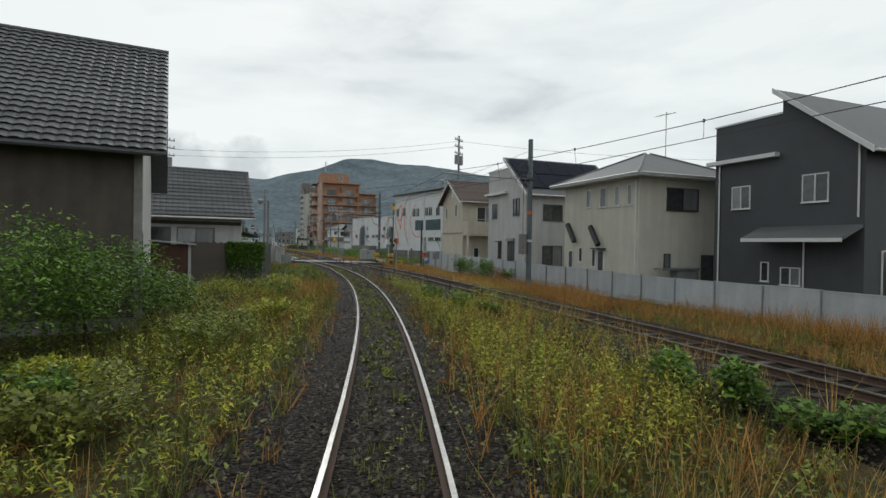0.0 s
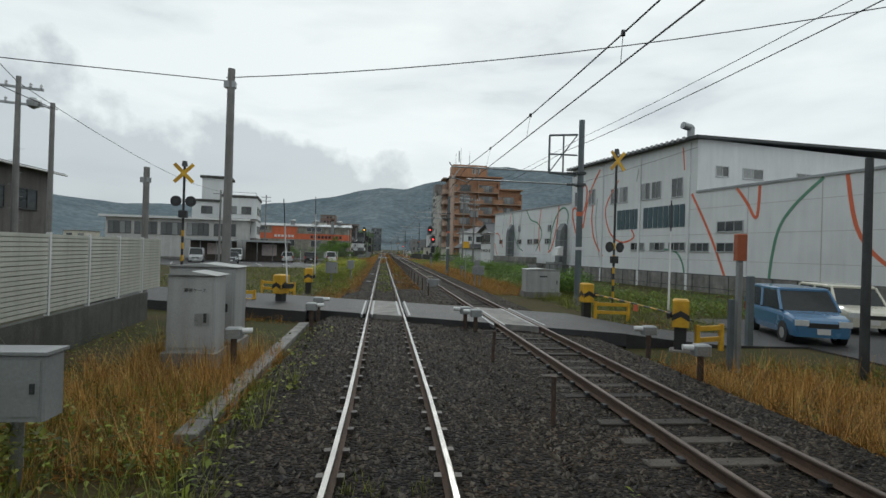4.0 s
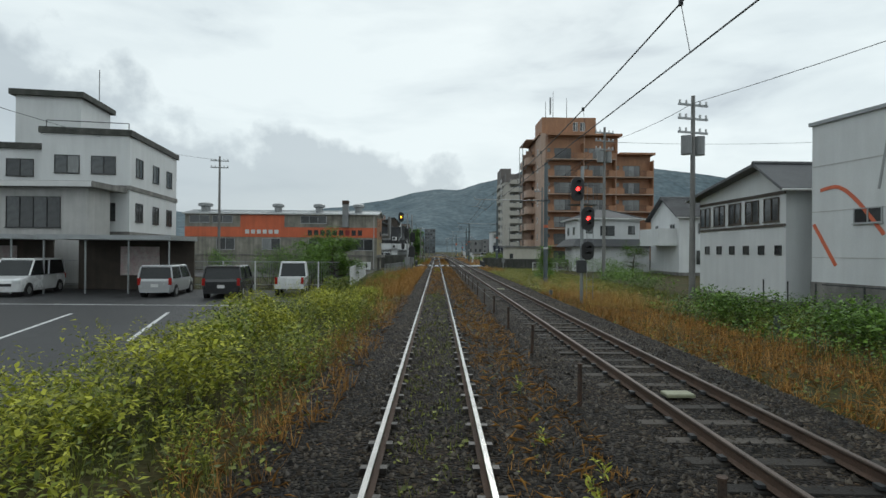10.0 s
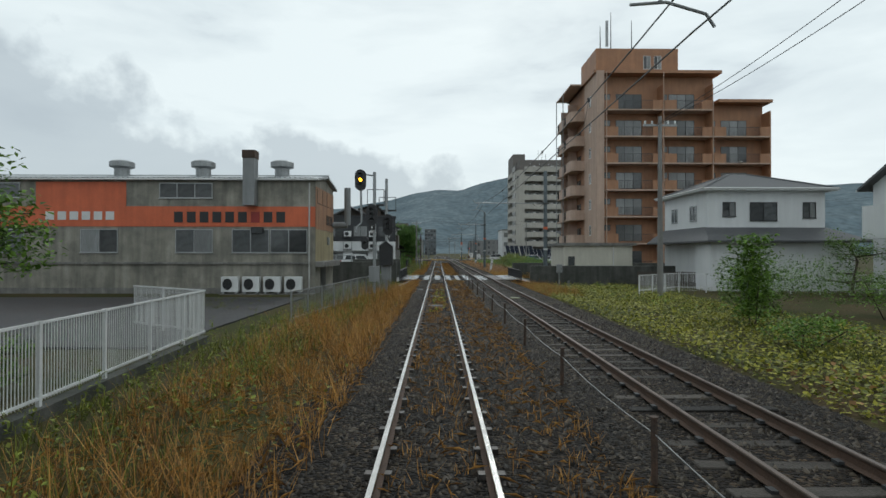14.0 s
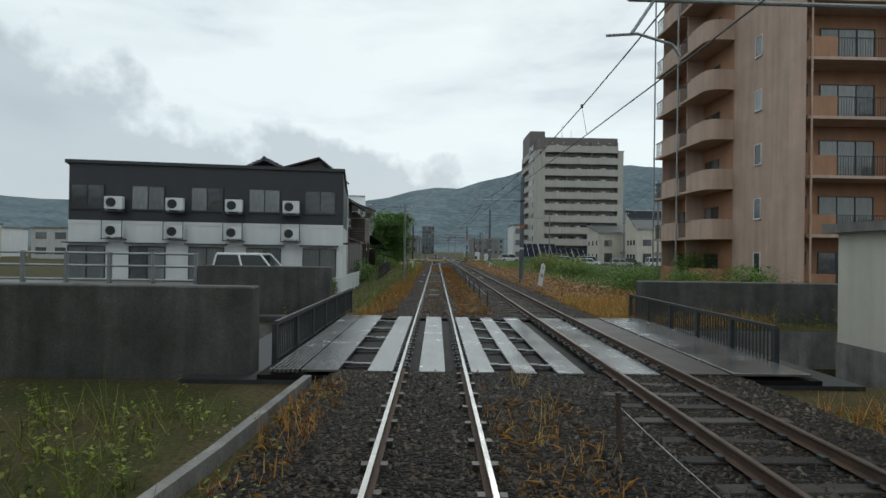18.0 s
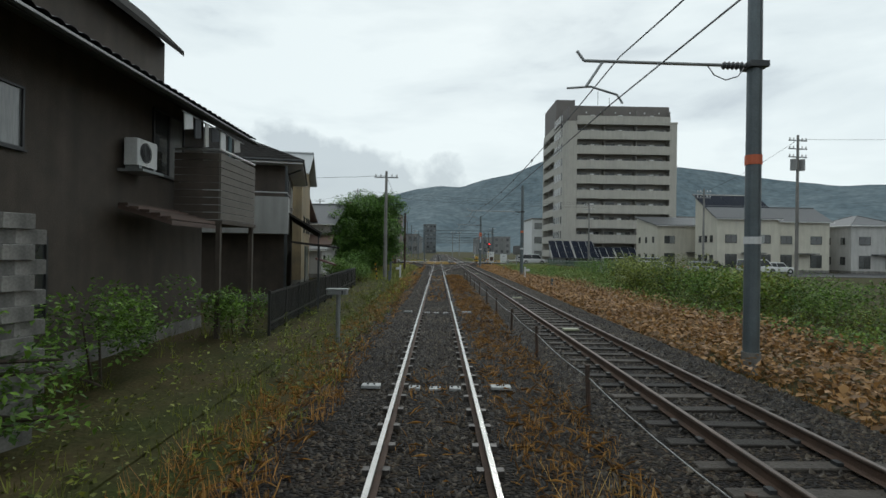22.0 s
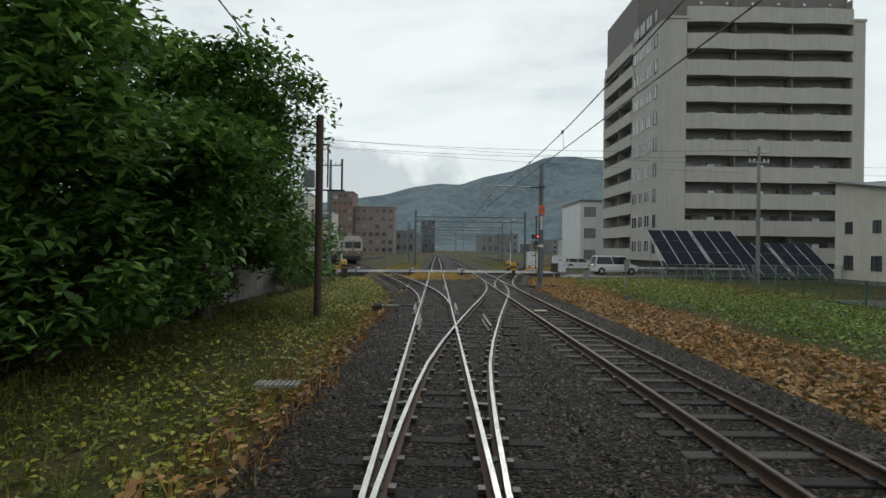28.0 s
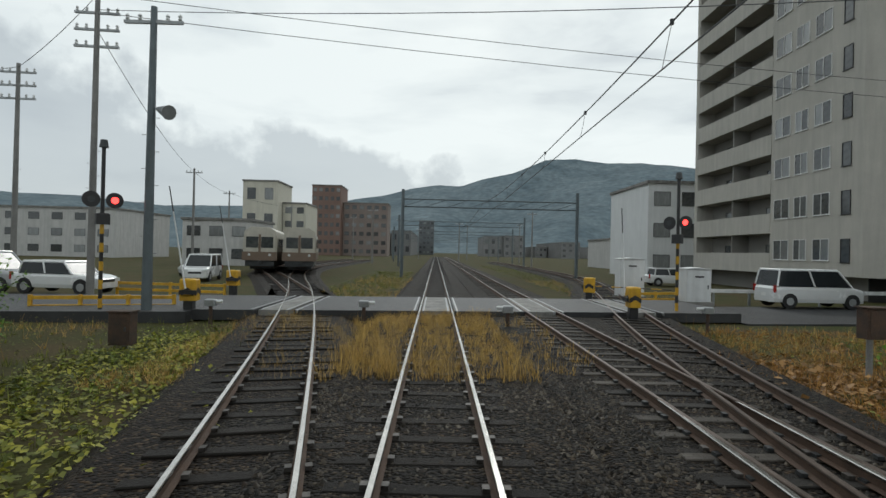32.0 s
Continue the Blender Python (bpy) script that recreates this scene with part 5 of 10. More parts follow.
# --- seven-storey terracotta apartment block
def apartment():
    F0, FH = 0.1, 3.13
    A = thing("apartment_block", 18.6, 123.4, G0, 0, "seven-storey terracotta apartment block with balconies and roof tower", "apartment block")
    part("wall", M().box(0, 14.4, 1.6, 13, 0, 23.2 + e), BRICKW, A, "terracotta tiled wall")
    part("wall", M().box(14.4, 20.4, 1.6, 12, 0, 19.8 + e), BRICKW, A, "terracotta tiled wall of the lower wing")
    part("side_wall", M().box(-0.05, 0.85, 0.0, 5.15, 0, 23.4 + e), PINKW, A, "salmon rendered corner")
    part("roof_tower", M().box(0.6, 10.6, 2.4, 9, 23.2 + e, 26.9 + e), BRICKW, A, "terracotta roof tower")
    part("roof_slab", M().box(-0.3, 14.8, 0.2, 13.2, 23.2 + e, 23.55 + e), BRICKW, A)
    part("roof_slab", M().box(14.4, 20.8, 0.2, 12.2, 19.8 + e, 20.15 + e), BRICKW, A)
    window(A, 6.8, 2.398, 24.4 + e, 0, 0.9, 1.6, frame=FRAMEW), window(A, 8.1, 2.398, 24.4 + e, 0, 0.9, 1.6, frame=FRAMEW)
    bays = [(0.95, 7.8), (7.8, 13.6), (13.6, 20.4)]
    for f in range(7):
        z = F0 + FH * f + e
        for i, (a, b) in enumerate(bays):
            if i == 2 and f > 5:
                continue
            part("balcony_slab", M().box(a, b, -0.1, 1.6, z - 0.16, z), PINKW, A)
            part("balcony_front", M().box(a + 0.1, a + 1.5, -0.1, 0.02, z, z + 1.05), BRICKW, A, "terracotta balcony front")
            part("balcony_front", M().box(b - 1.3, b - 0.08, -0.1, 0.02, z, z + 1.05), BRICKW, A, "terracotta balcony front")
            gr = M().box(a + 1.5, b - 1.3, -0.06, -0.02, z + 1.0, z + 1.05)
            k = 0
            while a + 1.6 + 0.14 * k < b - 1.3:
                gr.box(a + 1.6 + 0.14 * k, a + 1.62 + 0.14 * k, -0.05, -0.03, z, z + 1.0)
                k += 1
            tagged(part("balustrade", gr, STEELD, A, "dark bar balustrade"), kind="stuff")
            part("party_wall", M().box(b - 0.12, b, -0.05, 1.6, z, z + FH - 0.16), BRICKW, A)
            window(A, (a + b) / 2 - 0.1, 1.598, z + 0.25, 0, 3.1, 1.95, frame=FRAMED, glass=CURTAIN if (f + i) % 3 else GLASS, panes=3, sill=False)
            window(A, a + 0.75, 1.598, z + 1.5, 0, 0.7, 0.7, frame=FRAMED, glass=CURTAIN, panes=1, sill=False)
        window(A, -0.052, 2.6, z + 0.95, -90, 0.65, 1.2, frame=FRAMEW, panes=1)
        # rounded corner balconies on the track side
        for y0, y1 in ((5.15, 9.0), (9.0, 12.85)):
            m = M()
            out = [(0.0, y0)] + [(-1.75 + 0.7 * (1 - math.sin(t)), y0 + 0.7 * (1 - math.cos(t))) for t in (0.0, 0.4, 0.8, 1.2, 1.57)] + [(-1.75, y1 - 1.2), (-1.75, y1), (0.0, y1)]
            inn = [(x * 0.93, y0 + (y - y0) * 0.96 + 0.08) for x, y in out]
            m.prism(out, "z", z - 0.16, z)
            part("balcony_slab", m, PINKW, A)
            n = 6
            wv = M()
            wv.prism(out[:n + 1] + inn[:n + 1][::-1], "z", z, z + 1.1)
            part("balcony_front", wv, PINKW if f % 7 else BRICKW, A, "rounded salmon balcony front")
            gr = M().box(-1.75, -1.7, y1 - 1.75, y1 - 0.1, z + 1.0, z + 1.06)
            for k in range(11):
                gr.box(-1.74, -1.71, y1 - 1.72 + 0.15 * k, y1 - 1.7 + 0.15 * k, z, z + 1.0)
            tagged(part("balustrade", gr, STEELD, A, "dark bar balustrade"), kind="stuff")
            part("party_wall", M().box(-1.2, 0, y1 - 0.1, y1, z, z + FH - 0.16), PINKW, A)
            window(A, -0.002, y0 + 2.6, z + 0.05, -90, 1.7, 2.0, frame=FRAMED)
    for y in (8.95, 12.8):
        part("drainpipe", M().tube((-1.85, y, 0), (-1.85, y, 23.4 + e), 0.06, n=8), STEELG, A)
    for x in (1.05, 7.75, 13.55):
        part("drainpipe", M().tube((x, -0.16, 0), (x, -0.16, (23.2 if x < 13 else 19.8) + e), 0.05, n=8), PINKW, A)
    part("roof_canopy", M().box(-1.8, 0, 5.15, 12.85, 23.2 + e, 23.4 + e), PINKW, A)
    for x, y, h in ((3.1, 4.5, 5.4), (1.6, 4.0, 3.4), (5.6, 4.2, 4.2)):
        part("antenna", M().tube((x, y, 26.9 + e), (x, y, 26.9 + h + e), 0.07, 0.03, n=6), WIRE, A)
    part("antenna", M().box(2.45, 2.75, 4.4, 4.6, 28.0 + e, 31.2 + e), STEELG, A)
    for x, z in ((12.1, 9.6), (16.6, 13.0)):
        part("dish", M().lathe(x, -0.3, [(0.02, z), (0.26, z + 0.1), (0.26, z + 0.12)], 10), WHITEP, A, "small white satellite dish")


apartment()


# --- ten-storey cream condominium
def condo():
    FH = 3.02
    C = thing("condominium", 26, 231.5, G0, 0, "ten-storey cream condominium with long balconies and dark crown", "apartment block")
    W = 22.4
    part("wall", M().box(1.0, W, 1.5, 21.4, 0, 28.7 + e), CONDOSHADE, C, "shaded recessed wall")
    part("corner_wall", M().box(W - 1.4, W, 0, 1.5, 0, 28.7 + e), CONDOW, C, "cream end wall")
    part("corner_wall", M().box(-0.6, 2.0, 0.9, 9.6, 1.5, 28.7 + e), CONDOW, C, "cream corner wall")
    part("corner_wall", M().prism([(-0.6, 0.9), (0.1, 0.0), (2.0, 0.0), (2.0, 0.9)], "z", 1.5, 28.7 + e), CONDOW, C, "cream canted corner")
    part("end_pier", M().box(-0.6, 1.0, 20.9, 21.4, 0, 28.7 + e), CONDOW, C)
    part("crown", M().box(0.6, W - 1.2, 1.2, 14, 28.7 + e, 32.3 + e), CONDOD, C, "dark brown roof storey")
    part("crown", M().box(-0.6, 3.5, 8, 20, 28.7 + e, 35.4 + e), CONDOD, C, "dark brown lift tower")
    part("parapet", M().box(-0.1, W + 0.1, -0.1, 20.6, 28.55 + e, 28.85 + e), CONDOW, C)
    for i in range(6):
        part("roof_lamp", M().box(4 + 3 * i, 4.25 + 3 * i, 1.1, 1.2, 30.8 + e, 31.05 + e), WHITEP, C)
    for f in range(10):
        z = 1.25 + FH * (f - 0.0) - 1.5 + e + 0.3
        if z < 0.4:
            z = 0.4
        # south balconies in three slightly folded bays
        for a, b in ((2.0, 7.7), (7.7, 14.2), (14.2, W - 1.4)):
            part("balcony_front", M().prism([(a, -0.05), (a + (b - a) * 0.5, -0.28), (b, -0.05), (b, 0.1), (a + (b - a) * 0.5, -0.13), (a, 0.1)], "z", z + 0.98, z + 2.72), CONDOW, C, "cream balcony front")
            part("balcony_slab", M().box(a, b, 0.1, 1.5, z + 1.15, z + 1.32), CONDOW, C)
            part("party_wall", M().box(b - 0.08, b, 0.15, 1.5, z + 1.32, z + 3.9), CONDOSHADE, C)
            window(C, a + 1.5, 1.498, z + 1.35, 0, 1.9, 2.0, frame=FRAMED)
            window(C, b - 1.6, 1.498, z + 1.35, 0, 1.9, 2.0, frame=FRAMED)
            part("air_conditioner", M().bevel(a + 3.0, a + 3.8, 0.9, 1.2, z + 2.6, z + 3.15, 0.02), WHITEP, C, "white outdoor unit")
        # track side: bays with windows and a stack of balconies
        part("balcony_front", M().box(-0.63, -0.48, 9.6, 20.9, z + 0.98, z + 2.5), CONDOW, C, "cream balcony front")
        part("balcony_slab", M().box(-0.48, 1.0, 9.6, 20.9, z + 0.98, z + 1.15), CONDOW, C)
        part("party_wall", M().box(-0.45, 1.0, 15.0, 15.12, z + 1.15, z + 4.0), CONDOSHADE, C)
        for u in (11.6, 17.6):
            window(C, 0.998, u, z + 1.2, -90, 1.9, 2.0, frame=FRAMED)
        window(C, -0.602, 2.2, z + 1.9, -90, 0.75, 1.5, frame=FRAMED, panes=1)
        for u, w in ((4.3, 1.5), (6.3, 1.3), (8.3, 1.7)):
            window(C, -0.602, u, z + 2.0, -90, w, 1.45, frame=FRAMEW)
    # Black sheet added to stand for the shade in the open ground floor.
    part("dark_ground_floor", M().box(0.3, W, 1.45, 1.5, 0, 2.2), BLACKP, C)
    for x, h in ((7, 3.6), (9.4, 2.2)):
        part("antenna", M().tube((x, 3, 32.3 + e), (x, 3, 32.3 + h + e), 0.05, n=5), WIRE, C)


condo()

# solar field in front of the condominium
for i in range(4):
    s = thing("solar_array", 20.8 + 4.3 * i, 219.5 if i < 2 else 221, G0 if i < 2 else G0 - 1.1, 0, "tilted rack of dark solar panels on steel legs", "solar panel", "solar arrays")
    for j in range(3):
        for k in range(3):
            a0, a1 = k / 3 + 0.01, (k + 1) / 3 - 0.01
            g = lambda t: (0.2 + 4.4 * t, 1.5 + 3.2 * t)
            (ya, za), (yb, zb) = g(a0), g(a1)
            part("panel", roof_slab(M(), (1.35 * j, ya, za), (1.35 * j + 1.24, ya, za), (1.35 * j + 1.24, yb, zb), (1.35 * j, yb, zb), 0.05), SOLAR, s)
    for x in (-0.055, 1.295, 2.645, 3.99):
        part("rack_rail", M().tube((x, 0.2, 1.48), (x, 4.6, 4.68), 0.022, n=6), WHITEP, s)
    for x in (0.2, 3.8):
        part("leg", M().tube((x, 0.6, 0), (x, 0.6, 1.7), 0.05, n=6), STEELG, s)
        part("leg", M().tube((x, 4.2, 0), (x, 4.2, 4.3), 0.05, n=6), STEELG, s)
        part("brace", M().tube((x, 0.6, 0.3), (x, 4.2, 3.9), 0.035, n=6), WHITEP, s)

# new houses on the far side of the car park
for x0, x1, y0, y1, ev, rise, kind, wm, lab in ((40.3, 49.2, 200.5, 207, 7.2, 4.2, "mono_n", CREAMW, "white two-storey house with a steep dark solar roof"), (50, 58.5, 203, 211, 7.2, 2.2, "gable_x", CREAMW, "cream two-storey house with a dark gable roof"),
                                                (61, 69, 202, 211, 6.6, 1.8, "hip", GREYW, "grey two-storey house with a hipped roof"), (35.6, 47, 210, 219, 6.6, 1.9, "mono_n", CREAMW, "long white two-storey building with a sloping roof"), (72, 81, 198, 207, 6.2, 1.9, "gable_x", WHITEW, "white two-storey house with a dark gable roof")):
    hh, ww, oo = house("suburban_house", lab, x0, x1, y0, y1, ev, wm, kind, rise, ROOFS, 0.4, group="houses by the car park")
    for u in (y0 + 1.6, (y0 + y1) / 2, y1 - 1.6):
        ww("w", u, 3.9, 0.8, 1.0, frame=FRAMED), ww("w", u, 0.8, 1.0, 1.2, frame=FRAMED)
    for u in (x0 + 2, x1 - 2):
        ww("s", u, 3.8, 1.7, 1.2, frame=FRAMED), ww("s", u, 0.3, 1.7, 1.9, frame=FRAMED)
    if kind == "mono_n" and y0 < 205:
        for k in range(5):
            for q in range(2):
                f0, f1 = 0.06 + 0.45 * q, 0.48 + 0.45 * q
                g = lambda f: ((y1 - y0) * (f - 0.5), ev - G0 + rise * f + 0.2)
                part("solar_panel", roof_slab(M(), (-4.9 + 1.96 * k, *g(f0)), (-3.0 + 1.96 * k, *g(f0)), (-3.0 + 1.96 * k, *g(f1)), (-4.9 + 1.96 * k, *g(f1)), 0.04), SOLAR, hh, "dark glass solar panel")
    part("porch", M().box(-1, 2, -(y1 - y0) / 2 - 1.2, -(y1 - y0) / 2, 2.7, 2.85), ROOFS, hh)

# --- town on the other side of the line
wb3, ww3, ow3 = house("office_building", "white three-storey flat-roofed building with roof tower", -25.9, -20.6, 64.8, 74.2, 9.6, WHITEW, "flat", 0.4, CONCDARK, 0.15)
part("wing", M().box(-7.4, -2.66, -2.4, 4.5, 0, 9.3), WHITEW, wb3, "white recessed wing")
part("wing_roof", M().box(-7.55, -2.66, -2.6, 4.6, 9.3, 9.7), CONCDARK, wb3)
part("tower", M().box(-6.2, -2.0, -1.2, 3.4, 9.7, 13.3), WHITEW, wb3, "white stair tower")
part("tower_cap", M().box(-6.5, -1.7, -1.5, 3.7, 13.3, 13.7), CONCDARK, wb3)
part("antenna", M().tube((-2.2, 2, 13.7), (-2.2, 2, 16.4), 0.03, n=5), WIRE, wb3)
part("roof_rail", M().tube((-2.5, -4.5, 10.9), (2.5, -4.5, 10.9), 0.03, n=5).tube((-2.5, -4.5, 10.0), (-2.5, -4.5, 10.9), 0.03, n=5).tube((2.5, -4.5, 10.0), (2.5, -4.5, 10.9), 0.03, n=5), STEELD, wb3)
for z in (0.8, 3.9, 7.0):
    for u in (66.4, 69.5, 72.4):
        ww3("e", u, z, 1.2, 1.3, frame=FRAMED)
    for u in (-24.4, -22.2):
        ww3("s", u, z, 1.5, 1.2, frame=FRAMED)
    window(wb3, -5.2, -2.402, z - G0, 0, 1.7, 1.2, frame=FRAMED)
for z in (3.3, 6.4):
    part("string_course", M().box(-2.72, 2.72, -4.77, 4.77, z, z + 0.3), CONC, wb3)
turn(wb3, -20.6, 64.8, 9)
lowb, wl, ol = house("low_shop", "two-storey flat-roofed building with a deep eave and wide windows", -42, -21.3, 61.7, 63.85, 5.75, GREYW, "flat", 0.35, CONC, 0.7)
for u in (-40, -36.2, -32.4, -28.6, -24.6):
    wl("s", u, 3.3, 3.3, 1.9, frame=FRAMED, panes=4)
part("fascia", M().box(-11.1, 11.0, -1.84, -1.79, 6.17, 6.5), FRAMEW, lowb)
cs = thing("carport", -17.7, 58.9, G0, 4, "flat-roofed carport with a pale fascia", "carport", "carports")
part("roof", M().box(-3.4, 3.4, -1.5, 2.2, 2.95, 3.2), ROOFM, cs)
for x in (-3.2, -1.1, 1.1, 3.2):
    part("post", M().tube((x, -1.2, 0), (x, -1.2, 2.95), 0.05, n=8), STEELG, cs)
part("back_wall", M().box(-3.3, 3.3, 2.0, 2.1, 0, 2.95), BROWNW, cs)
part("poster", M().box(-0.9, 1.3, 1.94, 1.998, 0.9, 2.6), mat("poster_pale_pink", (0.50, 0.36, 0.36), 0.5, 0, 0.3, 3, 12, 0.05, (0.60, 0.55, 0.52)), cs, "faded pink notice board")
copy_thing(cs, pose(-25.6, 58.2, G0, 0, 0, 4))


def cleaners():
    wall = mat("wall_beige_grey", (0.39, 0.37, 0.31), 0.75, 0, 0.15, 0.9, 30, 0.2, (0.22, 0.21, 0.18), stain=0.45)
    K, kw, ko = house("laundry_building", "beige laundry building with an orange band and corrugated roof", -31, -7.4, 94.3, 99.6, 6.45, wall, "gable_x", 0.45, ROOFM, 0.25, category="shop")
    w, d = 11.8, 2.65
    part("orange_band", M().box(-w, w, -d - 0.035, -d - 0.005, 4.05, 5.27), ORANGE, K, "orange painted band")
    part("orange_field", M().box(w + 0.005, w + 0.035, -d, d, 3.92, 6.5), mat("paint_washed_orange", (0.46, 0.235, 0.125), 0.7, 0, 0.3, 0.8, 30, 0.2, (0.33, 0.19, 0.115), stain=0.4), K, "washed-out orange painted end wall")
    for y0 in (-2.3, -0.9, 0.5):
        part("frame_line", M().box(w + 0.036, w + 0.05, y0, y0 + 1.2, 5.5, 5.54).box(w + 0.036, w + 0.05, y0, y0 + 0.04, 5.54, 6.4), RUST, K)
    part("lower_wall", M().box(w + 0.004, w + 0.03, -d, d, 1.95, 3.9), mat("wall_cream_boards", (0.44, 0.37, 0.215), 0.7, 0, 0.2, 1.2, 30, 0.2, stain=0.4), K, "cream boarded lower wall")
    part("ledge", M().bevel(w, w + 0.5, -d, d, 1.6, 1.95, 0.02), CONC, K)
    part("orange_field", M().box(-5.0, 0.4, -d - 0.033, -d - 0.004, 5.272, 6.75), ORANGE, K, "orange painted wall field")
    cor = M()
    for i in range(79):
        x = -w - 0.2 + 0.302 * i
        cor.tube((x, -d - 0.32, 6.96), (x, 0, 7.46), 0.055, n=6)
    part("corrugation", cor, ROOFM, K)
    for u in (-9.0, -11.3, -14.7, -20.4, -26):
        kw("s", u, 2.05, 2.25, 1.42, frame=ALU, panes=2, sill=True)
    for u in (-15.2, -26.4, -29.2):
        kw("s", u, 5.35, 3.2 if u > -20 else 2.5, 0.92, frame=ALU, panes=3 if u > -20 else 2)
    part("sill_band", M().box(-w, w - 0.25, -d - 0.12, -d - 0.002, 1.78, 1.9), CONC, K)
    part("side_door", M().box(w - 0.02, w + 0.03, -1.2, 0.2, 0.05, 1.6), STEELD, K)
    part("wall_vent", M().bevel(w + 0.03, w + 0.16, 0.5, 0.8, 3.0, 3.5, 0.02), STEELG, K)
    for x, y, sc in ((-9.8, -1.4, 1.2), (-0.85, -1.0, 1), (4.3, -1.0, 1), (9.3, -1.0, 1.0)):
        part("roof_ventilator", M().lathe(x, y, [(0.45 * sc, 7.0), (0.45 * sc, 7.8), (0.72 * sc, 7.9), (0.72 * sc, 8.2), (0.5 * sc, 8.3), (0.1, 8.35)], 14), STEELG, K, "round galvanised roof ventilator")
    fl = part("flue", M().bevel(7.65, 8.35, -d - 0.72, -d - 0.04, 5.3, 8.55, 0.02), GREYB, K, "grey square flue with a rusty cap")
    part("flue_cap", M().box(7.62, 8.38, -d - 0.75, -d - 0.01, 8.1, 8.57), RUST, fl)
    part("exhaust_pipe", M().pipe([(w + 0.1, 2.2, 4.4), (w + 1.1, 2.2, 4.4), (w + 1.1, 2.2, 7.0)], 0.22, 12), GREYB, K)
    # shop name in plain bars
    for i in range(9):
        u = 3.3 + 0.77 * i
        part("sign_bar", M().box(u, u + 0.52, -d - 0.06, -d - 0.037, 4.3, 4.95), REDBR if i == 6 else BLACKP, K, "dark sign bar")
    for i in range(6):
        u = -4.4 + 0.72 * i
        part("sign_bar", M().box(u, u + 0.5, -d - 0.06, -d - 0.037, 4.45, 4.95), FRAMEW, K, "pale sign bar")
    for i in range(4):
        part("sign_bar", M().box(w + 0.036, w + 0.055, 0.3 + 0.52 * i, 0.66 + 0.52 * i, 4.3, 4.95), RUST, K, "faded dark sign bar")
    part("downpipe", M().tube((w - 0.35, -d - 0.08, 0.2), (w - 0.35, -d - 0.08, 6.7), 0.05), GREYW, K)
    part("fan_outlet", M().bevel(8.0, 8.7, -d - 0.3, -d - 0.04, 3.65, 4.0, 0.03), STEELD, K)


cleaners()


def ac_unit(x, y, z, rz, parent=None):
    a = thing("air_conditioner", x, y, z, rz, "white outdoor air-conditioning unit with round fan grille", "air conditioner", "outdoor units")
    part("casing", M().bevel(-0.42, 0.42, -0.16, 0.16, 0, 0.62, 0.02), WHITEP, a)
    g = M()
    for r in (0.23, 0.16, 0.09):
        pts = [(-0.1 + r * math.cos(2 * math.pi * k / 16), -0.175, 0.31 + r * math.sin(2 * math.pi * k / 16)) for k in range(17)]
        g.pipe(pts, 0.008, 4)
    part("fan_grille", g, STEELD, a)
    part("fan", M().tube((-0.1, -0.166, 0.31), (-0.1, -0.163, 0.31), 0.22, n=16), BLACKP, a)
    for s in (-0.3, 0.3):
        part("foot", M().box(s - 0.05, s + 0.05, -0.16, 0.16, -0.08, 0), STEELG, a)
    return a


for x in (-12.0, -10.75, -9.5, -8.25):
    a_ = ac_unit(x - 0.35, 93.9, G0 + 0.15, 0)
    a_.scale = (1.22, 1.1, 1.45)
lg = M().box(-12.9, -7.4, 93.55, 94.28, G0 - 0.02, G0 + 0.03)
solo("equipment_plinth", lg, CONC, "concrete plinth carrying outdoor units", "plinth")

# black and white two-storey flats
FL = thing("apartment_house", -5.0, 124.25, G0, 7.5, "two-storey apartment house, black siding above and white below", "apartment house")
part("wall", M().prism([(0, 3.69), (5.1, 3.69), (5.1, 5.86), (0, 6.62)], "x", -13.5, 0), BLACKW, FL, "black upper storey")
part("lower_wall", M().box(-13.5, 0, 0, 5.1, 0.3, 3.69), WHITEW, FL, "white lower storey")
part("foundation", M().box(-13.48, -0.02, 0.02, 5.08, -0.5, 0.298), CONC, FL)
part("roof", roof_slab(M(), (-13.65, -0.12, 6.8), (0.08, -0.12, 6.8), (0.08, 5.25, 6.0), (-13.65, 5.25, 6.0), 0.17), BLACKW, FL, "dark roof edge")
for i in range(10):
    part("siding_board", M().box(0.0, 0.024, 0.02, 5.08, 3.72 + 0.22 * i, 3.925 + 0.22 * i), mat("siding_slate", (0.10, 0.108, 0.118), 0.4, 0, 0.2, 1.0, 30, 0.1), FL)
for i in range(15):
    part("siding_board", M().box(0.0, 0.024, 0.02, 5.08, 0.34 + 0.222 * i, 0.548 + 0.222 * i), WHITEW, FL)
part("band", M().box(-13.5, 0.03, -0.03, -0.001, 3.6, 3.78), FRAMEW, FL)
part("downpipe", M().tube((0.06, 5.0, 0.3), (0.06, 5.0, 5.9), 0.04, n=8), FRAMEW, FL)
part("wall_lamp", M().bevel(0.02, 0.3, 0.3, 0.5, 2.75, 2.85, 0.02), STEELD, FL, "small dark wall lamp")
FLM = FL.matrix_basis.copy()
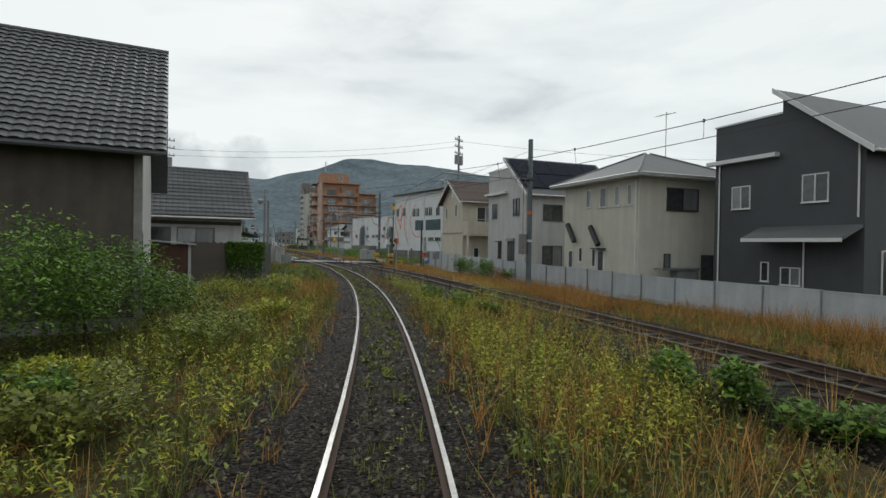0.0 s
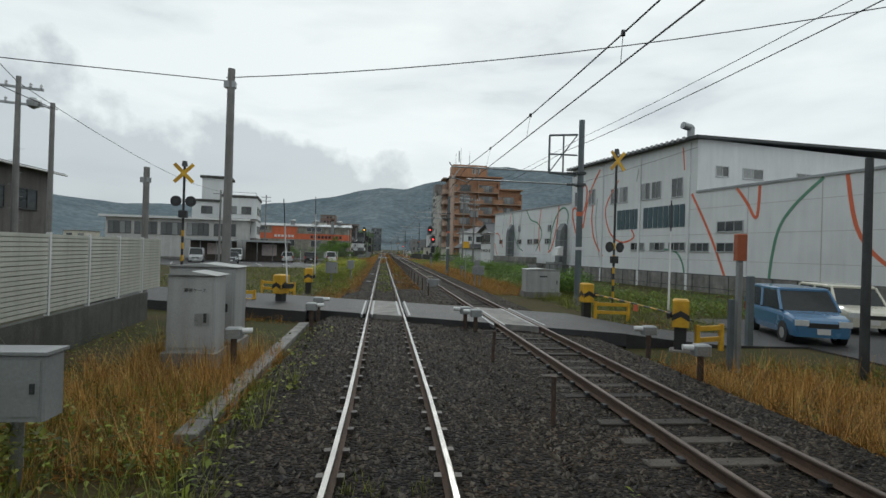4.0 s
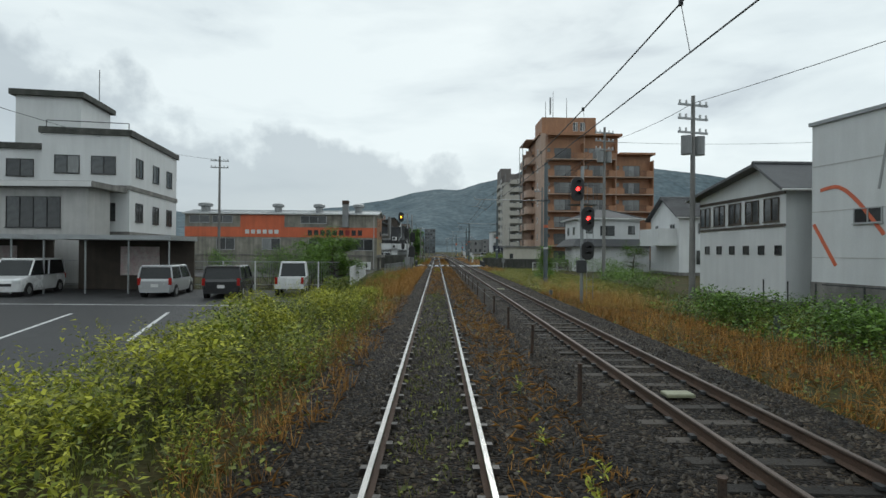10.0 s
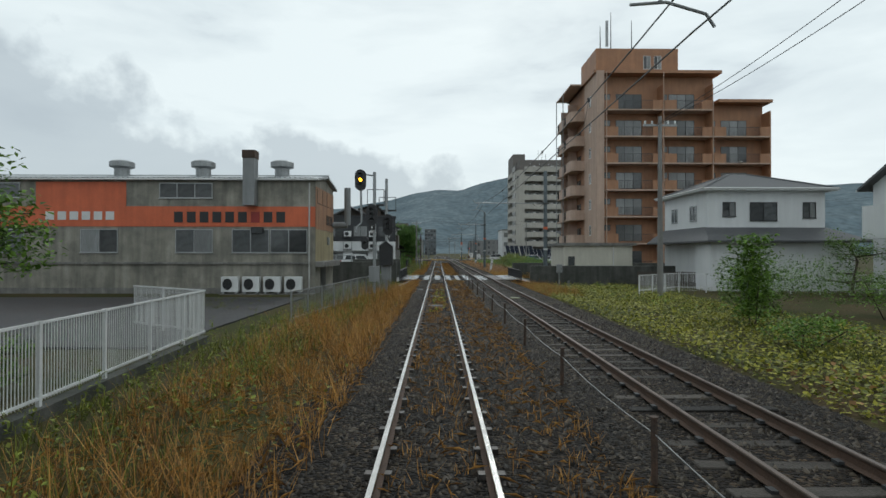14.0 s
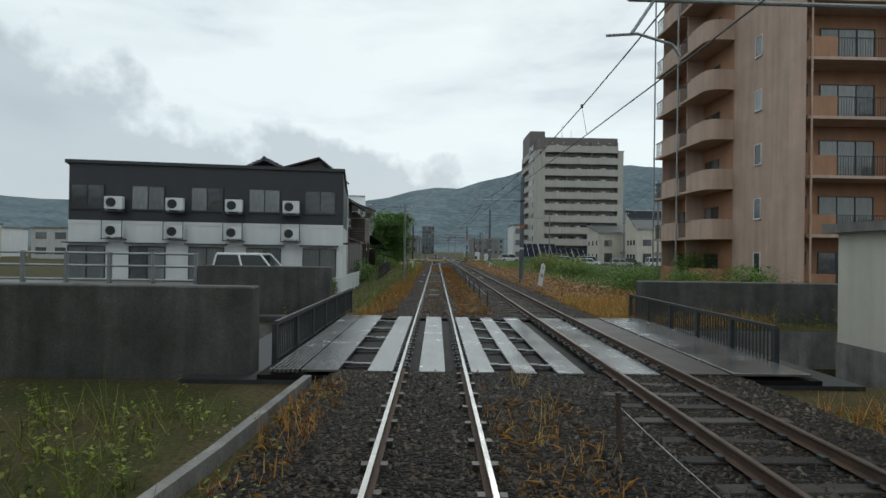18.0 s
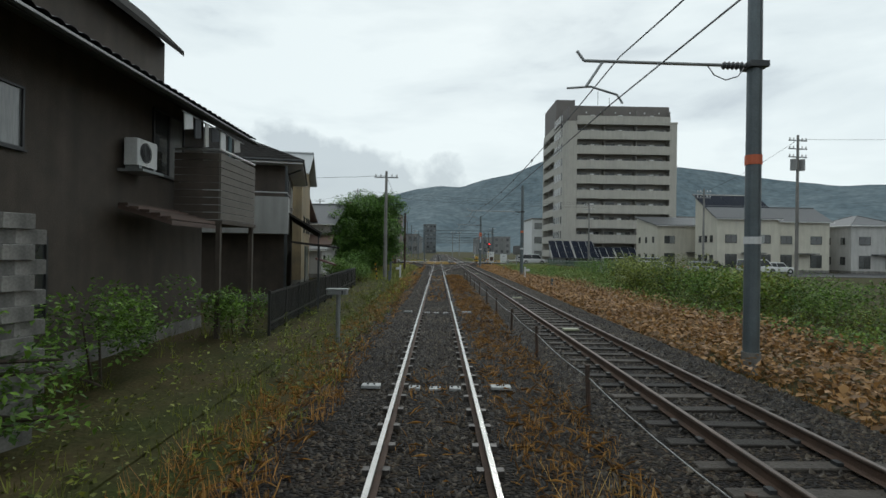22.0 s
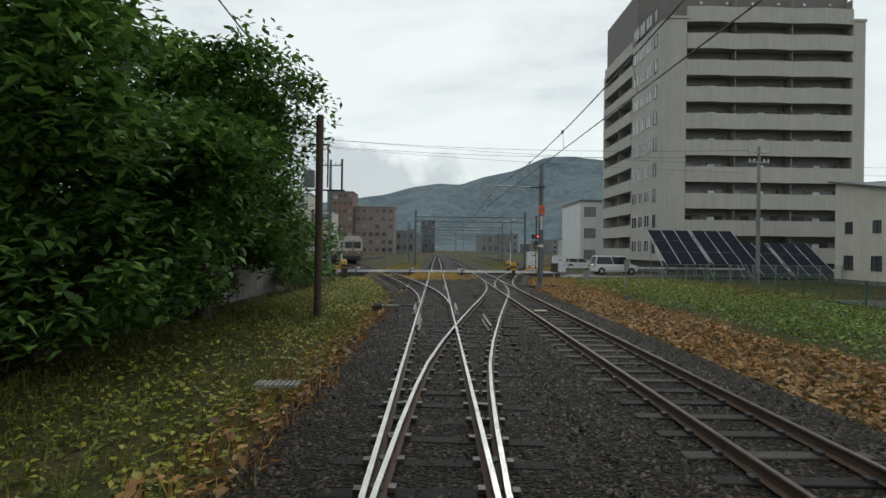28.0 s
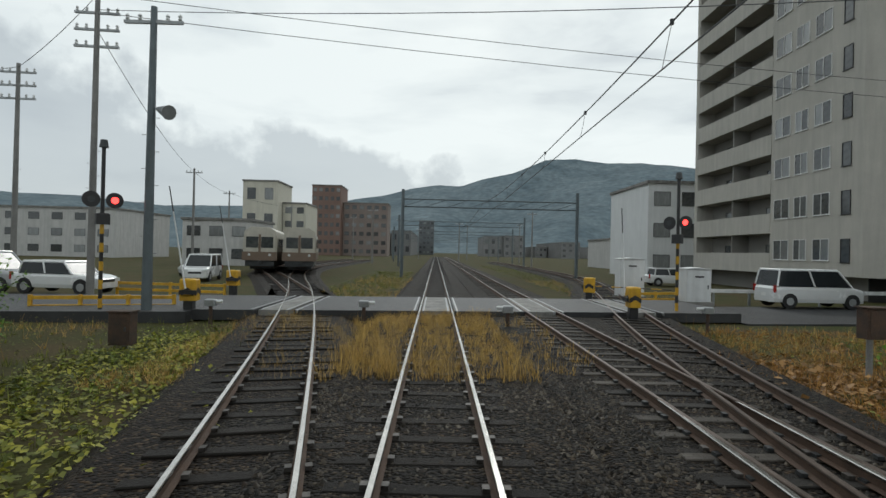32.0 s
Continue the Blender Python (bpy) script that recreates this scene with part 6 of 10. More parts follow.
for i in range(5):
    u = -1.2 - 2.86 * i
    window(FL, u, -0.002, 4.35, 0, 1.6, 1.25, FRAMED, CURTAIN if i % 2 else GLASS)
    window(FL, u, -0.002, 0.55, 0, 1.75, 1.95, FRAMED, CURTAIN if i % 2 == 0 else GLASS)
    part("door_canopy", M().box(u - 1.0, u + 1.0, -0.35, -0.001, 2.62, 2.68), STEELD, FL)
    if i < 4:
        for z, low in ((4.35, False), (2.95, True)):
            q = FLM @ Vector((u - 1.45, -0.34, z))
            ac_unit(q.x, q.y, q.z, 7.5)
            sh_ = solo("unit_bracket", M().box(-0.5, 0.5, -0.3, 0.3, -0.13, -0.085).pipe([(-0.47, -0.25, -0.09), (-0.47, -0.25, 0.85 if low else -0.05), (-0.47, 0.28, 0.85 if low else -0.05)], 0.02, 5).pipe([(0.47, -0.25, -0.09), (0.47, -0.25, 0.85 if low else -0.05), (0.47, 0.28, 0.85 if low else -0.05)], 0.02, 5), STEELD, "dark wall bracket under an outdoor unit", "bracket", "unit brackets")
            sh_.matrix_basis = pose(q.x, q.y, q.z, 0, 0, 7.5)

# old houses further on
D1, d1w, d1o = house("old_dark_house", "dark brown two-storey house with tiled roofs and lean-to", -15.5, -7.3, 131.9, 141.5, 6.0, BROWNW, "gable_y", 1.9, TILEG, 1.2, ridge_at=0.5, tiles=True)
MATT = mat("roof_dark_matt", (0.05, 0.048, 0.046), 0.95, 0, 0.3, 1.5, 30, 0.2, spec=0.05)
part("upper_roof", roof_slab(roof_slab(M(), (-0.4, -2.8, 8.2), (-0.4, 3.7, 8.2), (2.9, 3.7, 9.15), (2.9, -2.8, 9.15)), (4.0, -2.8, 8.1), (4.0, 3.7, 8.1), (2.9, 3.7, 9.15), (2.9, -2.8, 9.15)), MATT, D1, "dark upper roof")
part("upper_wall", M().prism([(0.1, 6.0), (3.6, 6.0), (3.6, 8.2), (2.9, 8.95), (0.1, 8.2)], "y", -2.5, 3.4), BROWNW, D1)
d1w("e", 133.6, 3.7, 1.7, 1.1, frame=FRAMED, glass=CURTAIN), d1w("e", 134.2, 0.6, 1.7, 1.6, frame=FRAMED), d1w("s", -10, 3.6, 1.7, 1.1, frame=FRAMED), d1w("e", 139.4, 3.9, 1.6, 1.7, frame=FRAMED)
part("lower_roof", roof_slab(M(), (4.3, 0.2, 3.4), (4.3, 2.5, 3.4), (5.5, 2.5, 3.05), (5.5, 0.2, 3.05), 0.1), TILEB, D1, "brown tiled lean-to roof")
for k in range(5):
    part("tile_course", M().box(4.3 + 0.24 * k, 4.52 + 0.24 * k, 0.2, 2.5, 3.36 - 0.07 * k, 3.43 - 0.07 * k), TILEB, D1)
bx = part("balcony", M().box(4.3, 5.6, 2.65, 5.25, 3.1, 3.2), BROWNW, D1, "brown board balcony")
for k in range(9):
    part("board", M().bevel(5.5, 5.56, 2.65, 5.25, 3.22 + 0.2 * k, 3.40 + 0.2 * k, 0.006), mat("board_grey_brown", (0.16, 0.145, 0.125), 0.7, 0, 0.3, 2, 40, 0.3), bx, "grey-brown balcony board")
    part("board", M().bevel(4.3, 5.5, 2.65, 2.71, 3.22 + 0.2 * k, 3.40 + 0.2 * k, 0.006), BROWNW, bx)
part("handrail", M().tube((5.53, 2.65, 5.1), (5.53, 5.25, 5.1), 0.035, n=6), FRAMEW, bx)
part("handrail", M().tube((4.3, 2.68, 5.1), (5.53, 2.68, 5.1), 0.03, n=6), ALU, bx)
part("drying_pole", M().tube((5.2, 1.2, 5.75), (5.2, 5.2, 5.75), 0.02, n=6), ALU, bx)
for k, c in enumerate((WHITEP, DARKW, GREYW, DARKW, WHITEP, LETTER, GREYW)):
    l = 0.34 + 0.12 * (k % 3)
    part("hung_cloth", M().prism([(-0.11, 0), (0.11, 0), (0.13, -l), (-0.1, -l - 0.05)], "y", -0.015, 0.015), c, bx, "washing on a pole").matrix_basis = pose(5.2, 1.5 + 0.52 * k, 5.74, 0, 0, 60 + 17 * (k % 3))
for z0, z1 in ((0, 3.1),):
    part("balcony_post", M().box(5.42, 5.54, 2.67, 2.79, z0, z1).box(5.42, 5.54, 5.11, 5.23, z0, z1), BROWNW, D1)
ac_unit(-7.0, 137.6, 3.9, 90)
solo("unit_bracket", M().box(-7.28, -6.7, 137.15, 138.05, 3.75, 3.81), STEELG, "steel bracket under an outdoor unit", "bracket")
D2, d2w, d2o = house("balcony_house", "dark two-storey house with hipped tile roof and pale balcony", -16.5, -7.1, 149.6, 157.0, 6.0, BROWNW, "hip", 2.2, MATT, 0.8, tiles=True)
PB = mat("balcony_grey", (0.36, 0.365, 0.355), 0.6, 0, 0.15, 1, 30, 0.1, stain=0.35)
bb = part("balcony", M().box(0.8, 4.9, -5.1, -3.7, 3.1, 3.24), PB, D2, "pale balcony")
part("front_board", M().box(0.8, 4.9, -5.1, -5.02, 3.24, 4.72), PB, bb)
part("side_board", M().box(4.82, 4.9, -5.02, -3.7, 3.24, 4.72), PB, bb)
part("side_board", M().box(0.8, 0.88, -5.02, -3.7, 3.24, 4.72), PB, bb)
part("handrail", M().tube((0.8, -5.06, 4.9), (4.86, -5.06, 4.9), 0.03).tube((4.86, -5.06, 4.9), (4.86, -3.75, 4.9), 0.03), ALU, bb)
part("balcony_post", M().box(4.75, 4.87, -5.06, -4.94, 0, 3.1), STEELD, D2)
part("balcony_post", M().box(4.75, 4.85, -5.06, -4.96, 4.72, 6.1), STEELD, D2)
part("lower_roof", roof_slab(M(), (4.72, -4.4, 4.2), (4.72, 5.4, 4.2), (6.3, 5.4, 3.25), (6.3, -4.4, 3.25), 0.1), MATT, D2, "dark lean-to roof")
part("gutter", M().tube((6.33, -4.4, 3.2), (6.33, 5.4, 3.2), 0.05, n=6), STEELD, D2)
part("downpipe", M().tube((4.78, -3.6, 4.2), (4.78, -3.6, 5.9), 0.04, n=6).tube((4.78, -3.6, 5.9), (5.4, -4.3, 6.05), 0.04, n=6), STEELD, D2)
part("carport_wall", M().box(5.6, 5.66, -4.2, 3.0, 0.9, 2.6), mat("translucent_sheet", (0.17, 0.175, 0.16), 0.35, 0, 0.2, 1.0, 10, 0.05, stain=0.4), D2, "pale sheet wall")
part("carport_roof", roof_slab(M(), (5.2, -8.6, 2.75), (5.2, -4.6, 2.75), (7.0, -4.6, 2.55), (7.0, -8.6, 2.55), 0.06), MATT, D2, "dark flat carport roof")
for k in range(6):
    part("carport_post", M().box(6.2, 6.26, -8.4 + 2.7 * k, -8.32 + 2.7 * k, 0, 2.62 if k < 2 else 3.2), STEELD, D2)
part("store_door", M().box(5.5, 5.55, 1.3, 5.2, 0, 2.4), BROWNW, D2)
part("awning", roof_slab(M(), (6.1, -7.9, 2.1), (6.1, -5.0, 2.1), (6.9, -5.0, 1.85), (6.9, -7.9, 1.85), 0.05), mat("awning_faded_red", (0.20, 0.085, 0.075), 0.7, 0, 0.3, 2, 20, 0.1), D2, "faded red awning")
d2w("s", -9.4, 3.3, 1.9, 1.9, frame=FRAMED), d2w("s", -13.4, 3.6, 1.7, 1.3, frame=FRAMED), d2w("e", 151.4, 4.3, 1.2, 1.1, frame=FRAMED), d2w("e", 155.0, 4.3, 1.2, 1.1, frame=FRAMEW)
turn(D2, -7.1, 149.6, 13)
E2, e2w, e2o = house("ochre_building", "tall ochre metal-clad building with a pale ribbed roof", -18.5, -9.2, 160.6, 166.8, 7.25, YELLOWW, "gable_x", 1.6, ROOFM, 0.5)
for u in (162.3, 164.3, 166):
    e2w("e", u, 3.2, 0.75, 1.1, frame=STEELD, panes=1)
e2w("s", -12, 3.4, 1.6, 1.1, frame=STEELD)
part("end_wall", M().box(-4.2, 4.3, -3.0, -2.951, 0.4, 7.6), mat("wall_tan_sheet", (0.40, 0.345, 0.245), 0.65, 0, 0.2, 0.9, 30, 0.15, stain=0.35), E2, "tan metal end wall")
turn(E2, -9.2, 160.6, 9)
sh2, s2w, s2o = house("garden_shed", "small pale shed with a flat sloping roof", -12.3, -9.9, 170, 173.5, 1.9, GREYW, "mono_n", 0.3, STEELG, 0.5, category="shed")
s2w("e", 171, 0.5, 0.6, 1.0, frame=FRAMED, panes=1)
E4, e4w, e4o = house("old_tile_house", "old tan house with a red-brown tiled gable roof", -20, -12.2, 169.6, 175.2, 4.9, TANW, "gable_x", 1.75, TILEB, 0.6, tiles=True)
e4w("e", 171, 3.2, 0.9, 1.0, frame=FRAMED), e4w("e", 173.6, 1.0, 1.2, 1.3, frame=FRAMED)
part("lower_roof", roof_slab(M(), (-3.9, -4.6, 2.9), (4.4, -4.6, 2.9), (4.2, -2.7, 3.9), (-3.9, -2.7, 3.9), 0.12), TILEB, E4, "red-brown tiled lower roof")
E3, e3w, e3o = house("old_tile_house", "old house with grey and red-brown tiled roofs behind trees", -22, -10.5, 176, 186, 4.6, GREYW, "gable_x", 2.0, TILEG, 0.7)
part("lower_roof", roof_slab(M(), (-6.4, -7.4, 2.9), (6.4, -7.4, 2.9), (6.2, -4.9, 3.9), (-6.2, -4.9, 3.9), 0.12), TILEB, E3, "red-brown tiled lower roof")

# ---------------------------------------------------------------- railway furniture


def wire_line(m, a, b, sag=0.0, r=0.012, n=10):
    a, b = Vector(a), Vector(b)
    pts = []
    for i in range(n + 1):
        t = i / n
        p = a.lerp(b, t)
        p.z -= 4 * sag * t * (1 - t)
        pts.append(p)
    d = (b - a).normalized()
    u = d.orthogonal().normalized()
    w = d.cross(u)
    k = len(m.v)
    for p in pts:
        m.v += [tuple(p + r * (math.cos(c) * u + math.sin(c) * w)) for c in (0, 1.571, 3.142, 4.712)]
    m.f += [(k + 4 * i + j, k + 4 * i + (j + 1) % 4, k + 4 * i + 4 + (j + 1) % 4, k + 4 * i + 4 + j) for i in range(n) for j in range(4)]
    return m


# stakes with a strand of wire between the two tracks
stk = thing("wire_fence", 0, 0, 0, 0, "row of thin rusty steel stakes between the tracks", "fence")
y = -47.0
pm = M().tube((0, 0, -0.42), (0, 0, 0.44), 0.034, n=8).tube((0, 0, 0.44), (0, 0, 0.455), 0.042, n=8).mesh("stake", RUST)
ys_ = []
while y < 168:
    if not (-9.5 < y < -1.0) and not (104.5 < y < 114.5):
        put(pm, stk, "stake", pose(right_x(y) - 1.65, y, random.uniform(-0.06, 0.02), random.uniform(-2, 2), random.uniform(-2, 2), 0))
        ys_.append(y)
    y += 3.82
sw = M()
for a, b in zip(ys_, ys_[1:]):
    if b - a < 4 and b > 50:
        wire_line(sw, (2.15, a, 0.3), (2.15, b, 0.3), 0.05, 0.006, 5)
tagged(part("wire", sw, STEELG, stk), kind="stuff")

def text_plate(parent, txt, x, y, z, size, material):
    cu = bpy.data.curves.new("lettering", "FONT")
    cu.body, cu.size, cu.extrude, cu.align_x, cu.align_y = txt, size, 0.004, "CENTER", "CENTER"
    cu.materials.append(material)
    ob = new("lettering", cu)
    ob.parent = parent
    ob.matrix_basis = pose(x, y, z, 90, 0, 0)
    return ob


# --- overhead line
SUP = [(-70, 8.2), (-37.3, 8.64), (1.4, 9.3), (32.0, 6.7), (69.6, 8.4), (104.2, 8.6), (136.1, 6.58), (177, 8.3), (205, 6.45), (245, 12.5), (285, 12.5)]


def mast(y, x, steel=True, style=0):
    top = {-37.3: 8.4, 1.4: 8.6, 32.0: 7.8, 69.6: 8.9, 104.2: 8.6, 136.1: 7.8, 177: 8.6, 205: 7.4}.get(y, 8.4)
    r = thing("catenary_mast", x, y, G0, 0, "blue-grey steel catenary mast with bracket arms over the far track", "mast", "catenary masts")
    t = top - G0
    part("pole", M().tube((0, 0, 0), (0, 0, t), 0.16, 0.14, n=14), POLES, r, smooth=False)
    part("footing", M().tube((0, 0, -0.3), (0, 0, 0.45), 0.2, 0.19, n=12), CONC, r)
    part("band", M().tube((0, 0, 4.35), (0, 0, 4.55), 0.165, n=14), ORANGE, r, "orange marker band")
    part("band", M().tube((0, 0, 2.7), (0, 0, 2.85), 0.168, n=14), WHITEP, r, "white marker band")
    tx = 3.6 - x
    za, zb = 6.0 - G0, 5.45 - G0
    part("bracket_arm", M().tube((0, 0, za), (tx - 0.6, 0, za + 0.05), 0.035, n=8), STEELG, r)
    two = y in (32.0, 1.4)
    part("bracket_arm", M().tube((tx - 0.6, 0, za + 0.05), (tx - 0.75, 0, za + 0.25), 0.03, n=6).tube((tx - 0.2, 0, za + 0.05), (tx - 0.55, 0, zb + 0.06), 0.03, n=6), STEELG, r)
    if two:
        part("bracket_arm", M().tube((0, 0, zb), (tx + 0.1, 0, zb + 0.03), 0.04, n=8), STEELG, r)
    part("steady_arm", M().pipe([(tx - 0.95, 0, zb + 0.02), (tx - 0.45, 0, zb + 0.06), (tx + 0.1, 0, zb - 0.1), (tx + 0.22, 0, zb - 0.28)], 0.022, 6), STEELG, r)
    part("cable_loop", M().pipe([(-0.2, 0, za - 0.02), (-0.35, 0, za - 0.22), (-0.6, 0, za - 0.3), (-0.85, 0, za - 0.2), (-1.0, 0, za)], 0.012, 5), WIRE, r)
    for zz in (za, zb) if two else (za,):
        ins = M()
        for k in range(5):
            ins.tube((-0.28 - 0.09 * k, 0, zz), (-0.33 - 0.09 * k, 0, zz), 0.085, 0.05, n=10)
        part("insulator", ins, STEELD, r)
        part("clamp", M().box(-0.2, 0.2, -0.2, 0.2, zz - 0.06, zz + 0.06), STEELD, r)
    part("cable_pipe", M().pipe([(0.17, 0.1, 0), (0.17, 0.1, 5.2), (0.0, 0.2, 5.8)], 0.02, 6), STEELD, r)
    return r


for y, x in SUP[:9]:
    mast(y, x)
# frame arm on the mast at the crossing, balance weights on the first mast
fr = thing("tension_frame", 9.3, 1.4, G0, 0, "steel lattice frame hung beside a catenary mast", "frame")
part("frame", M().pipe([(-0.2, 0, 6.3), (-1.6, 0, 6.4), (-1.6, 0, 8.2), (-0.2, 0, 8.3)], 0.05, 6).pipe([(-0.9, 0, 6.35), (-0.9, 0, 8.25)], 0.04, 6).pipe([(-1.6, 0, 6.4), (-0.2, 0, 8.3)], 0.03, 6).pipe([(-0.2, 0, 7.3), (-1.6, 0, 7.3)], 0.04, 6), POLES, fr)
bw = thing("balance_weight", 8.2, -37.3, G0, 0, "stack of grey balance weights with a wheel on a mast", "weights")
for k in range(9):
    part("weight", M().tube((0, 0, 2.0 + 0.13 * k), (0, 0, 2.12 + 0.13 * k), 0.24, n=14), CONC, bw)
part("rod", M().tube((0, 0, 1.9), (0, 0, 6.8), 0.015, n=5), STEELD, bw)
wl = M()
for k in range(16):
    a0, a1 = 2 * math.pi * k / 16, 2 * math.pi * (k + 1) / 16
    wl.tube((0.3 * math.cos(a0), 0, 7.0 + 0.38 * math.sin(a0)), (0.3 * math.cos(a1), 0, 7.0 + 0.38 * math.sin(a1)), 0.03, n=5)
for k in range(4):
    wl.tube((0, 0, 7.0), (0.3 * math.cos(k * 1.57), 0, 7.0 + 0.38 * math.sin(k * 1.57)), 0.02, n=5)
part("wheel", wl, STEELD, bw)

ow = thing("overhead_wires", 0, 0, 0, 0, "contact and carrier wires with droppers over the far track", "wires")
mess, cont, drop, feed = M(), M(), M(), M()
stag = 0.2
for (y0, x0), (y1, x1) in zip(SUP, SUP[1:]):
    a0, a1 = {-70: 5.7}.get(y0, right_x(y0) if y0 < 0 else 3.75), right_x(y1) if y1 < 0 else 3.75
    stag = -stag
    wire_line(mess, (a0, y0, 6.15), (a1, y1, 6.15), 0.55, 0.014, 14)
    wire_line(cont, (a0 + stag, y0, 5.13), (a1 - stag, y1, 5.13), 0.02, 0.013, 6)
    n = int((y1 - y0) / 5)
    for k in range(1, n):
        t = k / n
        zz = 6.15 - 4 * 0.55 * t * (1 - t)
        xx, yy = a0 + (a1 - a0) * t, y0 + (y1 - y0) * t
        drop.tube((xx, yy, zz), (xx + stag * (1 - 2 * t), yy, 5.13), 0.006, n=4)
        drop.tube((xx, yy, zz - 0.04), (xx, yy, zz + 0.05), 0.035, n=6)
    if y0 < -60 or y0 > 20:
        continue
    wire_line(feed, (x0 - 0.9, y0, 7.0), (x1 - 0.9, y1, 7.0), 0.5, 0.012, 10)
    wire_line(feed, (x0 - 0.1, y0, 7.7), (x1 - 0.1, y1, 7.7), 0.45, 0.010, 10)
tagged(part("carrier_wire", mess, WIRE, ow), kind="stuff"), tagged(part("contact_wire", cont, WIRE, ow), kind="stuff"), tagged(part("dropper", drop, WIRE, ow), kind="stuff"), tagged(part("feeder_wire", feed, WIRE, ow), kind="stuff")

# yard gantries
for yy, xa, xb in ((250, -3.2, 13.0), (285, -6, 14), (325, -10, 18), (370, -14, 20), (420, -16, 22)):
    g = thing("line_gantry", 0, yy, G0, 0, "slender steel gantry carrying yard wires", "gantry", "yard gantries")
    for x in (xa, xb):
        part("post", M().tube((x, 0, 0), (x, 0, 8.2), 0.15, n=10), POLES, g)
    part("beam", M().tube((xa, 0, 7.3), (xb, 0, 7.3), 0.06, n=6).tube((xa, 0, 6.6), (xb, 0, 6.6), 0.06, n=6), POLES, g)
    for k in range(8):
        x = xa + (xb - xa) * k / 8
        part("brace", M().tube((x, 0, 6.6), (x + (xb - xa) / 8, 0, 7.3), 0.03, n=5), POLES, g)


# --- utility poles
def utility(x, y, top, arms=2, rz=0, label="grey concrete utility pole with cross arms", step=True, trans=False, mt=POLEC):
    u = thing("utility_pole", x, y, G0, rz, label, "utility pole", "utility poles")
    t = top - G0
    part("pole", M().tube((0, 0, -0.2), (0, 0, t), 0.17, 0.10, n=12), mt, u)
    for k in range(arms):
        z = t - 0.5 - 0.75 * k
        part("cross_arm", M().box(-0.95, 0.95, -0.05, 0.05, z - 0.05, z + 0.05), STEELG, u)
        for s in (-0.85, -0.45, 0.45, 0.85):
            part("insulator", M().lathe(s, 0, [(0.03, z + 0.05), (0.07, z + 0.1), (0.04, z + 0.16), (0.07, z + 0.2), (0.03, z + 0.26)], 8), WHITEP, u)
    if trans:
        part("transformer", M().tube((0.42, 0, t - 3.2), (0.42, 0, t - 2.2), 0.28, n=14), GREYB, u)
        part("transformer", M().tube((-0.42, 0, t - 3.2), (-0.42, 0, t - 2.2), 0.28, n=14), GREYB, u)
    if step:
        st = M()
        for k in range(9):
            z = 2.2 + 0.55 * k
            st.tube((0.28 * (-1) ** k, 0, z), (0, 0, z), 0.012, n=4)
        part("steps", st, STEELG, u)
    return u


utility(15.2, -10.6, 14.2, 3, 40, trans=True)
utility(-14.6, -5.4, 12.6, 3, 20, trans=True), utility(-17, 3, 9.5, 2, 20)
utility(-24.2, 88, 12.4, 2, 10), utility(-21, 47, 9.0, 1)
utility(13.9, 57.7, 10.6, 3, 15, trans=True), utility(15.15, 76.7, 13.4, 3, 15, trans=True), utility(12.6, 92, 9.8, 1)
utility(-4.28, 168, 8.45, 1, 0), utility(32.5, 172.4, 13.0, 3, 10, trans=True), utility(36, 196, 11, 2)
utility(-15.4, 225, 13.6, 4, 5, trans=False), utility(-24, 231.5, 12.2, 3, 5), utility(25.6, 214, 10.6, 2, 10)
for x, y, tp in ((-28, 262, 11), (-33, 285, 11), (-30, 310, 11), (-12, 300, 10), (-9, 330, 10), (-22, 340, 11), (6, 340, 10), (10, 372, 11), (18, 300, 10), (22, 340, 10), (-6, 380, 10)):
    utility(x, y, tp, 1)
pb = utility(-9.4, 218.6, 9.8, 1, 0, "tall grey steel pole with a loudspeaker at the crossing", mt=POLES)
part("loudspeaker", M().tube((0.2, 0, 6.9), (0.75, -0.35, 6.7), 0.07, 0.24, n=12), GREYB, pb)
uw = thing("utility_wires", 0, 0, 0, 0, "dark utility wires spanning between poles", "wires")
